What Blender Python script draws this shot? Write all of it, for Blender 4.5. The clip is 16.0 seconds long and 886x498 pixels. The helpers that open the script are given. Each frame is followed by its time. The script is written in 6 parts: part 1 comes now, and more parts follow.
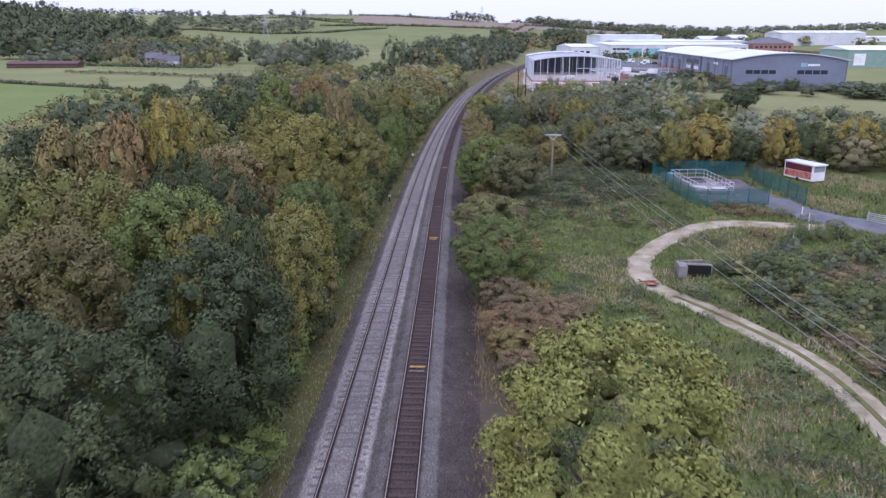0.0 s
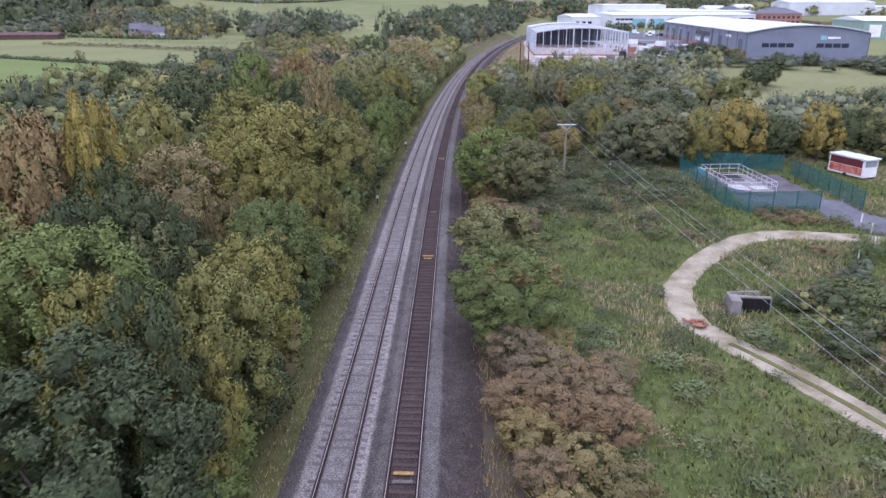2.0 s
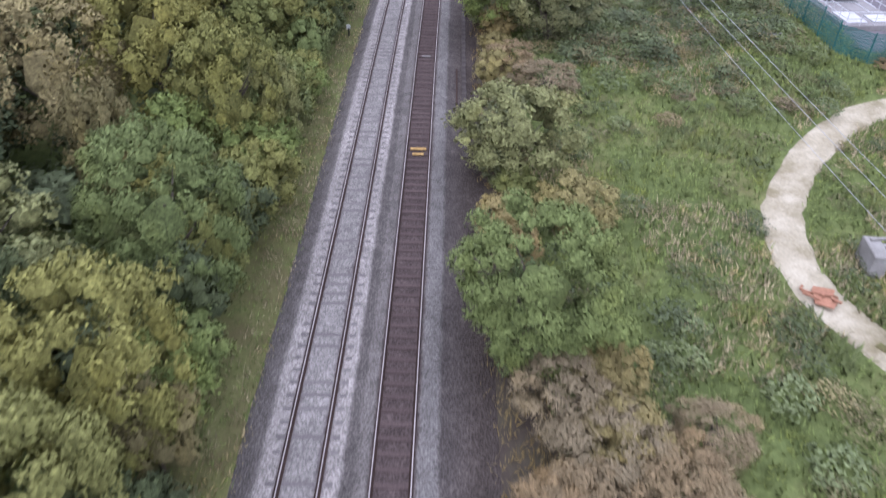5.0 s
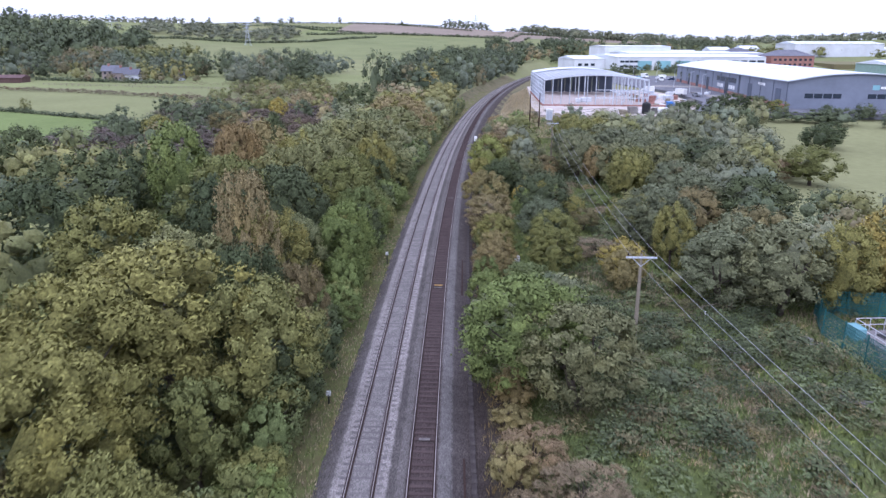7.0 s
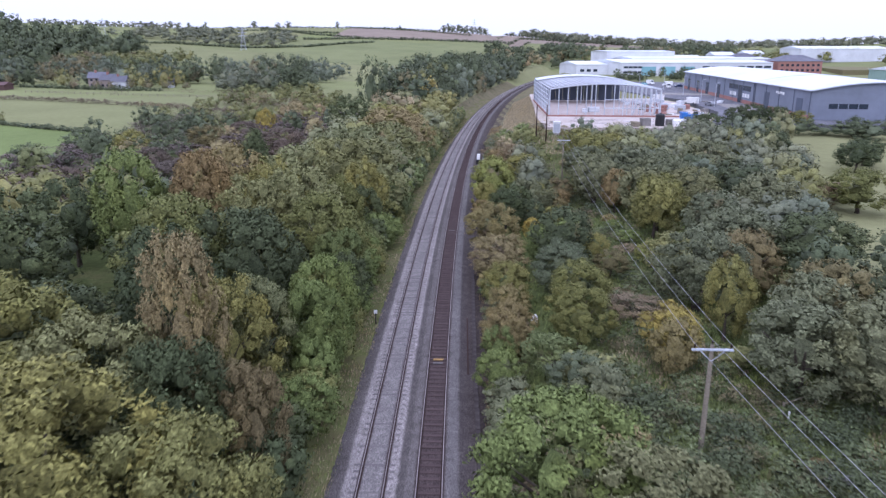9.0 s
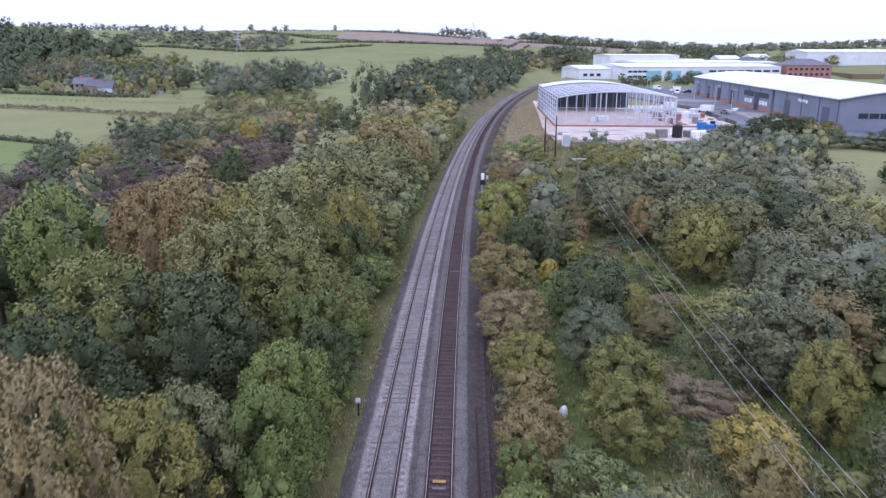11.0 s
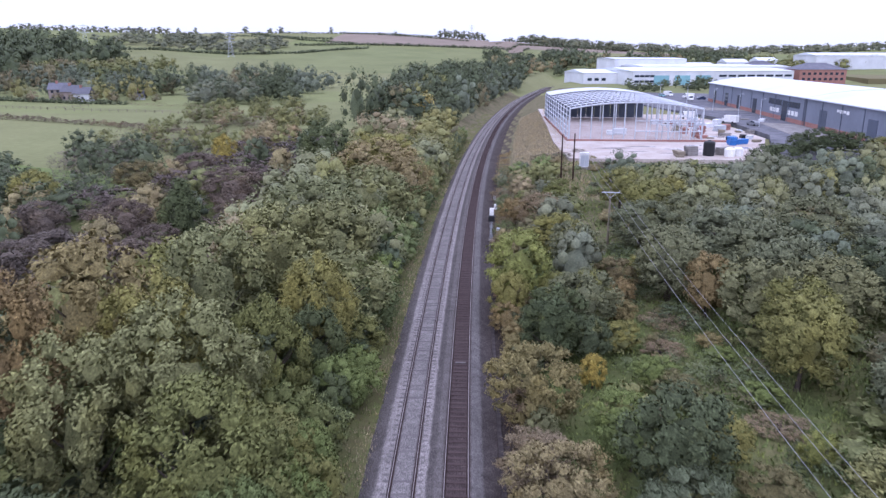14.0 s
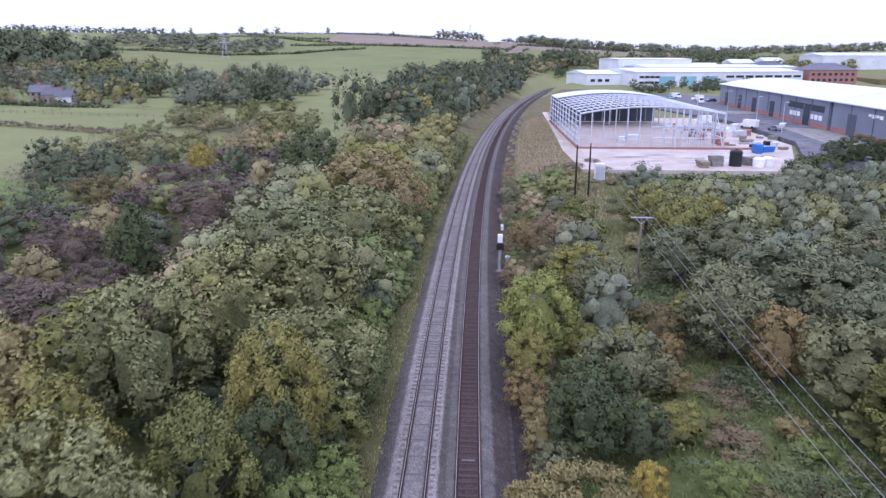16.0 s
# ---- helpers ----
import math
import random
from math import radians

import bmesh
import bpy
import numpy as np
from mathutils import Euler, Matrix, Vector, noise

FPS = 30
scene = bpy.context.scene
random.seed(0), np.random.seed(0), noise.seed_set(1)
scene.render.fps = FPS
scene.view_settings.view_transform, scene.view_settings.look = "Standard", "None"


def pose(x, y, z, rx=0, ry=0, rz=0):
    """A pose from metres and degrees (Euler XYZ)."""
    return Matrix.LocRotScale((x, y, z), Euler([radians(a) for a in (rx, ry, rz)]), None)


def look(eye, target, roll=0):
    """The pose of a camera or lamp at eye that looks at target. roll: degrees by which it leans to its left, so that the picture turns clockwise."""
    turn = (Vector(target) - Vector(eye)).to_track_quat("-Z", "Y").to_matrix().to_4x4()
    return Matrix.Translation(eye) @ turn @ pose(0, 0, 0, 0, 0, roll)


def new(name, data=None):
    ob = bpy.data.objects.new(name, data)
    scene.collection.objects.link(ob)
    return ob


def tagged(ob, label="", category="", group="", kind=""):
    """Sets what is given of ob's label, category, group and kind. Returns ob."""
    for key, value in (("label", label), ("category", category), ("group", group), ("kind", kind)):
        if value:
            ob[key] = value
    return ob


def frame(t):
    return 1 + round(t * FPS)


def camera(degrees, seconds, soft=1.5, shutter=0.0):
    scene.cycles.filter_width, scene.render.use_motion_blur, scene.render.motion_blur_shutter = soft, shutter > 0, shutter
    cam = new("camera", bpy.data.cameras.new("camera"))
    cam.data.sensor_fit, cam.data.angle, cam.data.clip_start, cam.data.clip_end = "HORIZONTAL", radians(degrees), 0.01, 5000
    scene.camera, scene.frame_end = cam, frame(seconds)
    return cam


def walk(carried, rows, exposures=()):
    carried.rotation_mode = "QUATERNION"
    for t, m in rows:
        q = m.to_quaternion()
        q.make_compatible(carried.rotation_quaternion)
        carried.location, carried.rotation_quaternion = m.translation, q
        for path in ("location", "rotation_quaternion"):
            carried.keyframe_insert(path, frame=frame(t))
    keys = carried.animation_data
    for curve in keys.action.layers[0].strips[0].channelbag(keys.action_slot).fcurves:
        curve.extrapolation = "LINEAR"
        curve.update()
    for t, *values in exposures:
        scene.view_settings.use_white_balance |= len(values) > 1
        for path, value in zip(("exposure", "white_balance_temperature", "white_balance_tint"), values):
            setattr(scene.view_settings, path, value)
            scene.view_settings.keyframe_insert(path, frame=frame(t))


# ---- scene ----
cam = camera(63.9, 16.0, soft=1.4, shutter=0.5)
METRES, EYE, TILT, LEAN, TURN = 121.0, 21.5, -16.7, 0.0, 0.0
ROWS = [
    (0.0, 0.0, 0.0, 0.0, -0.0, -0.0, 0.0),
    (0.5, 0.0001, 0.0266, 0.0086, -0.05, -0.01, 0.02),
    (1.0, 0.0003, 0.0538, 0.0179, -0.1, -0.02, 0.04),
    (1.5, 0.0005, 0.0818, 0.0275, -0.16, -0.63, 0.05),
    (2.0, 0.0008, 0.1103, 0.0373, -0.22, -2.27, 0.05),
    (2.5, 0.0007, 0.1392, 0.0475, -0.32, -4.77, 0.01),
    (3.0, 0.0008, 0.1685, 0.0573, -0.37, -8.69, -0.01),
    (3.25, 0.0008, 0.183, 0.0622, -0.3979, -11.1217, -0.0363),
    (3.6, 0.0007, 0.2032, 0.0689, -0.4446, -14.5952, -0.1162),
    (4.0, 0.0004, 0.2259, 0.0766, -0.5033, -18.1745, -0.2417),
    (4.4, 0.0001, 0.2486, 0.0844, -0.5612, -20.7371, -0.3699),
    (4.8, -0.0002, 0.2715, 0.0924, -0.6114, -21.6569, -0.4658),
    (5.15, -0.0004, 0.2919, 0.0997, -0.6436, -20.6218, -0.4955),
    (5.3, -0.0004, 0.3008, 0.103, -0.6528, -19.5424, -0.4866),
    (5.5, -0.0004, 0.3127, 0.1074, -0.66, -17.43, -0.45),
    (6.0, -0.0003, 0.3428, 0.1187, -0.67, -10.51, -0.32),
    (6.5, 0.0, 0.3728, 0.1295, -0.62, -2.88, -0.14),
    (7.0, 0.0001, 0.4024, 0.1393, -0.61, 0.58, 0.02),
    (7.5, -0.0, 0.4302, 0.1495, -0.63, 0.67, 0.04),
    (8.0, -0.0001, 0.4605, 0.1603, -0.66, 0.75, 0.05),
    (8.5, -0.0001, 0.4905, 0.1711, -0.69, 0.82, 0.07),
    (9.0, -0.0002, 0.5206, 0.1818, -0.72, 0.89, 0.09),
    (9.8, -0.0003, 0.5691, 0.1989, -0.7559, 0.9918, 0.1231),
    (10.7, -0.0002, 0.624, 0.218, -0.7841, 1.0818, 0.1578),
    (11.5, -0.0004, 0.6726, 0.2348, -0.82, 1.14, 0.18),
    (12.0, -0.0006, 0.7028, 0.2452, -0.85, 1.17, 0.19),
    (12.5, -0.0007, 0.7332, 0.2557, -0.89, 1.21, 0.17),
    (13.0, -0.0008, 0.7635, 0.2661, -0.93, 1.23, 0.17),
    (13.5, -0.0009, 0.7938, 0.2763, -0.96, 1.26, 0.19),
    (14.0, -0.0009, 0.8242, 0.2861, -0.99, 1.27, 0.19),
    (14.5, -0.0008, 0.8546, 0.2957, -1.01, 1.28, 0.23),
    (15.0, -0.0009, 0.8854, 0.3048, -1.06, 1.29, 0.24),
    (15.5, -0.0008, 0.916, 0.3138, -1.09, 1.29, 0.24),
    (16.0, -0.0005, 0.9465, 0.3221, -1.11, 1.31, 0.29),
]
walk(cam, [(t, pose(0, 0, EYE, TILT, LEAN, TURN) @ pose(METRES * x, METRES * y, METRES * z, 90 + pitch, roll, yaw)) for t, x, y, z, yaw, pitch, roll in ROWS],
     [(0.0, -0.17, 5600, 28), (1.5, -0.1, 5600, 28), (2.4, 0.2, 5650, 27), (3.0, 0.3, 5700, 27), (5.5, 0.47, 5750, 17), (6.0, 0.47, 5700, 15), (6.5, 0.5, 5550, 17), (7.0, 0.12, 5450, 25), (7.5, -0.02, 5450, 27), (16.0, 0.0, 5450, 30)])

# ---- world and light: a bright overcast afternoon ----
SUN_UP, SUN_ROUND = radians(38), radians(200)
world = bpy.data.worlds.new("overcast_sky")
scene.world = world
world.use_nodes = True
wn, wl = world.node_tree.nodes, world.node_tree.links
wn.clear()
sky = wn.new("ShaderNodeTexSky")
sky.sky_type, sky.sun_disc, sky.sun_elevation, sky.sun_rotation = "NISHITA", False, SUN_UP, SUN_ROUND
dim = wn.new("ShaderNodeVectorMath")
dim.operation = "SCALE"
dim.inputs["Scale"].default_value = 0.1
cloud = wn.new("ShaderNodeMixRGB")
cloud.inputs[0].default_value = 0.9
cloud.inputs[2].default_value = (0.93, 0.965, 1.05, 1)
# an overcast sky is brighter overhead than at the horizon
height = wn.new("ShaderNodeSeparateXYZ")
wl.new(wn.new("ShaderNodeTexCoord").outputs["Generated"], height.inputs[0])
grade = wn.new("ShaderNodeMapRange")
for key, value in (("From Min", 0.0), ("From Max", 1.0), ("To Min", 1.12), ("To Max", 2.5)):
    grade.inputs[key].default_value = value
wl.new(height.outputs[2], grade.inputs["Value"])
wbg, wout = wn.new("ShaderNodeBackground"), wn.new("ShaderNodeOutputWorld")
wl.new(grade.outputs[0], wbg.inputs["Strength"])
wl.new(sky.outputs[0], dim.inputs[0])
wl.new(dim.outputs[0], cloud.inputs[1])
wl.new(cloud.outputs[0], wbg.inputs[0])
wl.new(wbg.outputs[0], wout.inputs[0])
sun = new("sun", bpy.data.lights.new("sun", "SUN"))
sun.data.energy, sun.data.angle, sun.data.color = 0.7, radians(25), (1.0, 0.97, 0.92)
sun.matrix_world = look((math.sin(SUN_ROUND) * 100, math.cos(SUN_ROUND) * 100, math.tan(SUN_UP) * 100), (0, 0, 0))

# ---- materials ----


class Net:
    """A node material with a Principled surface."""

    def __init__(self, name, rough=0.8, metal=0.0):
        self.m = bpy.data.materials.new(name)
        self.m.use_nodes = True
        self.n, self.l = self.m.node_tree.nodes, self.m.node_tree.links
        self.p = self.n["Principled BSDF"]
        self.p.inputs["Roughness"].default_value = rough
        self.p.inputs["Metallic"].default_value = metal
        self.p.inputs["Specular IOR Level"].default_value = 0.3 if rough < 0.8 else 0.04
        self.co = self.n.new("ShaderNodeTexCoord").outputs["Object"]

    def add(self, kind, **inputs):
        node = self.n.new("ShaderNode" + kind)
        for key, value in inputs.items():
            key = key.replace("_", " ")
            if hasattr(value, "is_linked"):
                self.l.new(value, node.inputs[key])
            else:
                node.inputs[key].default_value = value
        return node

    def noise(self, scale, detail=4.0, rough=0.6, co=None):
        return self.add("TexNoise", Vector=co or self.co, Scale=scale, Detail=detail, Roughness=rough).outputs["Fac"]

    def ramp(self, fac, stops):
        node = self.n.new("ShaderNodeValToRGB")
        self.l.new(fac, node.inputs[0])
        while len(node.color_ramp.elements) < len(stops):
            node.color_ramp.elements.new(0.5)
        for e, (at, c) in zip(node.color_ramp.elements, stops):
            e.position, e.color = at, (*c, 1)
        return node.outputs[0]

    def mix(self, fac, a, b, how="MIX"):
        node = self.n.new("ShaderNodeMixRGB")
        node.blend_type = how
        for k, v in ((0, fac), (1, a), (2, b)):
            if hasattr(v, "is_linked"):
                self.l.new(v, node.inputs[k])
            elif k == 0:
                node.inputs[k].default_value = v
            else:
                node.inputs[k].default_value = (*v, 1)
        return node.outputs[0]

    def math(self, how, a, b=0.0):
        node = self.n.new("ShaderNodeMath")
        node.operation = how
        for k, v in ((0, a), (1, b)):
            if hasattr(v, "is_linked"):
                self.l.new(v, node.inputs[k])
            else:
                node.inputs[k].default_value = v
        return node.outputs[0]

    def value(self, colour, fac, low, high):
        """The colour made darker or lighter by a factor between low and high."""
        g = self.ramp(fac, [(0.25, (low,) * 3), (0.75, (high,) * 3)])
        return self.mix(1.0, colour, g, "MULTIPLY")

    def done(self, colour, bump=None, strength=0.3, dist=0.05):
        if hasattr(colour, "is_linked"):
            self.l.new(colour, self.p.inputs["Base Color"])
        else:
            self.p.inputs["Base Color"].default_value = (*colour, 1)
        if bump is not None:
            b = self.add("Bump", Strength=strength, Distance=dist, Height=bump)
            self.l.new(b.outputs[0], self.p.inputs["Normal"])
        return self.m


def plain(name, colour, rough=0.7, metal=0.0, grain=6.0, spread=0.25, stain=0.4):
    """Paint, metal or board with fine grain and broad stains."""
    n = Net(name, rough, metal)
    c = n.value(colour, n.noise(grain, 6), 1 - spread, 1 + spread)
    c = n.value(c, n.noise(stain, 3), 0.85, 1.12)
    own = n.add("ObjectInfo").outputs["Random"]
    c = n.value(c, own, 0.92, 1.06)
    return n.done(c, n.noise(grain * 3, 3), 0.15, 0.01)


def leafy(name, tones, through_light=0.07, grain=26.0):
    """Leaves: each plant has its own tone, each leaf its own shade."""
    n = Net(name, 0.7)
    own = n.add("ObjectInfo").outputs["Random"]
    c = n.ramp(own, [(i / max(1, len(tones) - 1), t) for i, t in enumerate(tones)])
    one = n.add("NewGeometry").outputs["Random Per Island"]
    c = n.value(c, one, 0.82, 1.2)
    warm = n.ramp(n.noise(0.55, 2), [(0.5, (1, 1, 1)), (0.75, (1.22, 1.1, 0.8))])
    c = n.mix(1.0, c, warm, "MULTIPLY")
    c = n.value(c, n.noise(3.4, 3), 0.82, 1.2)
    fine = n.noise(grain, 4, 0.8)
    c = n.mix(1.0, c, n.ramp(fine, [(0.36, (0.42,) * 3), (0.64, (1.5,) * 3)]), "MULTIPLY")
    n.done(c, fine, 0.12, 0.1)
    n.p.inputs["Specular IOR Level"].default_value = 0.06
    t = n.add("BsdfTranslucent", Color=c)
    mixer = n.n.new("ShaderNodeMixShader")
    mixer.inputs[0].default_value = through_light
    n.l.new(n.p.outputs[0], mixer.inputs[1])
    n.l.new(t.outputs[0], mixer.inputs[2])
    n.l.new(mixer.outputs[0], n.n["Material Output"].inputs[0])
    return n.m


TONES = {
    "oak": [(0.128, 0.143, 0.052), (0.155, 0.161, 0.053), (0.175, 0.171, 0.055), (0.137, 0.154, 0.055)],
    "olive": [(0.198, 0.189, 0.059), (0.214, 0.199, 0.062), (0.181, 0.182, 0.063)],
    "green": [(0.138, 0.172, 0.055), (0.153, 0.186, 0.057), (0.131, 0.159, 0.059)],
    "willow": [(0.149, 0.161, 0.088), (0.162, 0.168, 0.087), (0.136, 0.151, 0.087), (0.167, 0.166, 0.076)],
    "grey": [(0.112, 0.132, 0.074), (0.124, 0.142, 0.080)],
    "sallow": [(0.186, 0.191, 0.084), (0.204, 0.204, 0.082), (0.171, 0.184, 0.086), (0.202, 0.196, 0.076)],
    "dark": [(0.071, 0.089, 0.043), (0.091, 0.108, 0.047), (0.079, 0.095, 0.049)],
    "bronze": [(0.163, 0.135, 0.063), (0.147, 0.135, 0.060), (0.176, 0.139, 0.069)],
    "tan": [(0.273, 0.219, 0.108), (0.249, 0.209, 0.100)],
    "gold": [(0.34, 0.265, 0.065), (0.29, 0.240, 0.066), (0.27, 0.215, 0.065)],
    "lime": [(0.233, 0.230, 0.065), (0.198, 0.220, 0.065)],
    "rust": [(0.227, 0.184, 0.081), (0.217, 0.186, 0.078), (0.236, 0.174, 0.079)],
    "twig": [(0.235, 0.180, 0.102), (0.212, 0.170, 0.106), (0.252, 0.178, 0.096)],
    "thicket": [(0.138, 0.110, 0.086), (0.150, 0.117, 0.088), (0.126, 0.106, 0.086)],
    "weed": [(0.124, 0.159, 0.062), (0.144, 0.164, 0.067), (0.109, 0.145, 0.062)],
    "grass": [(0.138, 0.170, 0.056), (0.138, 0.170, 0.056)],
    "straw": [(0.322, 0.266, 0.162), (0.322, 0.266, 0.162)],
}
LEAF = {
    "oak": leafy("oak_leaves", TONES["oak"]),
    "willow": leafy("willow_leaves", TONES["willow"]),
    "sallow": leafy("sallow_leaves", TONES["sallow"]),
    "dark": leafy("dark_leaves", TONES["dark"]),
    "olive": leafy("olive_leaves", TONES["olive"]),
    "green": leafy("fresh_green_leaves", TONES["green"]),
    "grey": leafy("grey_green_leaves", TONES["grey"]),
    "bronze": leafy("bronze_leaves", TONES["bronze"]),
    "tan": leafy("tan_leaves", TONES["tan"]),
    "gold": leafy("golden_leaves", TONES["gold"]),
    "lime": leafy("yellow_green_leaves", TONES["lime"]),
    "rust": leafy("rusty_leaves", TONES["rust"]),
    "twig": leafy("bare_twigs", TONES["twig"], 0.1),
    "thicket": leafy("thicket_twigs", TONES["thicket"], 0.1),
    "weed": leafy("meadow_weeds", TONES["weed"]),
    "grass": leafy("grass_blades", TONES["grass"], grain=2.2),
    "straw": leafy("dry_grass_blades", TONES["straw"], grain=2.6),
}


def bark():
    n = Net("bark", 0.9)
    c = n.ramp(n.noise(9, 6), [(0.3, (0.035, 0.028, 0.022)), (0.7, (0.12, 0.10, 0.08))])
    return n.done(c, n.noise(14, 5), 0.6, 0.03)


def ground_mat():
    n = Net("grassland", 0.95)
    near = n.ramp(n.noise(0.11, 6, 0.65), [(0.3, (0.070, 0.090, 0.032)), (0.48, (0.100, 0.120, 0.042)), (0.6, (0.125, 0.125, 0.052)), (0.72, (0.145, 0.122, 0.066))])
    near = n.value(near, n.noise(1.6, 5), 0.65, 1.3)
    near = n.value(near, n.noise(9, 3), 0.75, 1.25)
    vor = n.add("TexVoronoi", Vector=n.co, Scale=0.0062, Randomness=0.9)
    sep = n.add("SeparateColor", Color=vor.outputs["Color"])
    field = n.ramp(sep.outputs[0], [(0.0, (0.166, 0.190, 0.074)), (0.35, (0.196, 0.194, 0.094)), (0.6, (0.156, 0.174, 0.076)), (1.0, (0.184, 0.187, 0.086))])
    xyz = n.add("SeparateXYZ", Vector=n.co)
    # fresh grass in the pasture below the lower hedge
    below = n.math("LESS_THAN", n.math("ADD", xyz.outputs[1], n.math("MULTIPLY", xyz.outputs[0], 0.514)), 223.2)
    below = n.math("MULTIPLY", below, n.math("LESS_THAN", xyz.outputs[0], -40.0))
    field = n.mix(below, field, (0.142, 0.178, 0.062))
    field = n.value(field, n.noise(0.02, 5), 0.82, 1.15)
    field = n.value(field, n.noise(0.6, 4), 0.88, 1.1)
    # ploughed land below the skyline
    plough = n.math("MULTIPLY", n.math("GREATER_THAN", xyz.outputs[1], 1165.0), n.math("MULTIPLY", n.math("GREATER_THAN", xyz.outputs[0], -150.0), n.math("LESS_THAN", xyz.outputs[0], 420.0)))
    field = n.mix(plough, field, n.value((0.215, 0.175, 0.135), n.noise(0.03, 4), 0.85, 1.15))
    right = n.math("GREATER_THAN", xyz.outputs[0], 78.0)
    far = n.math("GREATER_THAN", xyz.outputs[1], 255.0)
    # the pasture beside the scrub wood, behind a slanting edge
    slant = n.math("GREATER_THAN", n.math("SUBTRACT", xyz.outputs[0], n.math("MULTIPLY", xyz.outputs[1], 0.52)), -32.6)
    slant = n.math("MULTIPLY", slant, n.math("MULTIPLY", n.math("GREATER_THAN", xyz.outputs[1], 138.0), n.math("GREATER_THAN", xyz.outputs[0], 44.0)))
    right = n.math("MAXIMUM", right, slant)
    is_field = n.math("MAXIMUM", right, far)
    left = n.math("MULTIPLY", n.math("LESS_THAN", xyz.outputs[0], -62.0), n.math("GREATER_THAN", xyz.outputs[1], 120.0))
    is_field = n.math("MAXIMUM", is_field, left)
    # rough grass, not pasture, along the railway
    bend = n.math("MAXIMUM", n.math("SUBTRACT", xyz.outputs[1], 80.0), 0.0)
    mid = n.math("ADD", n.math("MULTIPLY", n.math("MULTIPLY", bend, bend), 0.000232), n.math("SUBTRACT", n.math("MULTIPLY", xyz.outputs[1], 0.022), 4.386))
    d = n.math("SUBTRACT", xyz.outputs[0], mid)
    along = n.math("MULTIPLY", n.math("GREATER_THAN", d, -12.0), n.math("LESS_THAN", d, 35.0))
    along = n.math("MULTIPLY", along, n.math("LESS_THAN", xyz.outputs[1], 560.0))
    is_field = n.math("MULTIPLY", is_field, n.math("SUBTRACT", 1.0, along))
    rough = n.ramp(n.noise(0.25, 5, 0.65), [(0.3, (0.085, 0.085, 0.04)), (0.5, (0.14, 0.125, 0.07)), (0.7, (0.175, 0.145, 0.09))])
    rough = n.value(rough, n.noise(3.0, 4), 0.75, 1.25)
    bank = n.math("MULTIPLY", along, n.math("GREATER_THAN", xyz.outputs[1], 200.0))
    near = n.mix(bank, near, rough)
    return n.done(n.mix(is_field, near, field), n.noise(3.5, 6), 0.5, 0.12)


def ballast_mat():
    """Ballast in lanes: U runs across the line in metres from its middle."""
    n = Net("ballast", 0.95)
    uv = n.n.new("ShaderNodeUVMap").outputs[0]
    u = n.add("SeparateXYZ", Vector=uv).outputs[0]
    wav = n.math("MULTIPLY", n.math("SUBTRACT", n.noise(0.8, 4), 0.5), 0.26)
    u = n.math("DIVIDE", n.math("ADD", n.math("ADD", u, wav), 6.0), 12.0)
    lane = lambda d: (d + 6) / 12
    dark, mid, light, blue, brown = (0.086, 0.076, 0.071), (0.120, 0.107, 0.099), (0.232, 0.209, 0.194), (0.128, 0.117, 0.110), (0.062, 0.047, 0.044)
    # bands along the left rails: rust stain and rail shadow in one colour
    rusty = (0.10, 0.083, 0.082)
    c = n.ramp(u, [(lane(-4.6), (0.105, 0.093, 0.086)), (lane(-3.45), (0.118, 0.105, 0.098)), (lane(-3.25), light), (lane(-2.62), light), (lane(-2.54), rusty), (lane(-2.34), rusty), (lane(-2.2), (0.180, 0.164, 0.154)), (lane(-1.2), (0.180, 0.164, 0.154)),
                   (lane(-1.04), rusty), (lane(-0.84), rusty), (lane(-0.72), light), (lane(-0.3), light), (lane(-0.12), dark), (lane(0.2), dark), (lane(0.4), mid), (lane(0.75), mid), (lane(0.9), brown),
                   (lane(2.5), brown), (lane(2.68), blue), (lane(3.3), blue), (lane(3.5), (0.070, 0.060, 0.056)), (lane(5.0), (0.062, 0.050, 0.044))])
    stone = n.add("TexVoronoi", Vector=n.co, Scale=11.0)
    c = n.value(c, stone.outputs["Distance"], 0.6, 1.35)
    c = n.value(c, n.noise(1.2, 5), 0.72, 1.25)
    c = n.value(c, n.noise(0.12, 3), 0.85, 1.15)
    return n.done(c, stone.outputs["Distance"], 0.9, 0.05)


def two_tone(name, a, b, scale, rough=0.85, bump=0.4, fine=12.0):
    n = Net(name, rough)
    c = n.ramp(n.noise(scale, 6, 0.65), [(0.35, a), (0.65, b)])
    c = n.value(c, n.noise(fine, 4), 0.8, 1.2)
    return n.done(c, n.noise(fine * 0.5, 5), bump, 0.04)


BARK = bark()
GROUND = ground_mat()
BALLAST = ballast_mat()
VERGE = two_tone("verge_grass", (0.110, 0.096, 0.046), (0.130, 0.138, 0.052), 0.7, 0.95, 0.6, 9)
CESS = two_tone("cess_soil", (0.06, 0.047, 0.04), (0.085, 0.072, 0.048), 0.6, 0.95, 0.6, 9)
BLACKTOP = two_tone("compound_hardstanding", (0.10, 0.088, 0.098), (0.16, 0.145, 0.155), 0.4, 0.9, 0.4, 6)
SAND = two_tone("pale_track_stone", (0.37, 0.325, 0.245), (0.19, 0.16, 0.10), 0.5, 0.95, 0.5, 7)
TARMAC = two_tone("worn_tarmac", (0.10, 0.10, 0.11), (0.17, 0.17, 0.185), 0.25, 0.9, 0.3, 8)
PADDIRT = two_tone("building_site_dirt", (0.36, 0.305, 0.265), (0.47, 0.42, 0.38), 0.16, 0.9, 0.4, 3)
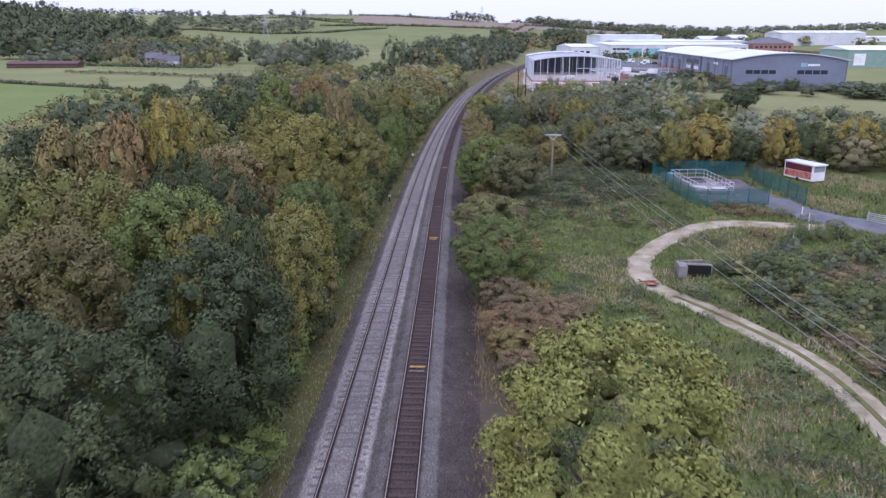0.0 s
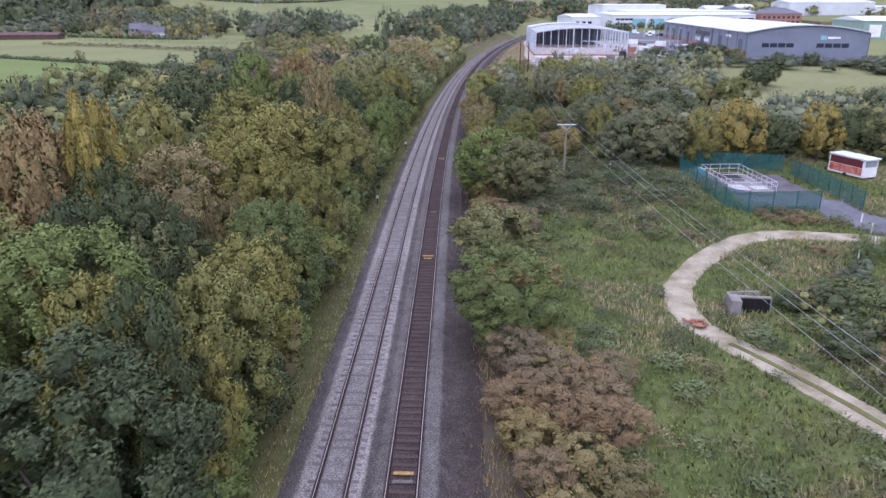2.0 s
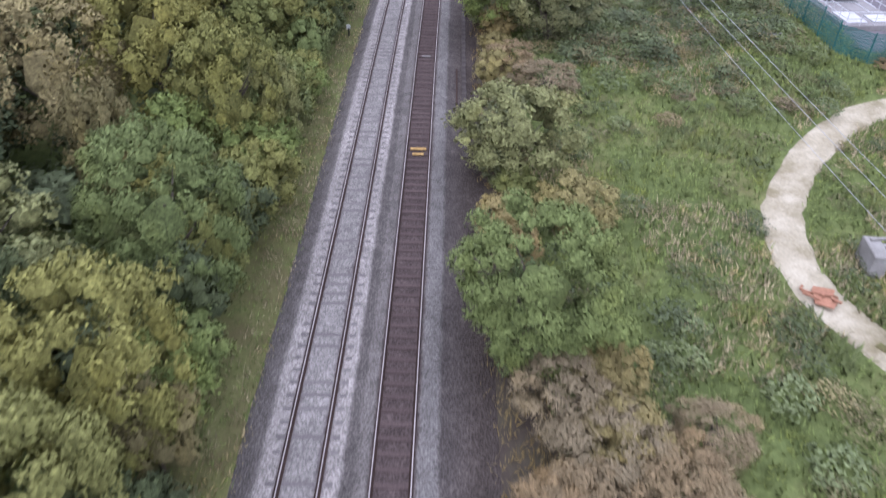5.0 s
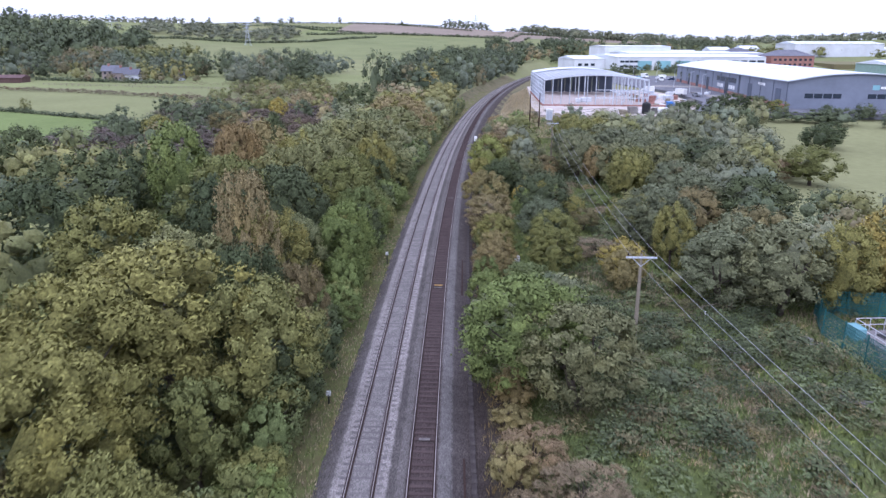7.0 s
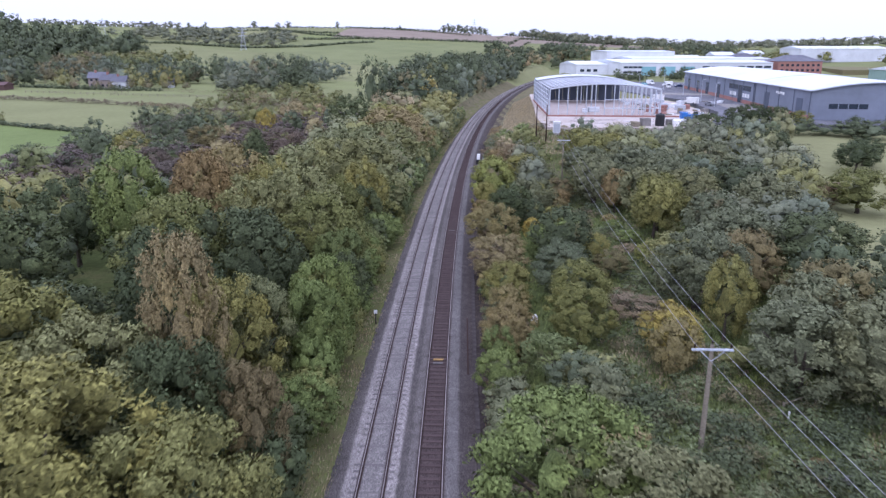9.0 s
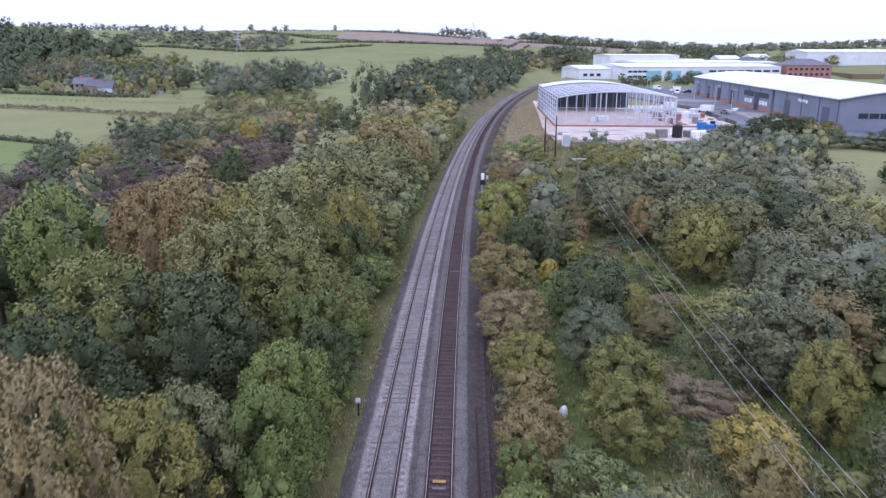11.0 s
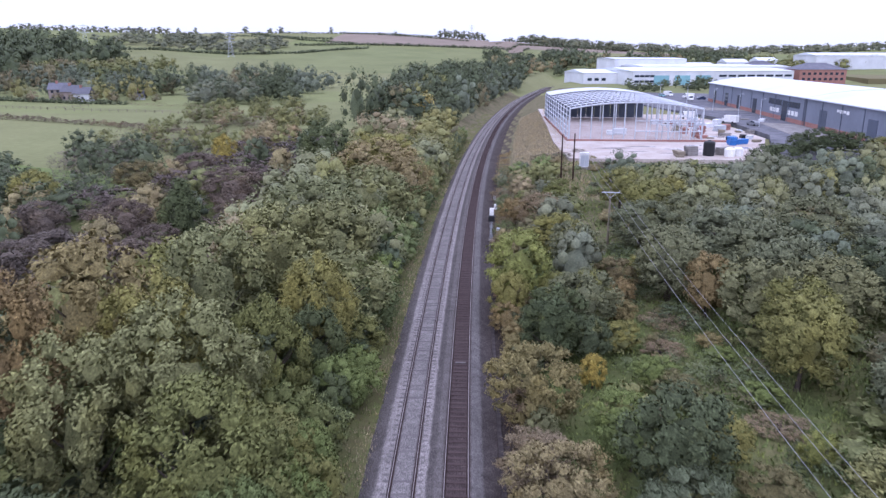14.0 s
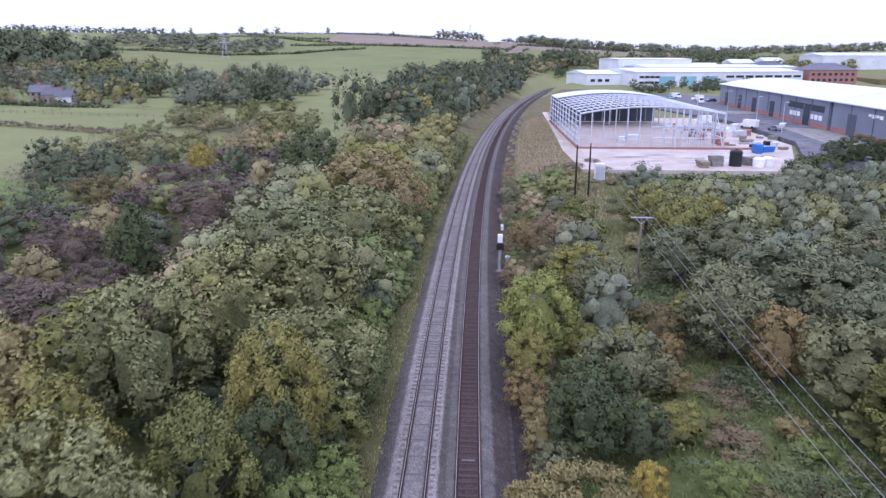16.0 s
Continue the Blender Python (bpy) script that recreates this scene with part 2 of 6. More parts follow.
TROUGH = two_tone("dirty_trough_concrete", (0.045, 0.038, 0.036), (0.075, 0.064, 0.060), 0.8, 0.9, 0.4)
CONCRETE = two_tone("concrete", (0.17, 0.158, 0.145), (0.28, 0.265, 0.25), 0.5, 0.85, 0.3)
RAILTOP = plain("polished_rail", (0.27, 0.235, 0.225), 0.55, 0.0)
RUST = plain("rusty_rail_side", (0.045, 0.03, 0.026), 0.9)
TIMBER = plain("sleeper_timber", (0.075, 0.055, 0.052), 0.9, 0, 9, 0.4, 1.5)
PALE = plain("pale_sleeper", (0.142, 0.127, 0.122), 0.9, 0, 9, 0.35, 1.5)
YELLOW = plain("yellow_board", (0.36, 0.23, 0.09), 0.8, 0, 6, 0.4)
POLEWOOD = plain("weathered_pole", (0.23, 0.20, 0.15), 0.9, 0, 8, 0.3, 1.0)
BROWNWOOD = plain("creosoted_pole", (0.05, 0.03, 0.024), 0.9)
STEEL = plain("galvanised_steel", (0.50, 0.53, 0.57), 0.5, 0.3)
WIRE = plain("wire", (0.33, 0.33, 0.34), 0.5, 0.2)
WHITE = plain("white_cladding", (0.64, 0.66, 0.68), 0.6, 0, 0.6, 0.05, 0.08)
ROOFW = plain("pale_metal_roof", (0.56, 0.59, 0.63), 0.5, 0, 0.5, 0.06, 0.05)
GREYCLAD = plain("dark_grey_cladding", (0.075, 0.09, 0.12), 0.55, 0, 0.6, 0.08, 0.1)
MIDCLAD = plain("mid_grey_cladding", (0.17, 0.19, 0.23), 0.55, 0, 0.6, 0.08, 0.1)
TEALCLAD = plain("pale_teal_cladding", (0.22, 0.42, 0.46), 0.5, 0, 0.6, 0.06, 0.1)
BRICK = plain("red_brick", (0.33, 0.175, 0.145), 0.9, 0, 3, 0.2, 0.3)
SLATE = plain("slate_roof", (0.14, 0.14, 0.16), 0.8, 0, 2, 0.2, 0.2)
DARKGLASS = plain("dark_window", (0.03, 0.04, 0.055), 0.12)
GREENFENCE = plain("green_mesh_fence", (0.022, 0.115, 0.112), 0.6)
WHITEPAINT = plain("white_paint", (0.72, 0.72, 0.70), 0.6)
REDPAINT = plain("red_van_graphic", (0.50, 0.05, 0.05), 0.4)
BLUEPLASTIC = plain("blue_tarpaulin", (0.04, 0.16, 0.45), 0.5)
BLACK = plain("black_plastic", (0.02, 0.02, 0.022), 0.5)

# ---- mesh tools ----


class Mesh:
    """Gathers faces and turns them into one object."""

    def __init__(self):
        self.v, self.f = [], []

    def quad(self, *pts):
        k = len(self.v)
        self.v += [tuple(p) for p in pts]
        self.f.append(tuple(range(k, k + len(pts))))

    def box(self, x0, y0, z0, x1, y1, z1, m=None, bevel=0.0):
        """A box, with its upright edges and top edges chamfered by bevel."""
        b = min(bevel, (x1 - x0) / 3, (y1 - y0) / 3, (z1 - z0) / 3)
        k = len(self.v)
        if b <= 0:
            rings = [(0, z0), (0, z1)]
        else:
            rings = [(0, z0), (0, z1 - b), (b, z1)]
        for i, z in rings:
            for x, y in ((x0 + i, y0 + i), (x1 - i, y0 + i), (x1 - i, y1 - i), (x0 + i, y1 - i)):
                p = Vector((x, y, z))
                self.v.append(tuple(m @ p if m else p))
        self.f.append((k + 3, k + 2, k + 1, k))
        for r in range(len(rings) - 1):
            for j in range(4):
                a, c = k + 4 * r + j, k + 4 * r + (j + 1) % 4
                self.f.append((a, c, c + 4, a + 4))
        t = k + 4 * (len(rings) - 1)
        self.f.append((t, t + 1, t + 2, t + 3))

    def tube(self, pts, radii, sides=6):
        """A round bar along the points, with a radius at each."""
        pts = [Vector(p) for p in pts]
        if not hasattr(radii, "__len__"):
            radii = [radii] * len(pts)
        k = len(self.v)
        for i, (p, r) in enumerate(zip(pts, radii)):
            way = (pts[min(i + 1, len(pts) - 1)] - pts[max(i - 1, 0)]).normalized()
            side = way.cross(Vector((0, 0, 1)) if abs(way.z) < 0.9 else Vector((1, 0, 0))).normalized()
            up = side.cross(way)
            for j in range(sides):
                a = 2 * math.pi * j / sides
                self.v.append(tuple(p + side * (r * math.cos(a)) + up * (r * math.sin(a))))
        for i in range(len(pts) - 1):
            for j in range(sides):
                a, b = k + i * sides + j, k + i * sides + (j + 1) % sides
                self.f.append((a, b, b + sides, a + sides))
        self.f.append(tuple(range(k + sides - 1, k - 1, -1)))
        t = k + (len(pts) - 1) * sides
        self.f.append(tuple(range(t, t + sides)))

    def data(self, name, material, smooth=False):
        me = bpy.data.meshes.new(name)
        me.from_pydata(self.v, [], self.f)
        me.materials.append(material)
        if smooth:
            me.polygons.foreach_set("use_smooth", [True] * len(me.polygons))
        return me

    def thing(self, name, material, label="", category="", group="", kind="", smooth=False):
        return tagged(new(name, self.data(name, material, smooth)), label, category, group, kind)

    def part(self, name, material, parent, label="", smooth=False):
        ob = new(name, self.data(name, material, smooth))
        ob.parent = parent
        return tagged(ob, label) if label else ob


def empty(name, m, label="", category="", group=""):
    ob = new(name)
    ob.empty_display_size = 0.3
    ob.matrix_world = m
    return tagged(ob, label, category, group)


def array_mesh(name, verts, quads, material):
    """A mesh from numpy arrays."""
    me = bpy.data.meshes.new(name)
    me.vertices.add(len(verts))
    me.vertices.foreach_set("co", np.asarray(verts, dtype=np.float32).ravel())
    k = quads.shape[1]
    me.loops.add(quads.size)
    me.loops.foreach_set("vertex_index", quads.astype(np.int32).ravel())
    me.polygons.add(len(quads))
    me.polygons.foreach_set("loop_start", np.arange(0, quads.size, k, dtype=np.int32))
    me.update(calc_edges=True)
    me.materials.append(material)
    return me


# ---- the lie of the land ----


def line_x(y):
    """The middle of the two railway tracks: straight, then a long bend to the right."""
    return -3.55 + 0.022 * (y - 38) + 0.000232 * np.maximum(0, y - 80) ** 2


def step(a, b, v):
    t = np.clip((v - a) / (b - a), 0, 1)
    return t * t * (3 - 2 * t)


def land(x, y):
    """The height of the ground."""
    x, y = np.asarray(x, float), np.asarray(y, float)
    d = x - line_x(np.minimum(y, 760))
    r = np.hypot(x, y)
    rise = 3.4 * step(190, 280, y) + 1.0 * step(330, 450, y) + 3 * step(500, 750, y)
    rightz = -0.7 + 1.4 * step(72, 98, y) - 0.4 * step(120, 170, y) + rise
    leftz = -0.6 + 3.4 * step(180, 420, y) + 3 * step(480, 750, y)
    side = np.where(d > 0, rightz, leftz)
    side = side + 0.35 * np.sin(x * 0.13 + 1.0) * np.sin(y * 0.11) * step(12, 25, np.abs(d)) * (1 - step(215, 250, y))
    bed = -0.55
    wide = np.where(d > 0, 9.0 + 6 * step(200, 300, y), 8.0)
    z = bed + (side - bed) * step(5.2, wide + 6, np.abs(d))
    bearing = np.arctan2(x, np.maximum(y, 1.0))
    tall = 57 - 36 * step(-0.3, 0.35, bearing) + 5 * np.sin(bearing * 9 + 1.2)
    z = z + tall * step(620, 1500, r) * step(-200, 300, y) + 10 * step(1200, 2500, r)
    return z + 3.0 * np.sin(x * 0.006 + 2) * np.sin(y * 0.005) * step(600, 1000, r)


def spread(start, stop, first, growth):
    out, s = [start], first
    while out[-1] < stop:
        out.append(out[-1] + s)
        s *= growth
    return out


def build_ground():
    xs = np.array(sorted([-v for v in spread(2.0, 3600, 2.0, 1.045)] + spread(0.0, 3600, 2.0, 1.045)))
    ys = np.array([-v for v in spread(3.0, 900, 3.0, 1.15)][::-1] + spread(0.0, 4300, 2.5, 1.018))
    gx, gy = np.meshgrid(xs, ys)
    verts = np.stack([gx, gy, land(gx, gy)], -1).reshape(-1, 3)
    n, m = len(ys), len(xs)
    i = (np.arange(n - 1)[:, None] * m + np.arange(m - 1)).ravel()
    me = array_mesh("ground", verts, np.stack([i, i + 1, i + m + 1, i + m], 1), GROUND)
    me.polygons.foreach_set("use_smooth", [True] * len(me.polygons))
    tagged(new("ground", me), "rough green grassland and hilly pasture", "ground", kind="structure")


build_ground()


def ribbon(name, centre, half, material, label, lift=0.05, category="path"):
    """A path laid on the ground along a line of points."""
    pts = []
    for (x0, y0), (x1, y1) in zip(centre, centre[1:]):
        n = max(2, int(math.hypot(x1 - x0, y1 - y0) / 1.0))
        pts += [(x0 + (x1 - x0) * k / n, y0 + (y1 - y0) * k / n) for k in range(n)]
    pts.append(centre[-1])
    for _ in range(6):
        pts = [pts[0]] + [((a[0] + b[0] * 2 + c[0]) / 4, (a[1] + b[1] * 2 + c[1]) / 4) for a, b, c in zip(pts, pts[1:], pts[2:])] + [pts[-1]]
    verts, faces = [], []
    rnd = random.Random(5)
    for k, (x, y) in enumerate(pts):
        a, b = pts[max(k - 1, 0)], pts[min(k + 1, len(pts) - 1)]
        dx, dy = b[0] - a[0], b[1] - a[1]
        ln = math.hypot(dx, dy)
        for s in (-1.25, -1, -0.4, 0.4, 1, 1.25):
            w = half * s * (1 + (rnd.uniform(-0.13, 0.13) if abs(s) >= 1 else 0))
            px, py = x + dy / ln * w, y - dx / ln * w
            verts.append((px, py, float(land(px, py)) + (lift if abs(s) < 1.2 else -0.06)))
        if k:
            q = 6 * k
            faces += [(q - 6 + j, q - 5 + j, q + 1 + j, q + j) for j in range(5)]
    me = bpy.data.meshes.new(name)
    me.from_pydata(verts, [], faces)
    me.materials.append(material)
    return tagged(new(name, me), label, category, kind="structure")


ribbon("path", [(45.5, 81.2), (41, 82), (37.5, 82.8), (33, 83.2), (28, 80.5), (23, 75), (19.8, 69.5), (19.0, 64), (19.8, 61.0), (22, 57), (24, 51.8), (25.6, 47.0), (26.2, 42), (26, 36.5), (25.6, 28), (26, 10), (28, -20)], 1.05, SAND, "pale stony farm track worn into the grass")
ribbon("grass_strip", [(20.6, 59.4), (22, 57), (24, 51.8), (25.6, 47.0), (26.2, 42), (26, 36.5), (25.6, 28), (26, 10)], 0.2, VERGE, "strip of worn grass between the wheel ruts", 0.09, "verge")
ribbon("road", [(44.2, 94), (44.3, 89), (46.5, 85), (52, 80), (60, 75), (80, 66), (120, 60)], 2.6, TARMAC, "worn grey tarmac access road", 0.06, "road")
ribbon("hardstanding", [(39.2, 106.5), (39.6, 98), (39.8, 91)], 5.2, BLACKTOP, "dark purplish-grey hardstanding inside the fenced compound", 0.05, "yard")
PATHWAY = [(41, 82), (37.5, 82.8), (33, 83.2), (28, 80.5), (23, 75), (19.8, 69.5), (19.0, 64), (19.8, 61.0), (22, 57), (24, 51.8), (25.6, 47.0), (26.2, 42), (26, 36.5), (25.6, 28), (26, 10)]
ROADWAY = [(44.2, 94), (44.3, 89), (46.5, 85), (52, 80), (60, 75), (80, 66)]


def from_line(x, y, way):
    """How far places lie from a line of points."""
    near = np.full(np.shape(x), 99.0)
    for (ax, ay), (bx, by) in zip(way, way[1:]):
        t = np.clip(((x - ax) * (bx - ax) + (y - ay) * (by - ay)) / ((bx - ax) ** 2 + (by - ay) ** 2), 0, 1)
        near = np.minimum(near, np.hypot(x - ax - t * (bx - ax), y - ay - t * (by - ay)))
    return near

# ---- the railway ----


def sweep(name, profile, y0, y1, dy, material, parent=None, uv=False):
    """A cross-section (offset from the line's middle, height) drawn along the railway."""
    ys = np.arange(y0, y1 + dy, dy)
    slope = (line_x(ys + 0.5) - line_x(ys - 0.5))
    nx, ny = 1 / np.hypot(1, slope), -slope / np.hypot(1, slope)
    pr = np.array(profile)
    verts = np.stack([line_x(ys)[:, None] + nx[:, None] * pr[:, 0], ys[:, None] + ny[:, None] * pr[:, 0], np.zeros(len(ys))[:, None] + pr[:, 1]], -1).reshape(-1, 3)
    n, m = len(ys), len(pr)
    i = (np.arange(n - 1)[:, None] * m + np.arange(m - 1)).ravel()
    quads = np.stack([i, i + 1, i + m + 1, i + m], 1)
    me = array_mesh(name, verts, quads, material)
    if uv:
        layer = me.uv_layers.new(name="lanes")
        across = np.stack([np.tile(pr[:, 0], n), np.repeat(ys, m)], 1)
        layer.data.foreach_set("uv", across[quads.ravel()].astype(np.float32).ravel())
    ob = new(name, me)
    ob.parent = parent
    return ob


BED = [(-5.4, -1.0), (-4.4, -0.54), (-3.95, -0.34), (-3.55, -0.13), (-3.15, 0.0), (-2.5, 0.02), (-0.9, 0.02), (-0.3, 0.0), (0.1, -0.08), (0.45, 0.05), (0.88, 0.05), (0.98, -0.02), (2.4, -0.02), (2.5, 0.05), (3.0, 0.05), (3.4, -0.1), (3.9, -0.3), (5.6, -0.42), (6.6, -0.9)]
tagged(sweep("trackbed", BED, -160, 800, 2.0, BALLAST, uv=True), "grey stone ballast bed under two railway tracks", "ballast", kind="structure")
SPAN, GAUGE = 1.69, 0.75
# foot drawn overwide: its dark rust takes in rail chairs and shade beside them
HEAD = [(-0.11, 0.02), (-0.11, 0.04), (-0.012, 0.06), (-0.012, 0.11), (-0.036, 0.12), (-0.036, 0.15)]


def track(side, label):
    top = empty("railway_track", pose(0, 0, 0), label, "railway track", "railway tracks")
    for s in (-1, 1):
        c = side * SPAN + s * GAUGE
        web = sweep("rail", [(c + a, h) for a, h in HEAD] + [(c - a, h) for a, h in HEAD[::-1]], -150, 780, 2.0, RUST, top)
        shine = sweep("rail_head", [(c - 0.024, 0.152), (c - 0.02, 0.156), (c + 0.02, 0.156), (c + 0.024, 0.152)], -150, 780, 2.0, RAILTOP, web)
        tagged(shine, "bright worn running surface")
    return top


ribbon("verge", [(float(line_x(y)) - 6.3, y) for y in range(4, 430, 4)], 1.8, VERGE, "olive-brown verge of dead grass and soil", 0.04, "verge")
ribbon("verge", [(float(line_x(y)) + 6.5, y) for y in range(4, 430, 4)], 1.6, CESS, "dark brown soil and dead stems beside the track", 0.04, "verge")
TRACK_L = track(-1, "rusty steel rails on sleepers buried in pale ballast")
TRACK_R = track(1, "rusty steel rails on bare dark timber sleepers")

# ---- trees and shrubs ----


GOLD = (1 + math.sqrt(5)) / 2
ICO_V = np.array([p for a in (-1, 1) for b in (-GOLD, GOLD) for p in ((0, a, b), (a, b, 0), (b, 0, a))]) / math.hypot(1, GOLD)
ICO_F = np.array([(i, j, k) for i in range(12) for j in range(i + 1, 12) for k in range(j + 1, 12) if all(np.linalg.norm(ICO_V[p] - ICO_V[q]) < 1.2 for p, q in ((i, j), (j, k), (i, k)))])
ICO_F = np.array([f if np.dot(np.cross(ICO_V[f[1]] - ICO_V[f[0]], ICO_V[f[2]] - ICO_V[f[0]]), ICO_V[f[0]]) > 0 else f[::-1] for f in ICO_F])
TALL = 2.5  # a crown's own height, in its radii


def crown_arrays(seed, lumps, leaves, size, slim=0.55, shape="round", core=0.42, rise=0.5, low=0.45):
    """A crown of boughs; each bough bears sprays, each spray a brush of leaves. Radius 1, height TALL. Returns verts, triangles and normals."""
    rng = np.random.default_rng(seed)
    k = np.arange(lumps) + 0.5
    zc = 1 - 1.9 * k / lumps
    an = k * 2.399963 + rng.uniform(-0.4, 0.4, lumps)
    rr = np.sqrt(np.maximum(0.02, 1 - np.abs(zc) ** 2.3))
    if shape == "spire":
        rr = rr * (0.3 + 0.7 * (1 - (zc + 1) / 2))
    rad = rng.uniform(0.75, 1.4, lumps) * 1.4 / math.sqrt(lumps)
    sway = 1 + 0.13 * np.sin(2 * an + rng.uniform(0, 6.28)) + 0.09 * np.sin(3 * an + 4 * zc + rng.uniform(0, 6.28))
    reach = (1 - 0.95 * rad) * rng.uniform(0.84, 1.06, lumps) * sway
    mid, half = (TALL + low) / 2, (TALL - low) / 2
    cen = np.stack([np.cos(an) * rr * reach, np.sin(an) * rr * reach, mid + zc * (half * (1 - 0.8 * rad)) * rng.uniform(0.9, 1.06, lumps) * (0.6 + 0.4 * sway)], 1)
    sprays = int(min(48, max(12, round(math.sqrt(leaves / lumps) * 2.6))))
    sd = rng.normal(size=(lumps, sprays, 3))
    sd /= np.linalg.norm(sd, axis=2)[:, :, None]
    outward = (cen - np.array([0, 0, mid - 0.5 * half])) * np.array([1, 1, 0.6])
    outward /= np.linalg.norm(outward, axis=1)[:, None] + 1e-9
    sd = sd + outward[:, None] * 0.55 + np.array([0, 0, 0.4])
    sd = (sd / np.linalg.norm(sd, axis=2)[:, :, None]).reshape(-1, 3)
    own = np.repeat(np.arange(lumps), sprays)
    long = rad[own] * rng.uniform(0.35, 0.75, len(own))
    base = cen[own] + sd * (rad[own] * rng.uniform(0.4, 0.7, len(own)))[:, None]
    mid_of = base + sd * long[:, None] * 0.6
    hidden = np.zeros(len(own), bool)
    for j in range(lumps):
        hidden |= (np.linalg.norm(mid_of - cen[j], axis=1) < rad[j] * 0.5) & (own != j)
    pick_from = np.where(~hidden)[0]
    pick = rng.choice(pick_from, leaves, p=long[pick_from] ** 2 / np.sum(long[pick_from] ** 2))
    way = sd[pick] * (1 - 0.45 * rise) + np.array([0, 0, 0.45 * rise])
    way /= np.linalg.norm(way, axis=1)[:, None]
    along = rng.uniform(0, 1, leaves) ** 0.75
    fan = rng.normal(size=(leaves, 3))
    fan -= way * np.sum(fan * way, axis=1)[:, None]
    girth = (long[pick] * (0.62 * np.sqrt(np.maximum(0.05, 1 - along ** 2)) + 0.08))[:, None]
    pos = base[pick] + way * (along * long[pick])[:, None] + fan * girth * 0.75
    n = leaves
    puff = pos - (base[pick] + way * (0.35 * long[pick])[:, None])
    puff /= np.linalg.norm(puff, axis=1)[:, None] + 1e-9
    nor = puff * 0.8 + rng.normal(size=(n, 3)) * 0.45 + np.array([0, 0, 0.25])
    nor /= np.linalg.norm(nor, axis=1)[:, None]
    tan = np.cross(nor, rng.normal(size=(n, 3)))
    tan /= np.linalg.norm(tan, axis=1)[:, None]
    tan = tan * (1 - rise * 0.6) + way * (rise * 0.9)
    tan -= nor * (np.sum(tan * nor, axis=1) * 0.8)[:, None]
    tan /= np.linalg.norm(tan, axis=1)[:, None] + 1e-9
    bit = np.cross(nor, tan)
    bit /= np.linalg.norm(bit, axis=1)[:, None] + 1e-9
    ln = (size * rng.uniform(0.6, 1.3, n))[:, None]
    wd = ln * slim * 0.5
    tip = pos + tan * ln * 0.6 - nor * ln * 0.1
    v = np.stack([pos - tan * ln * 0.4 - bit * wd, tip, pos - tan * ln * 0.4 + bit * wd], 1).reshape(-1, 3)
    f = np.arange(3 * n).reshape(-1, 3)
    # leaves take their light as the rounded spray they belong to
    soft = puff * 0.3 + sd[pick] * 0.42 + outward[own[pick]] * 0.5 + nor * 0.2 + np.array([0, 0, 0.12])
    soft = np.repeat(soft / np.linalg.norm(soft, axis=1)[:, None], 3, axis=0)
    if core > 0:
        # the close inner leaves of each bough
        share = leaves / lumps
        some = slice(None) if share > 30 else slice(0, None, 2)
        mass = np.concatenate([cen[some], [[0, 0, mid - 0.12 * half]]])
        fullness = 0.16 + core if share > 100 else 0.24 + core if share > 30 else 0.2 + core
        size3 = np.concatenate([(rad[some] * fullness)[:, None] * np.ones(3), [[0.42, 0.42, half * 0.54] if lumps < 60 else [0.3, 0.3, half * 0.4]]])
        turn = np.linalg.qr(rng.normal(size=(len(mass), 3, 3)))[0]
        turn *= np.sign(np.linalg.det(turn))[:, None, None]
        knob = np.einsum("ij,kjl->kil", ICO_V, turn)
        rough = rng.uniform(0.85, 1.12, (len(mass), 12, 1))
        cv = (mass[:, None] + knob * size3[:, None] * rough).reshape(-1, 3)
        f = np.concatenate([f, (ICO_F[None] + (np.arange(len(mass)) * 12)[:, None, None]).reshape(-1, 3) + len(v)])
        v = np.concatenate([v, cv])
        dome = np.concatenate([outward[some], [[0, 0, 1]]])
        inner = knob.reshape(-1, 3) * 0.5 + np.repeat(dome, 12, axis=0) * 0.8
        soft = np.concatenate([soft, inner / (np.linalg.norm(inner, axis=1)[:, None] + 1e-9)])
    return v, f, soft


def leafy_mesh(name, v, f, soft, material):
    """A crown's mesh, with the soft normals of its tufts."""
    me = array_mesh(name, v, f, material)
    me.polygons.foreach_set("use_smooth", [True] * len(me.polygons))
    me.attributes.new("custom_normal", "FLOAT_VECTOR", "POINT").data.foreach_set("vector", np.asarray(soft, np.float32).ravel())
    me.update()
    return me


def trunk_mesh(seed, stems=1, height=1.55, thick=0.055):
    rnd = random.Random(seed)
    g = Mesh()
    for s in range(stems):
        lean = (rnd.uniform(-0.12, 0.12), rnd.uniform(-0.12, 0.12)) if stems == 1 else (rnd.uniform(-0.4, 0.4), rnd.uniform(-0.4, 0.4))
        pts = [(lean[0] * k, lean[1] * k, -0.05 + (height + 0.05) * k) for k in (0, 0.25, 0.55, 1)]
        g.tube(pts, [thick * 1.5, thick, thick * 0.7, thick * 0.25], 5)
        for b in range(4 if stems == 1 else 2):
            a, k = rnd.uniform(0, 6.28), rnd.uniform(0.4, 0.8)
            base = Vector((lean[0] * k, lean[1] * k, height * k))
            g.tube([base, base + Vector((math.cos(a) * 0.25, math.sin(a) * 0.25, 0.2)), base + Vector((math.cos(a) * 0.5, math.sin(a) * 0.5, 0.5))], [thick * 0.5, thick * 0.35, thick * 0.1], 4)
    return g.data("trunk", BARK)


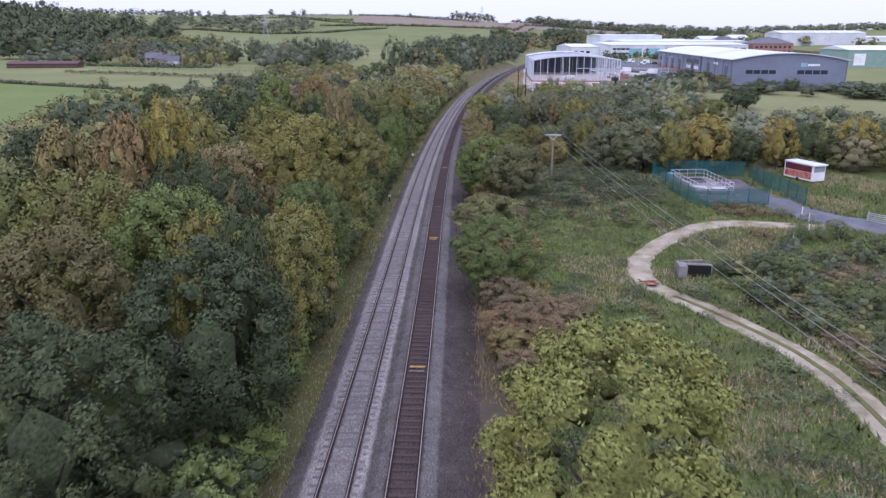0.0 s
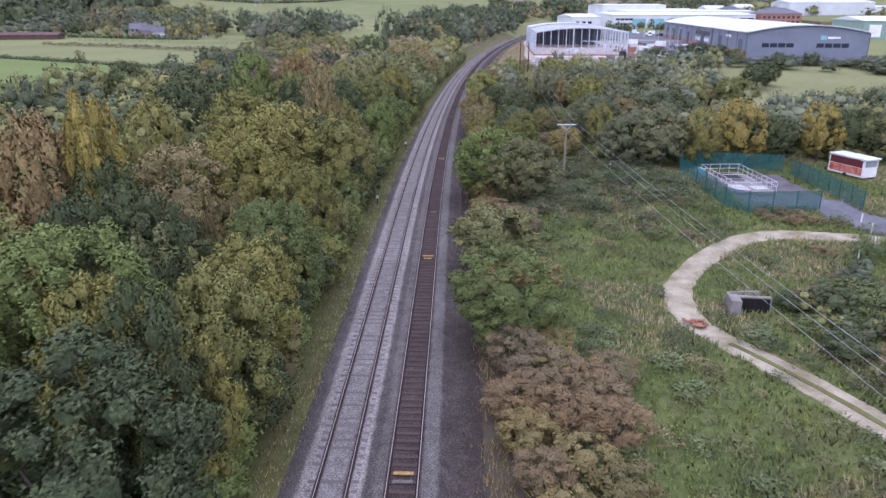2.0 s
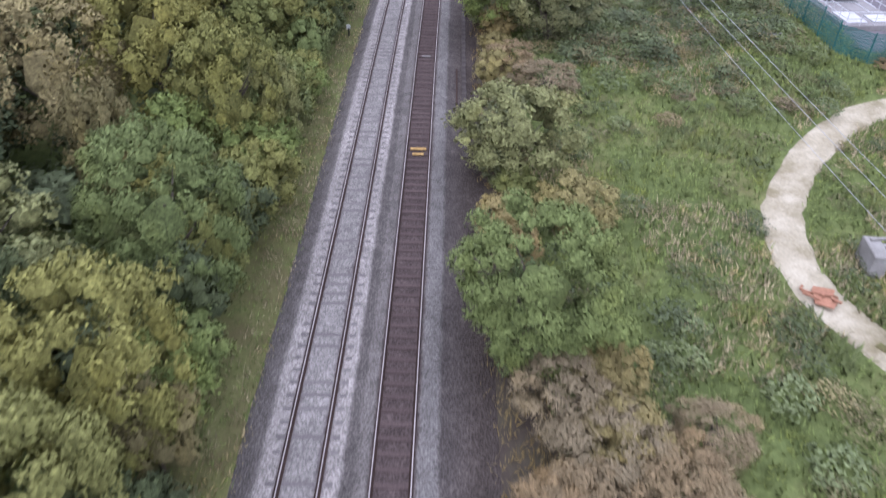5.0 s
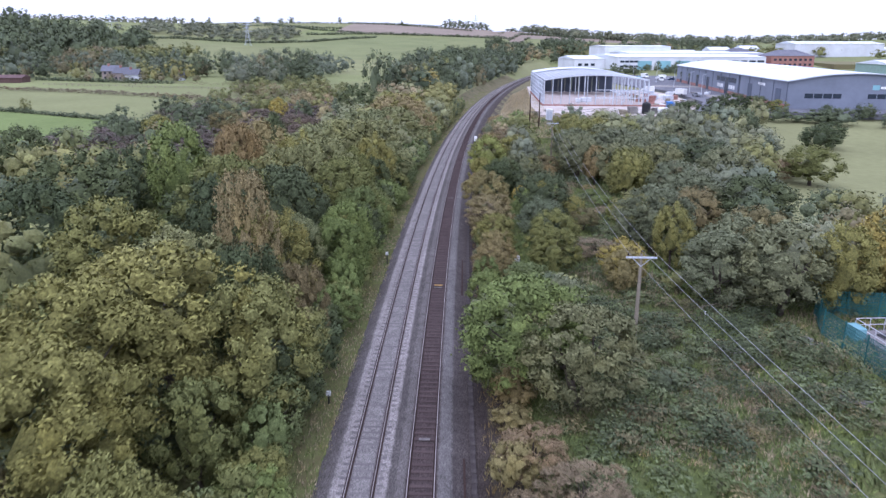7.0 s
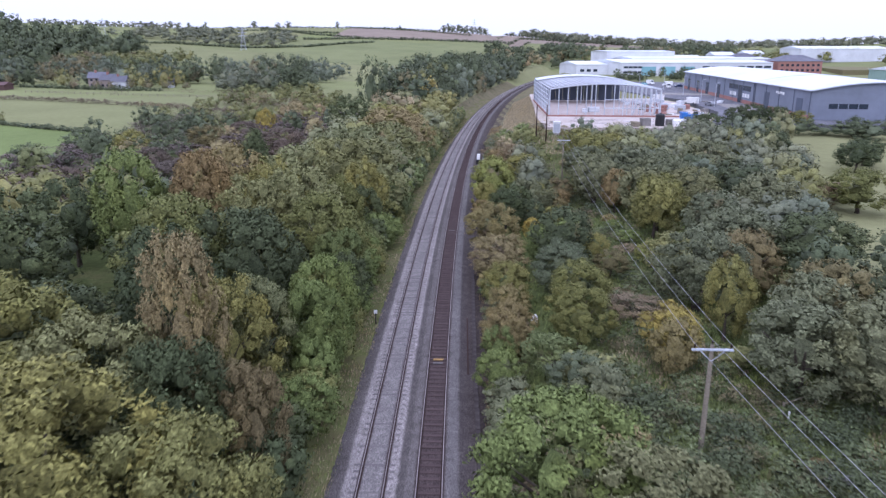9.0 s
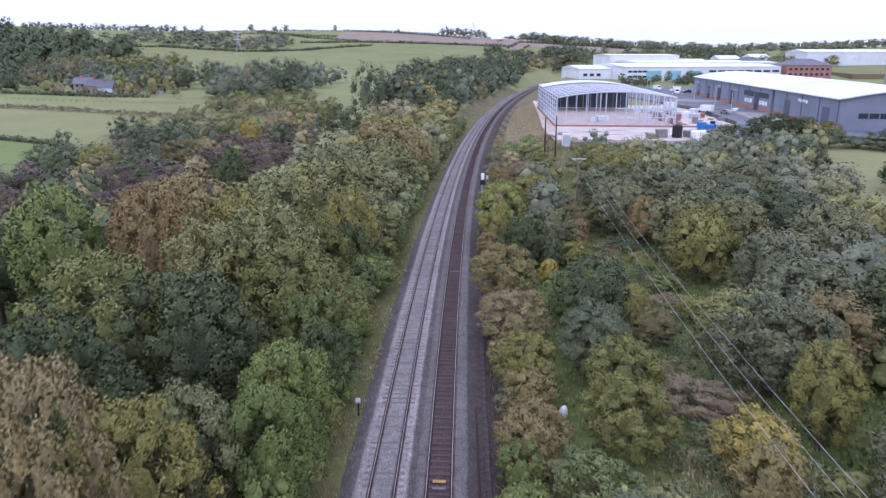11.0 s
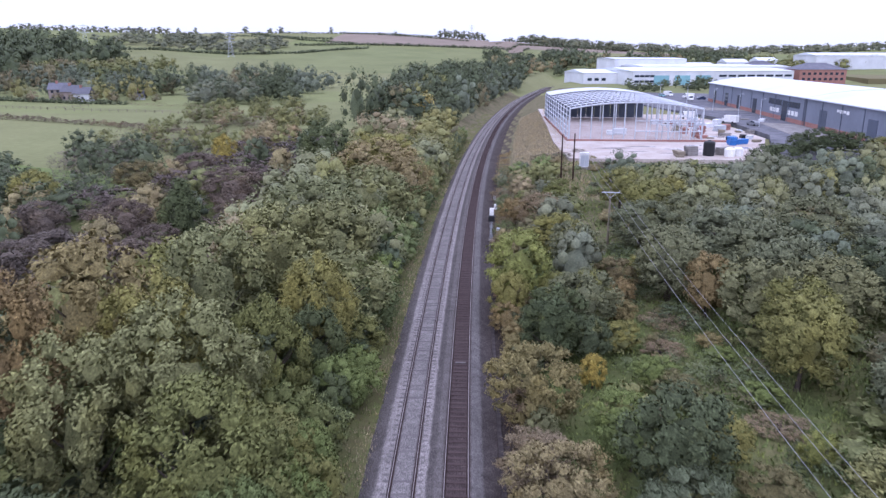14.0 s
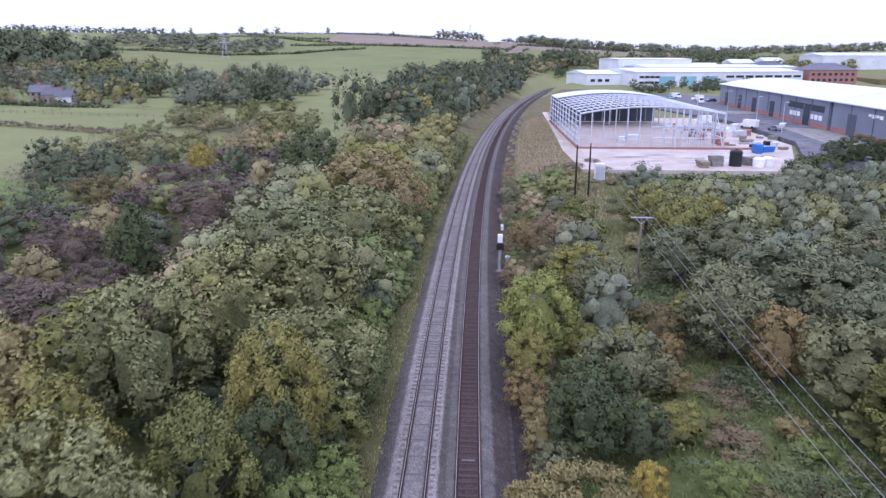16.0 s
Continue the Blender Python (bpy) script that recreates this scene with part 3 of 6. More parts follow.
# leaf shape options; size is a fraction of the crown's radius
FORM = {
    "oak": dict(slim=0.55, rise=0.5, low=0.15), "olive": dict(slim=0.5, rise=0.6, low=0.25), "green": dict(slim=0.55, rise=0.55, low=0.2), "grey": dict(slim=0.4, rise=0.75, low=0.1), "bronze": dict(slim=0.5, rise=0.5, low=0.25), "tan": dict(slim=0.5, rise=0.7, low=0.3, core=0.3), "dark": dict(slim=0.555, rise=0.3, low=0.3), "gold": dict(slim=0.55, rise=0.45, low=0.12), "lime": dict(slim=0.55, rise=0.6, low=0.15), "rust": dict(slim=0.6, rise=0.6, low=0.2),
    "willow": dict(slim=0.5, rise=0.7, low=0.2), "sallow": dict(slim=0.6, rise=0.6, low=0.3), "twig": dict(slim=0.12, rise=0.75, core=0, low=0.1), "thicket": dict(slim=0.14, rise=0.7, core=0.2, low=0.1), "weed": dict(slim=0.5, rise=0.6, low=0.1, core=0), "spire": dict(slim=0.55, shape="spire", low=0.1),
}
DETAIL = {"fine": (100, 26000, 0.038), "near": (60, 11500, 0.056), "mid": (44, 5000, 0.074), "low": (28, 1800, 0.1)}
STOCK = {}


def stock(kind, detail, variant):
    key = (kind, detail, variant)
    if key not in STOCK:
        lumps, leaves, size = DETAIL[detail]
        leaf = LEAF["dark" if kind == "spire" else kind]
        if kind in ("twig", "thicket"):
            size *= 2.2
        if kind in ("willow", "weed"):
            size *= 1.15
        v, f, soft = crown_arrays(hash_of(key), lumps, int(leaves * (1.3 if kind in ("twig", "thicket") else 1)), size, **FORM[kind])
        STOCK[key] = (leafy_mesh("crown", v, f, soft, leaf), trunk_mesh(hash_of(key), 3 if kind in ("willow", "twig", "thicket", "weed") else 1))
    return STOCK[key]


def hash_of(key):
    return sum((i + 1) * 131 * ord(c) for i, c in enumerate("".join(map(str, key)))) % 100003


LABEL = {
    "oak": ("broadleaf tree with dense olive-green early autumn leaves", "tree"),
    "willow": ("bushy willow with soft grey-green leaves", "tree"),
    "sallow": ("rounded tree with pale olive-green leaves", "tree"),
    "dark": ("dark green dense broadleaf tree", "tree"),
    "olive": ("full rounded tree with yellowish olive-green leaves", "tree"),
    "green": ("leafy tree with fresh mid-green leaves", "tree"),
    "grey": ("low feathery willow with silvery grey-green leaves", "tree"),
    "bronze": ("tree turning bronze and olive brown in autumn", "tree"),
    "tan": ("thinning tree with pale tan autumn leaves", "tree"),
    "gold": ("tree with golden yellow autumn leaves", "tree"),
    "lime": ("rounded tree with bright yellow-green leaves", "tree"),
    "rust": ("tree with rusty brown autumn leaves", "tree"),
    "twig": ("nearly bare purple-brown shrub of fine twigs", "shrub"),
    "thicket": ("bare purple-brown thicket of thin stems", "shrub"),
    "weed": ("low tangle of green weeds and brambles", "shrub"),
    "spire": ("tall narrow dark green tree", "tree"),
}
PLANTED, WANTED = [], []
rnd_tree = random.Random(11)


def want(kind, x, y, height, radius, detail="mid", group="lineside woodland"):
    """Notes a tree or shrub for planting."""
    if kind not in ("twig", "thicket", "weed"):
        radius = min(radius, 0.62 * height + 0.5)
    PLANTED.append((x, y, radius))
    WANTED.append((kind, x, y, height, radius, detail, group))


def plant(kind, x, y, height, radius, detail, group):
    """A tree or shrub, its foot on the ground."""
    crown, trunk = stock(kind, detail, rnd_tree.randrange(3) if detail != "fine" else 0)
    text, cat = LABEL[kind]
    ob = empty(cat, Matrix.LocRotScale((x, y, float(land(x, y)) - 0.05), Euler((0, 0, rnd_tree.uniform(0, 6.28))), (radius, radius * rnd_tree.uniform(0.9, 1.1), height / TALL)), text, cat, group)
    for name, data in (("trunk", trunk), ("crown", crown)):
        new(name, data).parent = ob
    return ob


def fill(x0, x1, y0, y1, gap, mix, heights, detail_of, tries, group, inside=lambda x, y, d: True, round_to=0.64):
    """Trees scattered over a stretch of the plan, none too near another."""
    kinds, weights = zip(*mix)
    for _ in range(tries):
        x, y = rnd_tree.uniform(x0, x1), rnd_tree.uniform(y0, y1)
        d = x - float(line_x(y))
        g = gap * rnd_tree.uniform(0.85, 1.25)
        own = g * round_to
        if abs(x) > 0.68 * y + 12 or not inside(x, y, d) or x > 15 and y < 110 and min(float(from_line(x, y, PATHWAY)) - 1.6, float(from_line(x, y, ROADWAY)) - 2.8) < own * 1.1 or any((x - a) ** 2 + (y - b) ** 2 < (0.76 * (own + r)) ** 2 for a, b, r in PLANTED):
            continue
        kind = rnd_tree.choices(kinds, weights)[0]
        h = rnd_tree.uniform(*heights)
        want(kind, x, y, h * (0.62 if kind in ("twig", "thicket") else 1), own * rnd_tree.uniform(1.0, 1.15), detail_of(x, y), group)




def stand(kind, x, y, height, radius):
    """One of the trees that stand out."""
    far = math.hypot(x, max(0.0, 20 - y, y - 140))
    low = height < 5
    want(kind, x, y, height, radius, "fine" if radius > 3.4 and y < 64 and far < 20 else "near" if far < 27 and not low else "mid", "lineside shrubs" if low else "lineside woodland" if x < line_x(y) else "scrub wood")


# the wood beside the line and the scrub behind it, tree by tree
for row in (
    ("dark", -16.3, 25.4, 11.5, 4.3), ("dark", -12.5, 34.8, 11.5, 5.4), ("bronze", -22.2, 38.8, 12, 4.4), ("dark", -12, 40.2, 12, 2.5), ("olive", -11, 41, 10, 2.4),
    ("olive", -15, 42.4, 12, 2.7), ("olive", -11.2, 47, 10.5, 3.2), ("green", -18.5, 47.1, 12.5, 5), ("oak", -26.1, 49.9, 13, 5.1), ("oak", -32.2, 51.2, 13, 4.2),
    ("olive", -11.2, 52.5, 10, 3.4), ("dark", -17.4, 53.3, 12.5, 3.8), ("dark", -21.4, 53.9, 12, 2.6), ("green", -11.8, 61.6, 10, 3.7), ("rust", -33.5, 62.5, 15, 3.2),
    ("rust", -28.6, 63.5, 16, 3.6), ("dark", -24.4, 64.2, 12.5, 3.2), ("gold", -25, 65, 17, 2.2), ("bronze", -16.8, 68.5, 8.5, 2), ("oak", -11.9, 74.3, 9.5, 2.9),
):
    stand(*row)
for row in (
    ("sallow", -9.9, 75.7, 7, 1.8), ("tan", -22.9, 75.8, 11.5, 4.7), ("olive", -18.1, 80.2, 11.5, 4.5), ("olive", -33.7, 81.7, 14, 2.2), ("dark", -49.4, 85.8, 12, 4.1),
    ("olive", -19.8, 87.4, 12.5, 5.1), ("olive", -11, 92.2, 10.5, 4.3), ("olive", -31.7, 92.4, 13.5, 3.9), ("olive", -17.1, 93.4, 12.5, 6.3), ("dark", -14.5, 102, 10, 3.1),
    ("bronze", -10.1, 102.3, 8.5, 2), ("sallow", -19.3, 103.3, 11, 4.8), ("bronze", -11.5, 104.1, 8, 2), ("oak", -25.7, 105.8, 12.5, 5.7), ("dark", -14.7, 106.3, 8, 2.9),
    ("tan", -15.4, 107.2, 15, 2.5), ("olive", -14.2, 112, 10.5, 3.5), ("sallow", -12.9, 116.1, 9, 2.8), ("dark", -19.6, 116.4, 12.5, 3.9), ("green", -9.2, 116.9, 8.5, 2.9),
):
    stand(*row)
for row in (
    ("dark", -38, 118.1, 12, 4.6), ("green", -9.1, 121.9, 9, 3), ("dark", -16.3, 126.7, 12, 4.7), ("dark", -38.8, 127, 13, 5.8), ("oak", -22.7, 128.7, 13, 5.7),
    ("dark", -8.3, 129.6, 7, 2.1), ("green", -9.1, 132.9, 8.5, 2.7), ("oak", -11.5, 137.3, 11, 4.8), ("sallow", -19.2, 140.7, 12, 4.1), ("green", -33.4, 143, 15, 4.4),
    ("rust", -26, 145.3, 14.5, 3.9), ("sallow", -15.2, 145.6, 12.5, 5), ("dark", -42.3, 148.3, 11, 4.5), ("olive", -18.9, 150.5, 12, 4.2), ("oak", -11.7, 152.5, 10, 3.5),
    ("rust", -25.9, 156, 13.5, 5.2), ("dark", -9, 156.6, 8, 2.8), ("olive", -9.5, 160.8, 10.8, 3.7), ("dark", -63.6, 161.9, 12, 4.6), ("sallow", -19.5, 166, 12, 5),
):
    stand(*row)
for row in (
    ("sallow", -16.1, 176.4, 12, 6.3), ("thicket", -34.3, 180.7, 7, 5.3), ("sallow", -11, 180.8, 11.5, 5.5), ("thicket", -42.3, 182.7, 7, 6.6), ("thicket", -34.4, 191.5, 6, 3.7),
    ("sallow", -14.8, 191.9, 12.5, 6), ("spire", -32.6, 197.1, 11, 3.9), ("thicket", -53.9, 202, 7, 4.5), ("sallow", -9.4, 204.7, 11.5, 6.1), ("thicket", -44.2, 206.7, 6.5, 3.9),
    ("olive", -66.2, 223.1, 7.5, 4.5), ("tan", -3.9, 225.7, 10, 4.2), ("thicket", -34.2, 227.8, 7.5, 5.7), ("tan", -9.7, 229.6, 12, 7.6), ("bronze", -53.6, 236.1, 7, 4.5),
    ("olive", -9, 237.9, 12, 7.2), ("dark", -21.2, 249.9, 13, 6.1), ("thicket", -49.5, 254.2, 6, 5.2), ("gold", -47.5, 269.5, 7.6, 3),
):
    stand(*row)
# trees and shrubs across the line
for row in (
    ("lime", 6.8, 25, 11.6, 5.6), ("rust", 4.8, 46.5, 2.2, 2.1), ("twig", 9.3, 49.7, 2.8, 2.2), ("twig", 4.4, 50.1, 2.4, 1.9), ("twig", 6.7, 52.4, 3, 2.5),
    ("twig", 10.8, 53.5, 2.4, 1.7), ("green", 4.6, 59.2, 7.2, 4.0), ("rust", 7.8, 68.1, 3.4, 2.4), ("sallow", 5, 73.6, 6, 3.8), ("twig", 7.8, 83.2, 3.2, 2.3),
    ("twig", 5.6, 87.4, 3, 2.3), ("willow", 9.4, 93.6, 7.4, 4), ("grey", 15.9, 95.9, 1.5, 1.2), ("green", 6.2, 97, 8.8, 4.6), ("willow", 30, 109.2, 8.5, 4.3),
    ("olive", 35, 109.2, 8.5, 3.1), ("willow", 25.7, 111.8, 6.8, 4.5), ("gold", 41.6, 112.5, 9, 3.8), ("grey", 10.5, 113, 3.2, 4.2), ("dark", 47, 113.5, 7, 3.6),
):
    stand(*row)
for row in (
    ("green", 4.7, 114.4, 4, 1.9), ("gold", 54, 114.5, 8.4, 3), ("rust", 17.8, 115, 4.8, 2.1), ("dark", 60, 116, 7.5, 4), ("gold", 69, 118, 8.4, 3.4),
    ("gold", 18.7, 118.5, 4.6, 2.5), ("green", 5.1, 118.7, 4, 1.4), ("rust", 6, 121.1, 5, 2.3), ("oak", 12.1, 121.5, 5.2, 3), ("olive", 24.6, 122.4, 7.5, 2.4),
    ("twig", 6.5, 124.1, 3.4, 1.7), ("oak", 13, 126.8, 5.8, 3.2), ("twig", 18.4, 127.2, 2.2, 3.1), ("rust", 6.7, 127.7, 4.2, 2), ("willow", 24.9, 130, 8, 4.3),
    ("olive", 7, 131.8, 5.2, 2.6), ("grey", 12.7, 132.5, 5.5, 2.9), ("grey", 13, 136.1, 5.2, 3), ("dark", 39.4, 136.5, 8, 6), ("willow", 32.2, 139.6, 8, 5.1),
):
    stand(*row)
for row in (
    ("tan", 7, 139.8, 5.8, 3.2), ("bronze", 19.1, 140, 3, 2.3), ("twig", 6.7, 143.9, 4, 3), ("lime", 24.3, 144.9, 2.6, 1.3), ("green", 12.6, 145.1, 4.2, 2.1),
    ("olive", 18.5, 145.2, 3.6, 2), ("green", 12.6, 147.8, 4.2, 2.1), ("willow", 32.8, 147.9, 8, 3.5), ("rust", 7.3, 152, 6.6, 3.4), ("bronze", 18.2, 153.5, 2.6, 2),
    ("olive", 28.2, 155.1, 8, 3.5), ("green", 17.6, 156.5, 2.8, 1.9), ("gold", 12.7, 156.9, 3, 1.2), ("oak", 30.1, 159.5, 8, 3.8), ("willow", 44.7, 159.9, 8.5, 4.8),
    ("dark", 13.4, 161.1, 4.6, 2), ("dark", 9.9, 161.8, 6.3, 2.9), ("olive", 16.7, 163.8, 3, 1.9), ("dark", 11.2, 165.2, 6.3, 3.1), ("willow", 37, 166.2, 8, 4.5),
):
    stand(*row)
for row in (
    ("rust", 7.2, 169.5, 3.6, 1.8), ("rust", 18.5, 170.9, 2.6, 1.8), ("dark", 45.7, 171.5, 8, 5.9), ("oak", 64.6, 171.8, 7, 5.4), ("rust", 27.4, 171.9, 7, 2.7),
    ("willow", 35.8, 172.2, 8.5, 4.3), ("olive", 7.8, 173.2, 5.5, 2.3), ("olive", 16.2, 174.1, 4.6, 2.4), ("rust", 19.9, 175.9, 3, 1.7), ("twig", 61, 177, 3.6, 3.6),
    ("willow", 25.5, 177.8, 8.5, 4.6), ("lime", 9.3, 178.8, 8.4, 3.9), ("willow", 36.2, 180.4, 8.5, 4.8), ("bronze", 20.3, 180.5, 4, 2.8), ("twig", 66, 180.5, 3.2, 3.2),
    ("olive", 24.8, 184.2, 4, 2.5), ("willow", 35.4, 186.4, 8.5, 5.2), ("willow", 17.4, 188.4, 6.2, 3.4), ("willow", 49, 192.4, 8.5, 5.6), ("olive", 16.1, 194.6, 6, 3.7),
):
    stand(*row)
for row in (
    ("willow", 28.2, 197.6, 7, 4.5), ("willow", 34.5, 199.8, 7.5, 4.1), ("dark", 84, 206, 6.4, 4.4), ("olive", 32.7, 209.6, 7, 4.4), ("twig", 16.1, 209.8, 5.5, 3.7),
    ("olive", 36.6, 212.7, 7, 3.4), ("rust", 12.9, 214, 4.6, 2.4), ("dark", 90, 214, 6, 4), ("dark", 70.8, 215, 7, 7), ("olive", 30.6, 218.3, 7, 3.7),
    ("oak", 21.3, 220.4, 5, 3.1), ("dark", 65.7, 239.9, 7.5, 7.5), ("oak", 100, 262, 5, 3.6), ("dark", 83, 263, 5.8, 4.2), ("dark", 94.5, 264, 6, 4.4),
    ("dark", 88.5, 265, 6.6, 4.4),
):
    stand(*row)
# brown thicket between the line and the meadow
for row in (("twig", 5.2, 54.6, 3.4, 2.2), ("rust", 7.2, 53.0, 3.0, 1.9), ("twig", 8.6, 50.8, 3.0, 2.2), ("twig", 5.4, 50.4, 2.6, 1.9), ("twig", 7.0, 48.0, 2.8, 2.2), ("rust", 4.6, 46.8, 2.2, 1.6), ("twig", 9.6, 47.6, 2.4, 2.0), ("rust", 7.4, 44.4, 2.2, 1.9), ("twig", 5.2, 43.4, 2.0, 1.6), ("bronze", 8.8, 42.0, 2.2, 1.9), ("rust", 6.0, 40.2, 2.0, 1.7), ("rust", 7.4, 56.4, 2.6, 1.7)):
    stand(*row)
STOOD = len(WANTED)

near_or_mid = lambda x, y: "near" if (abs(x + 1) < 15 and 24 < y < 112 or -27 < x < 0 and 28 < y < 66) else "mid"
mid_only = lambda x, y: "mid"
# the belt beside the line, with shrubs along its foot
belt = lambda x, y, d: -27 < d < -9.4
fill(-34, -5, 6, 46, 7.6, [("oak", 4), ("dark", 3), ("bronze", 1.5)], (6.5, 9.5), near_or_mid, 900, "lineside woodland", belt)
fill(-34, -5, 46, 150, 8.2, [("oak", 5), ("olive", 3), ("green", 2), ("dark", 1.2), ("sallow", 1), ("bronze", 0.4)], (6.5, 9.5), near_or_mid, 2400, "lineside woodland", belt)
fill(-34, 8, 150, 338, 8.2, [("sallow", 5), ("olive", 2), ("oak", 3), ("tan", 0.3)], (8.0, 10.5), near_or_mid, 3000, "lineside woodland", belt)
fill(-16, 20, 14, 300, 3.8, [("oak", 4), ("green", 3), ("dark", 1.5), ("olive", 2.0)], (5.5, 8), near_or_mid, 2500, "lineside woodland", lambda x, y, d: -12 < d < -8.2)
# a hem of bushes at the foot of the belt and across the line
y = 8.0
while y < 330:
    x = float(line_x(y)) - rnd_tree.uniform(6.7, 7.6)
    want(rnd_tree.choices(("oak", "dark", "green", "bronze", "weed"), (4, 2, 3, 0.5, 1.5))[0], x, y, rnd_tree.uniform(3.0, 6.0), rnd_tree.uniform(1.7, 2.6), "mid", "lineside shrubs")
    y += rnd_tree.uniform(2.0, 3.0)
y = 58.0
while y < 265:
    x = float(line_x(y)) + rnd_tree.uniform(6.2, 7.6)
    want(rnd_tree.choices(("rust", "twig", "willow", "weed", "oak"), (3, 2.5, 2, 2, 1))[0], x, y, rnd_tree.uniform(1.6, 3.4), rnd_tree.uniform(1.3, 2.0), "mid", "lineside shrubs")
    y += rnd_tree.uniform(2.4, 3.6)
fill(-85, -20, 6, 172, 7.6, [("oak", 5), ("dark", 3), ("bronze", 0.8), ("olive", 2), ("green", 1)], (9, 12), mid_only, 1300, "lineside woodland", lambda x, y, d: -80 < d < -24)
fill(-100, -20, 170, 300, 5.0, [("thicket", 9), ("dark", 0.6), ("rust", 0.8), ("oak", 0.6)], (6, 8.5), mid_only, 1200, "scrub", lambda x, y, d: -62 < d < -24 or y < 225 and -90 < d < -24)
# scrub wood across the line, with a thinner strip under the wires
lane = lambda x, y: 15.5 + (y - 105) * 0.1 - 4.5 < x < 15.5 + (y - 105) * 0.1 + 6.0
fill(3, 85, 108, 246, 5.4, [("willow", 5), ("sallow", 2), ("oak", 2.0), ("grey", 1), ("dark", 0.5), ("bronze", 0.6)], (5.8, 8.2), lambda x, y: "near" if x < 20 and y < 140 else "mid", 3600, "scrub wood", lambda x, y, d: d > 13 and not lane(x, y) and x < 84 - max(0, y - 170) * 0.42 and (y < 150 or x < 48 + (y - 155) * 0.52) and not (42 < x < 70 and 138 < y < 153) and (y > 114 or x > 62) and y < 205)
fill(24, 92, 200, 240, 5.4, [("willow", 4), ("sallow", 3), ("grey", 1), ("oak", 1.5), ("dark", 0.6)], (6.0, 8.6), mid_only, 1200, "scrub wood", lambda x, y, d: d > 15 and not lane(x, y) and 30 - (y - 200) * 0.2 < x < 66 + (y - 205) * 0.55 and not (y > 226 and 38 < x < 60))
fill(0, 40, 100, 262, 3.6, [("willow", 3), ("oak", 1.5), ("dark", 1), ("rust", 1.6), ("bronze", 1.2), ("tan", 1.0), ("gold", 0.4), ("green", 1.2), ("twig", 1.0), ("weed", 1.5)], (2.0, 4.4), mid_only, 2600, "lineside scrub", lambda x, y, d: 6.0 < d < 14.5 + max(0, y - 240) * 0.1)
fill(8, 40, 112, 270, 3.4, [("weed", 2), ("rust", 2), ("willow", 1.5), ("twig", 1.2), ("green", 1.2), ("bronze", 1.0)], (0.9, 2.2), mid_only, 420, "scrub", lambda x, y, d: lane(x, y) and d > 8)
fill(9, 31, 76, 116, 1.5, [("weed", 5), ("twig", 1.2)], (0.5, 1.2), mid_only, 300, "brambles under the power line", lambda x, y, d: d > 9 and not (24 < x < 32 and 90 < y < 104) and math.sin(x * 0.9) + math.sin(y * 0.7) > 0.1 and not (30 < x and y > 87))
# a hollow full of dark scrub beside the farm track
fill(26, 50, 36, 72, 2.6, [("weed", 3), ("dark", 2), ("twig", 2)], (1.2, 3.0), mid_only, 700, "scrub in a hollow", lambda x, y, d: x > 27.5 + max(0, 50 - y) * 0.25 + max(0, y - 66) * 1.2)
fill(33, 43, 84.5, 88.6, 1.5, [("twig", 3), ("rust", 0.6)], (1.0, 1.7), mid_only, 160, "brown dead brambles below the fence", lambda x, y, d: x > 35)
fill(36, 46, 76, 82, 2.0, [("twig", 1), ("weed", 1)], (0.9, 1.6), mid_only, 40, "scrub in a hollow")



def darker_stand(w):
    """Dark green trees prevail in some parts; in one they stand in for shade."""
    kind, x, y = w[:3]
    share = 0.0
    if kind in ("oak", "olive", "sallow", "willow"):
        if -60 < x < -16 and 108 < y < 146 or x < -9 and y < 48:
            share = 0.75
        elif x < -45 and 165 < y < 300:
            share = 0.7
        # across the line dark leaves replace the shaded gaps between crowns
        elif x > 30 and 110 < y < 190 and kind != "oak":
            share = 0.3
    return ("dark",) + tuple(w[1:]) if rnd_tree.random() < share else w


WANTED = WANTED[:STOOD] + [darker_stand(w) for w in WANTED[STOOD:]]
# the nearest trees stand singly; the rest of the wood is joined
nearness = lambda w: math.hypot(w[1], max(0.0, 20 - w[2], w[2] - 150))
for w in WANTED[:STOOD]:
    plant(*w[:7])
trees = sorted((w for w in WANTED[STOOD:] if LABEL[w[0]][1] == "tree"), key=nearness)
ROOM = 130
shrubs = sorted((w for w in WANTED[STOOD:] if LABEL[w[0]][1] == "shrub"), key=nearness)
for w in trees[:ROOM] + shrubs[:160]:
    plant(*w[:5], "mid" if nearness(w) < 30 and w[4] > 2.4 else "low", w[6])
LEFTOVER = trees[ROOM:] + shrubs[160:]


# ---- joined woods, hedges and grass ----


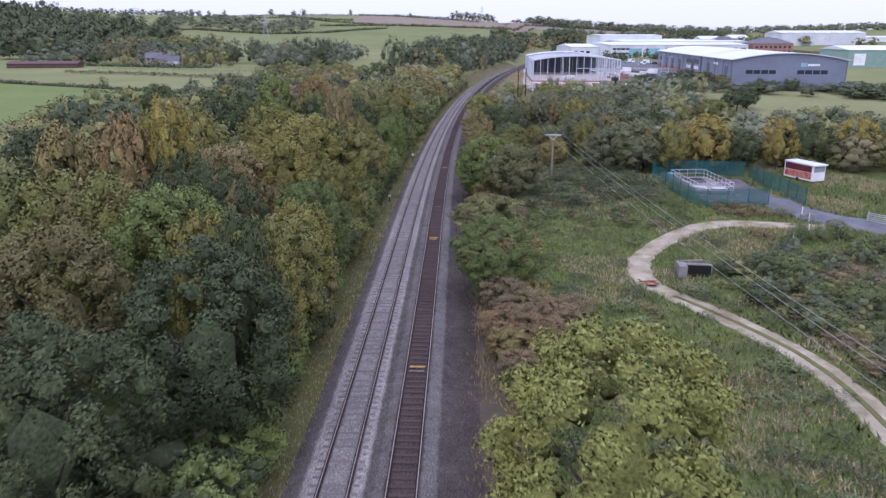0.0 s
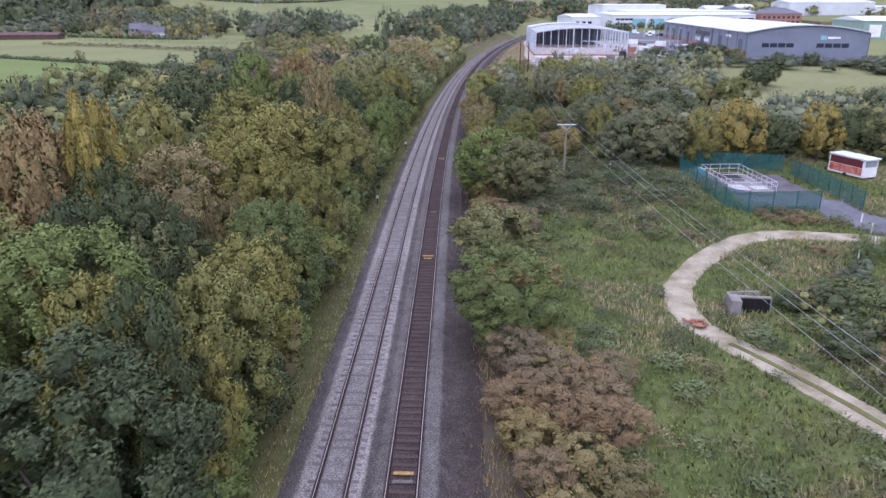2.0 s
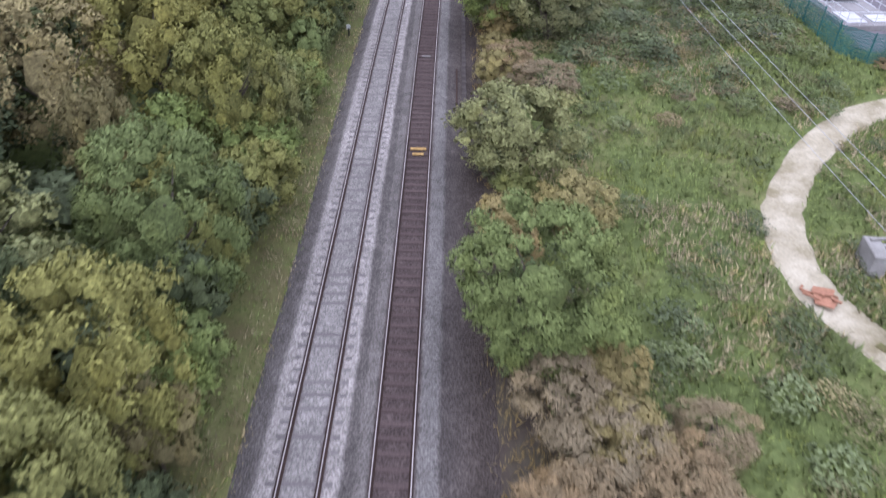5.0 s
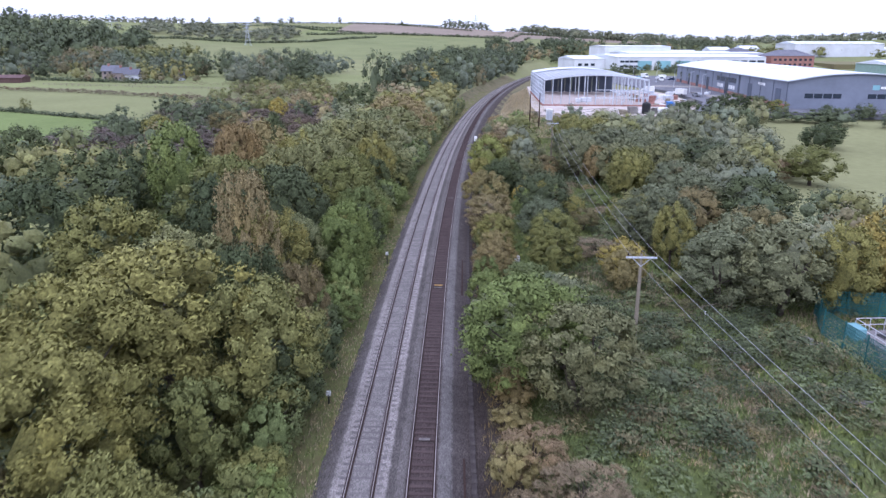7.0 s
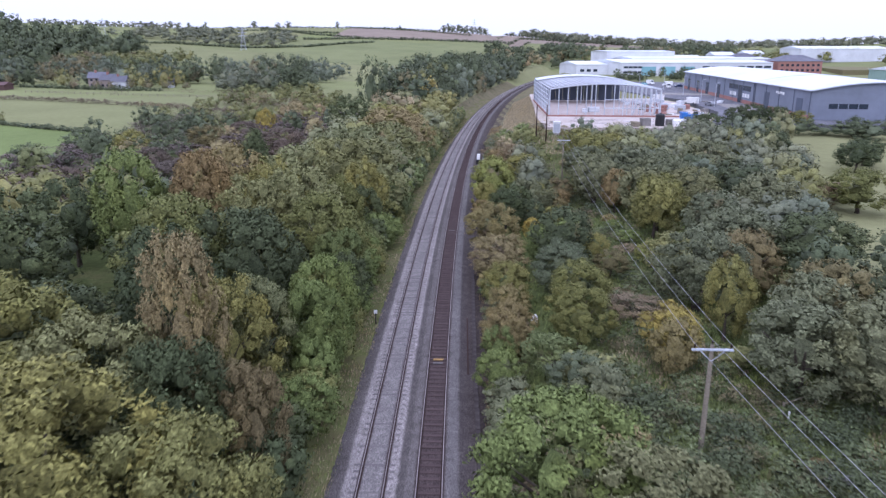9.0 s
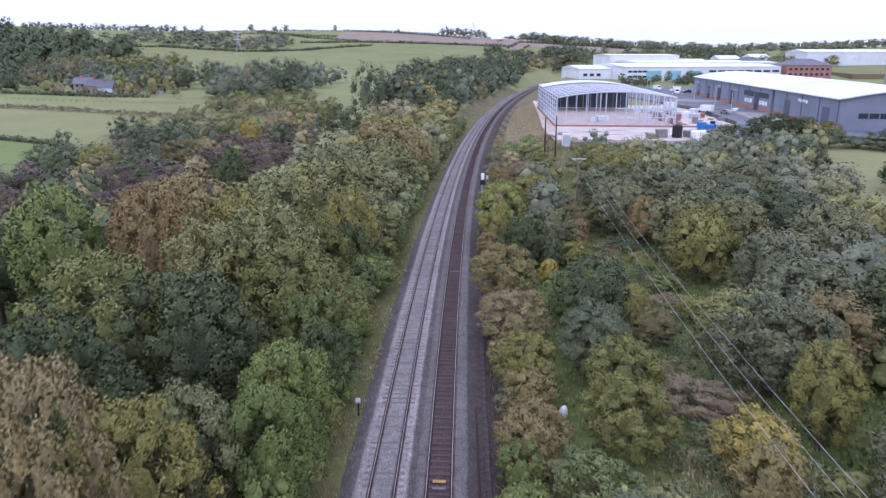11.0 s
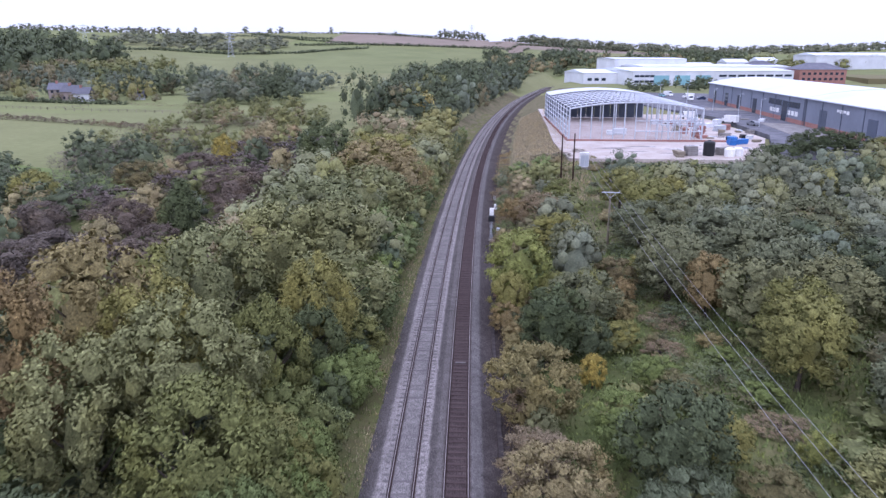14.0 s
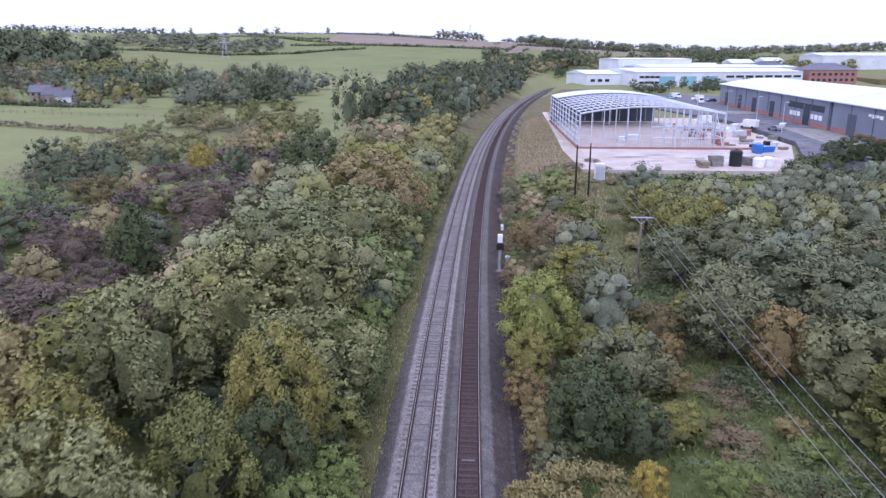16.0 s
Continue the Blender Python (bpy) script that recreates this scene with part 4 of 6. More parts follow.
def stuff_wood(name, places, kind, label, detail=(9, 150, 0.34), seed=0, category="woodland", sink=0.1):
    """Many plants as one mesh. places: x, y, height, radius."""
    if not places:
        return None
    vs, fs, ns, base = [], [], [], 0
    form = dict(FORM[kind])
    forms = [crown_arrays(900 + s + seed, *detail, **dict(form, core=0 if kind in ("twig", "thicket", "weed") or category == "weeds" else 0.42, slim=max(form["slim"], 0.3), low=0.1)) for s in range(5)]
    rng = np.random.default_rng(len(places))
    for i, (x, y, h, r) in enumerate(places):
        v, f, soft = forms[i % 5]
        a = rng.uniform(0, 6.28)
        c, s = math.cos(a) * r, math.sin(a) * r
        vs.append(np.stack([x + v[:, 0] * c - v[:, 1] * s, y + v[:, 0] * s + v[:, 1] * c, float(land(x, y)) + (v[:, 2] / TALL * (1 + sink) - sink) * h], 1))
        fs.append(f + base)
        ca, sa = math.cos(a), math.sin(a)
        ns.append(np.stack([soft[:, 0] * ca - soft[:, 1] * sa, soft[:, 0] * sa + soft[:, 1] * ca, soft[:, 2]], 1))
        base += len(v)
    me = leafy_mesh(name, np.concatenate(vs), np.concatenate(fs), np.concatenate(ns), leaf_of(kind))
    return tagged(new(name, me), label, category, kind="stuff")


def leaf_of(kind):
    """The leaves of a joined wood: tones change from place to place instead of plant to plant."""
    name = "joined_" + kind
    if name not in bpy.data.materials:
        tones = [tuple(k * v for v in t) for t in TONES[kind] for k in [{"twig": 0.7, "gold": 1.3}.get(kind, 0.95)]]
        # blue raised a little, which puts distance haze into the leaf colour
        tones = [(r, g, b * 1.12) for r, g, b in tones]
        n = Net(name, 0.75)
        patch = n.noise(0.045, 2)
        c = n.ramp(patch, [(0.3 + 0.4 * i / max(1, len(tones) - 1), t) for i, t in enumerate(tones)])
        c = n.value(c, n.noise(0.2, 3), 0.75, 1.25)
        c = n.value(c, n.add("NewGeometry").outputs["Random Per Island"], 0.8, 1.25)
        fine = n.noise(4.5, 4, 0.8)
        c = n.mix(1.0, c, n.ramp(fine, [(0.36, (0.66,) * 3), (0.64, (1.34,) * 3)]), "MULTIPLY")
        n.done(c, fine, 0.2, 0.2)
        n.p.inputs["Specular IOR Level"].default_value = 0.15
    return bpy.data.materials[name]


def scatter(n, seed, x0, x1, y0, y1, h, r, keep=lambda x, y, d: True):
    rng = random.Random(seed)
    out = []
    while len(out) < n:
        x, y = rng.uniform(x0, x1), rng.uniform(y0, y1)
        if keep(x, y, x - float(line_x(min(y, 760)))):
            out.append((x, y, rng.uniform(*h), rng.uniform(*r)))
    return out


# the part of the scattered wood that stands farther from the line
for kind in ("oak", "olive", "green", "willow", "grey", "sallow", "dark", "bronze", "tan", "rust", "gold", "lime", "twig", "thicket", "weed"):
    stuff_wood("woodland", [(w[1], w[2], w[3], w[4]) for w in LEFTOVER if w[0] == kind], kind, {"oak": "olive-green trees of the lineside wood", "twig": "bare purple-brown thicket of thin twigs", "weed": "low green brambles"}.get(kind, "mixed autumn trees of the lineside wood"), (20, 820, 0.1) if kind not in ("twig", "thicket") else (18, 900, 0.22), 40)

under = lambda x, y, d: -27 < d < -8.6 and abs(x) < 0.68 * y + 12 or d > 13 and y > 112 and x < 84 - max(0, y - 170) * 0.42 and not lane(x, y) and (y < 138 or x < 46 + max(0, y - 155) * 0.52)
stuff_wood("undergrowth", scatter(220, 51, -34, 0, 8, 245, (2.0, 4.2), (1.8, 3.0), under), "dark", "dark green brambles and saplings under the trees", (8, 180, 0.2), 70, "undergrowth")
stuff_wood("undergrowth", scatter(220, 52, 8, 84, 108, 245, (2.0, 4.2), (1.8, 3.0), under), "oak", "green brambles and saplings between the willows", (8, 180, 0.2), 71, "undergrowth")
WOOD = (26, 700, 0.115)
bend = lambda x, y, d: -56 + 9 * math.sin(y * 0.06) < d < -10.5 and not (y < 420 and d < -42)
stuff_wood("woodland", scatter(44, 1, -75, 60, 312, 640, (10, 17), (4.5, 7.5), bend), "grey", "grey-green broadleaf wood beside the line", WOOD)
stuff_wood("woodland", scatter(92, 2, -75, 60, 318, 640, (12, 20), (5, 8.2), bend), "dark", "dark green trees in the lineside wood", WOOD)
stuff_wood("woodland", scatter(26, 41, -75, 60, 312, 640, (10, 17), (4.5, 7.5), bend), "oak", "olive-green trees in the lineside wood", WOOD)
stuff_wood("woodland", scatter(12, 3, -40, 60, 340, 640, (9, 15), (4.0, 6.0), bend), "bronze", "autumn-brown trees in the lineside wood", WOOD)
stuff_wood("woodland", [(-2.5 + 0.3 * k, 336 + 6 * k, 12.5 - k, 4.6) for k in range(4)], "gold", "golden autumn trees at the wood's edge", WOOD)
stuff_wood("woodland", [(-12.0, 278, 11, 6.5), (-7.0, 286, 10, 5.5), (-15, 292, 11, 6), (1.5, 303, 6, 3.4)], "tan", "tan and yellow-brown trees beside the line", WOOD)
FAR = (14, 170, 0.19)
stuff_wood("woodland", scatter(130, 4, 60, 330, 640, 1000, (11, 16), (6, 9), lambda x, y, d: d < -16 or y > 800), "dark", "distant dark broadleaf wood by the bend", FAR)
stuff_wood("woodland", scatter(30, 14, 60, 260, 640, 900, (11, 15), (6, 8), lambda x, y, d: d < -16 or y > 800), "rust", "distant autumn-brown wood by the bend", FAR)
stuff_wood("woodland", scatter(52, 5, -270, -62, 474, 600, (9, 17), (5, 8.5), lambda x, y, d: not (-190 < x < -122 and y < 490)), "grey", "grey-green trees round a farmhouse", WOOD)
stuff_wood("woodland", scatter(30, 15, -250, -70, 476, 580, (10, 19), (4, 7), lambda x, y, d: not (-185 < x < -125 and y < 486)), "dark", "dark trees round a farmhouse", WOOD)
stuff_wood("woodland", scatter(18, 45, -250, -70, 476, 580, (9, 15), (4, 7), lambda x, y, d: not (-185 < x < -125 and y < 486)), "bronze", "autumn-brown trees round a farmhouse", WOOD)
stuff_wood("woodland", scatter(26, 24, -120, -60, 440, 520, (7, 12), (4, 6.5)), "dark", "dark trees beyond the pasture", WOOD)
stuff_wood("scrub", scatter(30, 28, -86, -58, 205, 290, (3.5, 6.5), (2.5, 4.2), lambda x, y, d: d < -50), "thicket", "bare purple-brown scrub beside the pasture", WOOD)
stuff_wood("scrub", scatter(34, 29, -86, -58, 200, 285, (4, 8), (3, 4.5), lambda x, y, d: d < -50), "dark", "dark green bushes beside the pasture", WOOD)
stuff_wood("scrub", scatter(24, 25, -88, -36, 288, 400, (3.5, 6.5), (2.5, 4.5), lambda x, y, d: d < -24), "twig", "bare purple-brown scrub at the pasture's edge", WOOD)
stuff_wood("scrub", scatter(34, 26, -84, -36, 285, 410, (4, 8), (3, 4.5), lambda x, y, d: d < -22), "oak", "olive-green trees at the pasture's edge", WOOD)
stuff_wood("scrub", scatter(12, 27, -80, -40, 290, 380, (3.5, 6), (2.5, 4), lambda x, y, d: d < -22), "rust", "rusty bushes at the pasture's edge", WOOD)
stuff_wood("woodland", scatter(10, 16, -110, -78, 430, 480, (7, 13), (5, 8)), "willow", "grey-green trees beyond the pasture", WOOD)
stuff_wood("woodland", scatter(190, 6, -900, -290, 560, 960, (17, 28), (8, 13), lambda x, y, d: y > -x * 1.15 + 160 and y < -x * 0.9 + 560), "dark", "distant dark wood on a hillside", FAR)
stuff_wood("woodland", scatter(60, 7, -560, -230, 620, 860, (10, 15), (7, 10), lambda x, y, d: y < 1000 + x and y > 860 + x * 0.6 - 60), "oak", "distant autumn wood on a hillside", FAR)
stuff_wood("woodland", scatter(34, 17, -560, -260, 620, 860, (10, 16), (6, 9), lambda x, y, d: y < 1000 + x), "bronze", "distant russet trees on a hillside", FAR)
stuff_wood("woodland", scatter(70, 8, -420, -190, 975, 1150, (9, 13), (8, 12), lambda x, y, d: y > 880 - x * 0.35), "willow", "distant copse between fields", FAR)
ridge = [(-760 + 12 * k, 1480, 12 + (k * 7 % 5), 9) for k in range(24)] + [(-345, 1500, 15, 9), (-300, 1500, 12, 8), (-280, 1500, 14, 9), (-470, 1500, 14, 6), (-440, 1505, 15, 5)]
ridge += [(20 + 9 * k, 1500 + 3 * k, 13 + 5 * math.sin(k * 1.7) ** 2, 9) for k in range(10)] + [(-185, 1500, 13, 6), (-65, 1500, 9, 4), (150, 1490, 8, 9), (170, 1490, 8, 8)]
# the greyish leaf tone of skyline and ridge stands in for distance haze
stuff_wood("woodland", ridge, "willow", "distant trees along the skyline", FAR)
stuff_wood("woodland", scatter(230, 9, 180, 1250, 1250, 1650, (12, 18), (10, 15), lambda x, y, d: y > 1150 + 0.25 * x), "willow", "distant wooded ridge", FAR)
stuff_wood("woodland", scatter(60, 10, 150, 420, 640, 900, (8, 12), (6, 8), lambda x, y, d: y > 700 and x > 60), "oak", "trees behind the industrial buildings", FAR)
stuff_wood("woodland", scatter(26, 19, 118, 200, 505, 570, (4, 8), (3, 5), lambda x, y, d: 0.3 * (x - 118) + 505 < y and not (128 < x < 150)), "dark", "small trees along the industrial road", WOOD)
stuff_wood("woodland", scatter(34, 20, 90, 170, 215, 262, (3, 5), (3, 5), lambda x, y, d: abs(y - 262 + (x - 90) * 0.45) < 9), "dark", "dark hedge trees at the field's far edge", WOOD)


def hedge(points, h, r, gap, kind="dark", detail=FAR, label="clipped field hedge"):
    """A hedge along a line of points on the ground."""
    out, rng = [], random.Random(7)
    for (x0, y0), (x1, y1) in zip(points, points[1:]):
        n = max(1, int(math.hypot(x1 - x0, y1 - y0) / gap))
        out += [(x0 + (x1 - x0) * k / n, y0 + (y1 - y0) * k / n, h * rng.uniform(0.75, 1.25), r * rng.uniform(0.8, 1.2)) for k in range(n + 1)]
    return stuff_wood("hedge", out, kind, label, detail, 3, "hedge", 0.3)


stuff_wood("woodland", [(-197 + 8 * k + 3 * math.sin(k * 5.1), 462 - 0.6 * k - 4 * math.sin(k * 2.3), 3.5 + 2.5 * math.sin(k * 1.9) ** 2, 3.0) for k in range(9)], "bronze", "garden shrubs in front of the farmhouse", WOOD)
stuff_wood("woodland", [(-203, 468, 11, 5), (-166, 470, 12, 5.5), (-158, 464, 9, 5), (-150, 474, 13, 6), (-144, 478, 10, 5)], "olive", "garden trees round the farmhouse", WOOD)
hedge([(-200, 388), (-145, 366), (-106, 347), (-75, 328), (-62, 318)], 1.9, 1.5, 2.0, "twig", (6, 120, 0.45))
hedge([(-230, 475), (-185, 455), (-163, 445), (-140, 440)], 2.4, 1.8, 2.4)
hedge([(-140, 440), (-120, 428), (-96, 425), (-84, 412)], 1.6, 1.8, 2.4, "twig")
hedge([(-240, 345), (-190, 319), (-137, 294), (-115, 282), (-97, 273)], 1.7, 1.5, 2.0)
stuff_wood("woodland", [(-138, 296, 5.0, 2.2)], "oak", "small round tree in a field hedge", WOOD)
hedge([(-392, 930), (-325, 978), (-230, 960), (-160, 1002), (-120, 1060), (-84, 1090)], 3.5, 4.0, 5.0)
hedge([(-180, 1105), (-108, 1140), (-46, 1149), (33, 1154), (140, 1160)], 4, 4.5, 5.0)
hedge([(-289, 1318), (-186, 1193), (-110, 1161)], 3.5, 4.0, 5.5)
hedge([(-330, 1250), (-240, 1250), (-150, 1230)], 3, 4.0, 5.5)
hedge([(-150, 1450), (-56, 1391), (60, 1320)], 3, 4.0, 5.5)
hedge([(-520, 1490), (-320, 1500), (-120, 1500), (60, 1495), (300, 1480)], 4, 6, 8.0)
hedge([(120, 1255), (218, 1294), (330, 1340)], 5, 6.0, 7.0)
hedge([(126, 318), (140, 285), (152, 246), (166, 200)], 3.0, 2.4, 3.0)
hedge([(37, 254), (50, 253), (70, 252), (84, 256)], 1.4, 1.3, 1.7)


clump = lambda x, y, f, s: np.sin(x * f + s) * np.sin(y * f * 1.13 + s * 2) + 0.5 * np.sin(x * f * 2.3 + 1) * np.sin(y * f * 2.7)


def grass(name, label, count, seed, x0, x1, y0, y1, keep, tall, wide, leaf, blades=3, along=False):
    """Tufts of grass blades, each blade a bent sliver."""
    rng = np.random.default_rng(seed)
    x, y = rng.uniform(x0, x1, count), rng.uniform(y0, y1, count)
    if along:
        x = x + line_x(y)
    ok = keep(x, y, x - line_x(y))
    x, y = np.repeat(x[ok], blades), np.repeat(y[ok], blades)
    n = len(x)
    x, y = x + rng.normal(0, 0.12, n), y + rng.normal(0, 0.12, n)
    z = land(x, y) - 0.03
    h = rng.uniform(0.5, 1.3, n) * tall
    a = rng.uniform(0, 6.28, n)
    w = wide * rng.uniform(0.6, 1.4, n) / 2
    lean = rng.normal(0, 0.35, (n, 2)) * h[:, None]
    p0 = np.stack([x - np.cos(a) * w, y - np.sin(a) * w, z], 1)
    p1 = np.stack([x + np.cos(a) * w, y + np.sin(a) * w, z], 1)
    p2 = np.stack([x + lean[:, 0], y + lean[:, 1], z + h], 1)
    face = np.cross(p1 - p0, p2 - p0)
    back = (face[:, 2] - face[:, 1] * 0.8 < 0)[:, None]
    p0, p1 = np.where(back, p1, p0), np.where(back, p0, p1)
    v = np.stack([p0, p1, p2], 1).reshape(-1, 3)
    soft = np.repeat(np.stack([lean[:, 0], lean[:, 1] - h * 0.2, h * 1.2], 1), 3, axis=0)
    soft /= np.linalg.norm(soft, axis=1)[:, None]
    me = leafy_mesh(name, v, np.arange(3 * n).reshape(-1, 3), soft, leaf)
    return tagged(new(name, me), label, "grass", kind="stuff")


def off_paths(x, y, d):
    pad = (x > 34.2) & (x < 45) & (y > 91) & (y < 106.6)
    return (from_line(x, y, PATHWAY) > 1.25) & (from_line(x, y, ROADWAY) > 2.5) & ~pad & (d > 8.0)


grass("meadow_grass", "long rough green meadow grass", 60000, 1, 1, 64, 12, 118, off_paths, 0.42, 0.13, LEAF["grass"])
grass("dry_grass", "patches of dry straw-coloured grass", 60000, 2, 1, 64, 12, 122, lambda x, y, d: off_paths(x, y, d) & (clump(x, y, 0.21, 1.0) > 0.25), 0.5, 0.09, LEAF["straw"])
grass("weeds", "dark green docks and nettles in the meadow", 42000, 3, 1, 60, 12, 112, lambda x, y, d: off_paths(x, y, d) & (clump(x, y, 0.33, 2.0) > 0.6), 0.6, 0.2, LEAF["weed"])
grass("verge_grass", "dry yellow-green grass on the railway verge", 9000, 4, -6.0, -3.9, 14, 330, lambda x, y, d: clump(x, y, 0.5, 1.0) > -0.6, 0.3, 0.08, LEAF["straw"], 2, True)
grass("verge_grass", "green grass on the railway verge", 14000, 5, -7.4, -4.2, 14, 330, lambda x, y, d: clump(x, y, 0.4, 3.0) > -0.8, 0.3, 0.09, LEAF["grass"], 2, True)
grass("bank_grass", "pale rough grass on the bank below the building site", 16000, 6, 9, 24, 225, 400, lambda x, y, d: d > 9, 0.5, 0.14, LEAF["straw"], 2, True)
grass("undergrowth", "rough grass and weeds under the power line", 30000, 7, 6, 42, 105, 260, lambda x, y, d: (d > 9), 0.5, 0.16, LEAF["grass"], 2)
grass("dead_stems", "dead brown stems at the foot of the lineside scrub", 9000, 8, 5.3, 8.5, 24, 300, lambda x, y, d: clump(x, y, 0.5, 1.0) > -0.5, 0.5, 0.07, LEAF["rust"], 2, True)
stuff_wood("weeds", scatter(110, 31, 7, 50, 25, 108, (0.5, 1.1), (0.7, 1.5), lambda x, y, d: bool(off_paths(np.array([x]), np.array([y]), np.array([d]))[0]) and d > 8.5), "weed", "clumps of bramble and nettle in the meadow", (8, 300, 0.2), 60, "weeds")
stuff_wood("weeds", scatter(45, 32, 8, 46, 25, 95, (0.5, 1.0), (0.6, 1.2), lambda x, y, d: bool(off_paths(np.array([x]), np.array([y]), np.array([d]))[0]) and d > 8.5), "rust", "clumps of dead brown dock in the meadow", (8, 300, 0.16), 61, "weeds")

strip = lambda x, y, d: d > 9 and (lane(x, y) or y < 112) and not (30 < x and y > 86) and y > 84 + max(0, x - 18) * 0.5
stuff_wood("weeds", scatter(190, 33, 8, 36, 84, 200, (0.7, 1.8), (0.8, 1.7), strip), "weed", "tangled green brambles under the power line", (9, 280, 0.17), 62, "weeds")
stuff_wood("weeds", scatter(80, 34, 8, 36, 86, 200, (0.7, 1.7), (0.7, 1.4), strip), "bronze", "dying brown brambles and docks under the power line", (9, 300, 0.17), 63, "weeds")
stuff_wood("weeds", scatter(60, 35, 8, 36, 86, 200, (0.9, 2.0), (0.8, 1.6), strip), "dark", "dark nettles and brambles under the power line", (9, 300, 0.17), 64, "weeds")

hollow = lambda x, y, d: x > 27.5 + max(0, 50 - y) * 0.25 + max(0, y - 66) * 1.2
stuff_wood("scrub", scatter(120, 36, 27, 56, 34, 72, (1.2, 2.6), (0.8, 1.4), hollow), "dark", "dark green brambles in the hollow by the farm track", (12, 260, 0.13), 65, "scrub")
stuff_wood("scrub", scatter(80, 37, 27, 56, 34, 72, (1.0, 2.2), (0.7, 1.2), hollow), "oak", "green bushes in the hollow by the farm track", (12, 260, 0.13), 66, "scrub")
stuff_wood("scrub", scatter(50, 38, 27, 56, 34, 72, (0.9, 1.8), (0.7, 1.1), hollow), "twig", "dead brown stems in the hollow by the farm track", (10, 300, 0.2), 67, "scrub")
meadow = lambda x, y, d: bool(off_paths(np.array([x]), np.array([y]), np.array([d]))[0]) and d > 9 and x < 30
stuff_wood("weeds", scatter(120, 39, 6, 32, 26, 108, (0.35, 0.8), (0.5, 1.3), meadow), "bronze", "brown seeding docks and thistles in the meadow", (8, 200, 0.16), 68, "weeds")
stuff_wood("weeds", scatter(120, 40, 6, 34, 26, 108, (0.35, 0.9), (0.6, 1.5), meadow), "dark", "dark green nettle beds in the meadow", (8, 240, 0.16), 69, "weeds")

below = lambda x, y, d: d > 12 and 88 < y < 112 and x < 36 and not (30 < x and y < 108) and y > 78 + x * 0.55
stuff_wood("weeds", scatter(90, 43, 10, 36, 86, 112, (0.9, 2.0), (0.9, 1.8), below), "dark", "dark brambles and nettles by the power pole", (10, 360, 0.15), 72, "weeds")
stuff_wood("weeds", scatter(50, 44, 10, 36, 86, 112, (0.7, 1.5), (0.8, 1.5), below), "bronze", "brown dead bracken by the power pole", (10, 320, 0.15), 73, "weeds")

# ---- railway pieces ----


def lie(y, off=0.0, z=0.0):
    """A pose on the railway: y along it, off metres to the right of its middle."""
    s = float(line_x(y + 0.5) - line_x(y - 0.5))
    k = math.hypot(1, s)
    return pose(float(line_x(y)) + off / k, y - off * s / k, z, 0, 0, -math.degrees(math.atan(s)))


def sleeper_data(name, material, half=1.25, w=0.13):
    g = Mesh()
    g.box(-half, -w, -0.12, half, w, 0.0, bevel=0.02)
    return g.data(name, material)


def sleepers(top, off, spacing, material, z, single_to):
    me = sleeper_data("sleeper", material)
    rest = Mesh()
    rnd = random.Random(3)
    k, y = 0, 20.0
    while y < 420:
        m = lie(y, off, z + rnd.uniform(-0.012, 0.012)) @ pose(0, 0, 0, 0, 0, rnd.uniform(-0.8, 0.8))
        if y < single_to:
            ob = new("sleeper", me)
            ob.parent = top
            ob.matrix_world = m
        else:
            rest.box(-1.25, -0.13, -0.12, 1.25, 0.13, 0.0, m)
        y += spacing
    tagged(rest.part("sleeper_run", material, top), kind="stuff")


sleepers(TRACK_R, SPAN, 0.70, TIMBER, 0.035, 225)
sleepers(TRACK_L, -SPAN, 0.70, PALE, 0.02, 160)


def boards(y, label, wide=0.9, material=YELLOW):
    g = Mesh()
    g.box(-wide / 2, -0.12, 0, wide / 2, 0.12, 0.05, bevel=0.01)
    ob = g.thing("track_board", material, label, "board")
    ob.matrix_world = lie(y, SPAN, 0.05)


boards(43.75, "faded yellow board lying between the rails", 1.0)
boards(43.1, "pale worn plate between the rails", 1.0, PALE)
boards(75.9, "faded yellow board lying between the rails", 1.0)
boards(75.25, "faded yellow board lying between the rails", 0.7)
boards(119.9, "faded yellow board lying between the rails", 0.8)
boards(119.2, "pale worn plate between the rails", 0.8, PALE)
boards(162.4, "pale worn plate between the rails", 0.9, PALE)
boards(90.6, "pale worn plate between the rails", 0.7, PALE)

trough = empty("cable_trough", pose(0, 0, 0), "grey concrete cable trough with loose lids beside the track", "cable trough")
g = Mesh()
g.box(-0.17, -0.48, -0.1, 0.17, 0.48, 0.06, bevel=0.015)
LID = g.data("lid", TROUGH)
rnd = random.Random(9)
for k in range(130):
    o = new("lid", LID)
    o.parent = trough
    o.matrix_world = lie(76 + k, 4.7 + rnd.uniform(-0.03, 0.03), -0.3) @ pose(0, 0, 0, rnd.uniform(-1, 1), rnd.uniform(-2, 2), rnd.uniform(-1.5, 1.5))


def old_rail(y, n, off):
    g = Mesh()
    g.box(-0.07, 0, 0, 0.07, n, 0.14, bevel=0.02)
    ob = g.thing("spare_rail", RUST, "rusty spare rail lying in the cess", "rail")
    ob.matrix_world = lie(y, off, -0.38)


old_rail(80, 9, 4.15)
old_rail(118, 12, 4.1)


def marker(y, off, h, label, head=WHITEPAINT):
    ob = empty("marker_post", lie(y, off, float(land(float(line_x(y)) + off, y))), label, "post")
    g = Mesh()
    g.tube([(0, 0, -0.1), (0, 0, h)], 0.06, 8)
    g.part("post", BLACK, ob)
    g = Mesh()
    g.box(-0.16, -0.05, h - 0.1, 0.16, 0.05, h + 0.25, bevel=0.02)
    g.part("plate", head, ob, "small white plate")


marker(128.8, -4.5, 1.2, "low black post with a white plate beside the track")
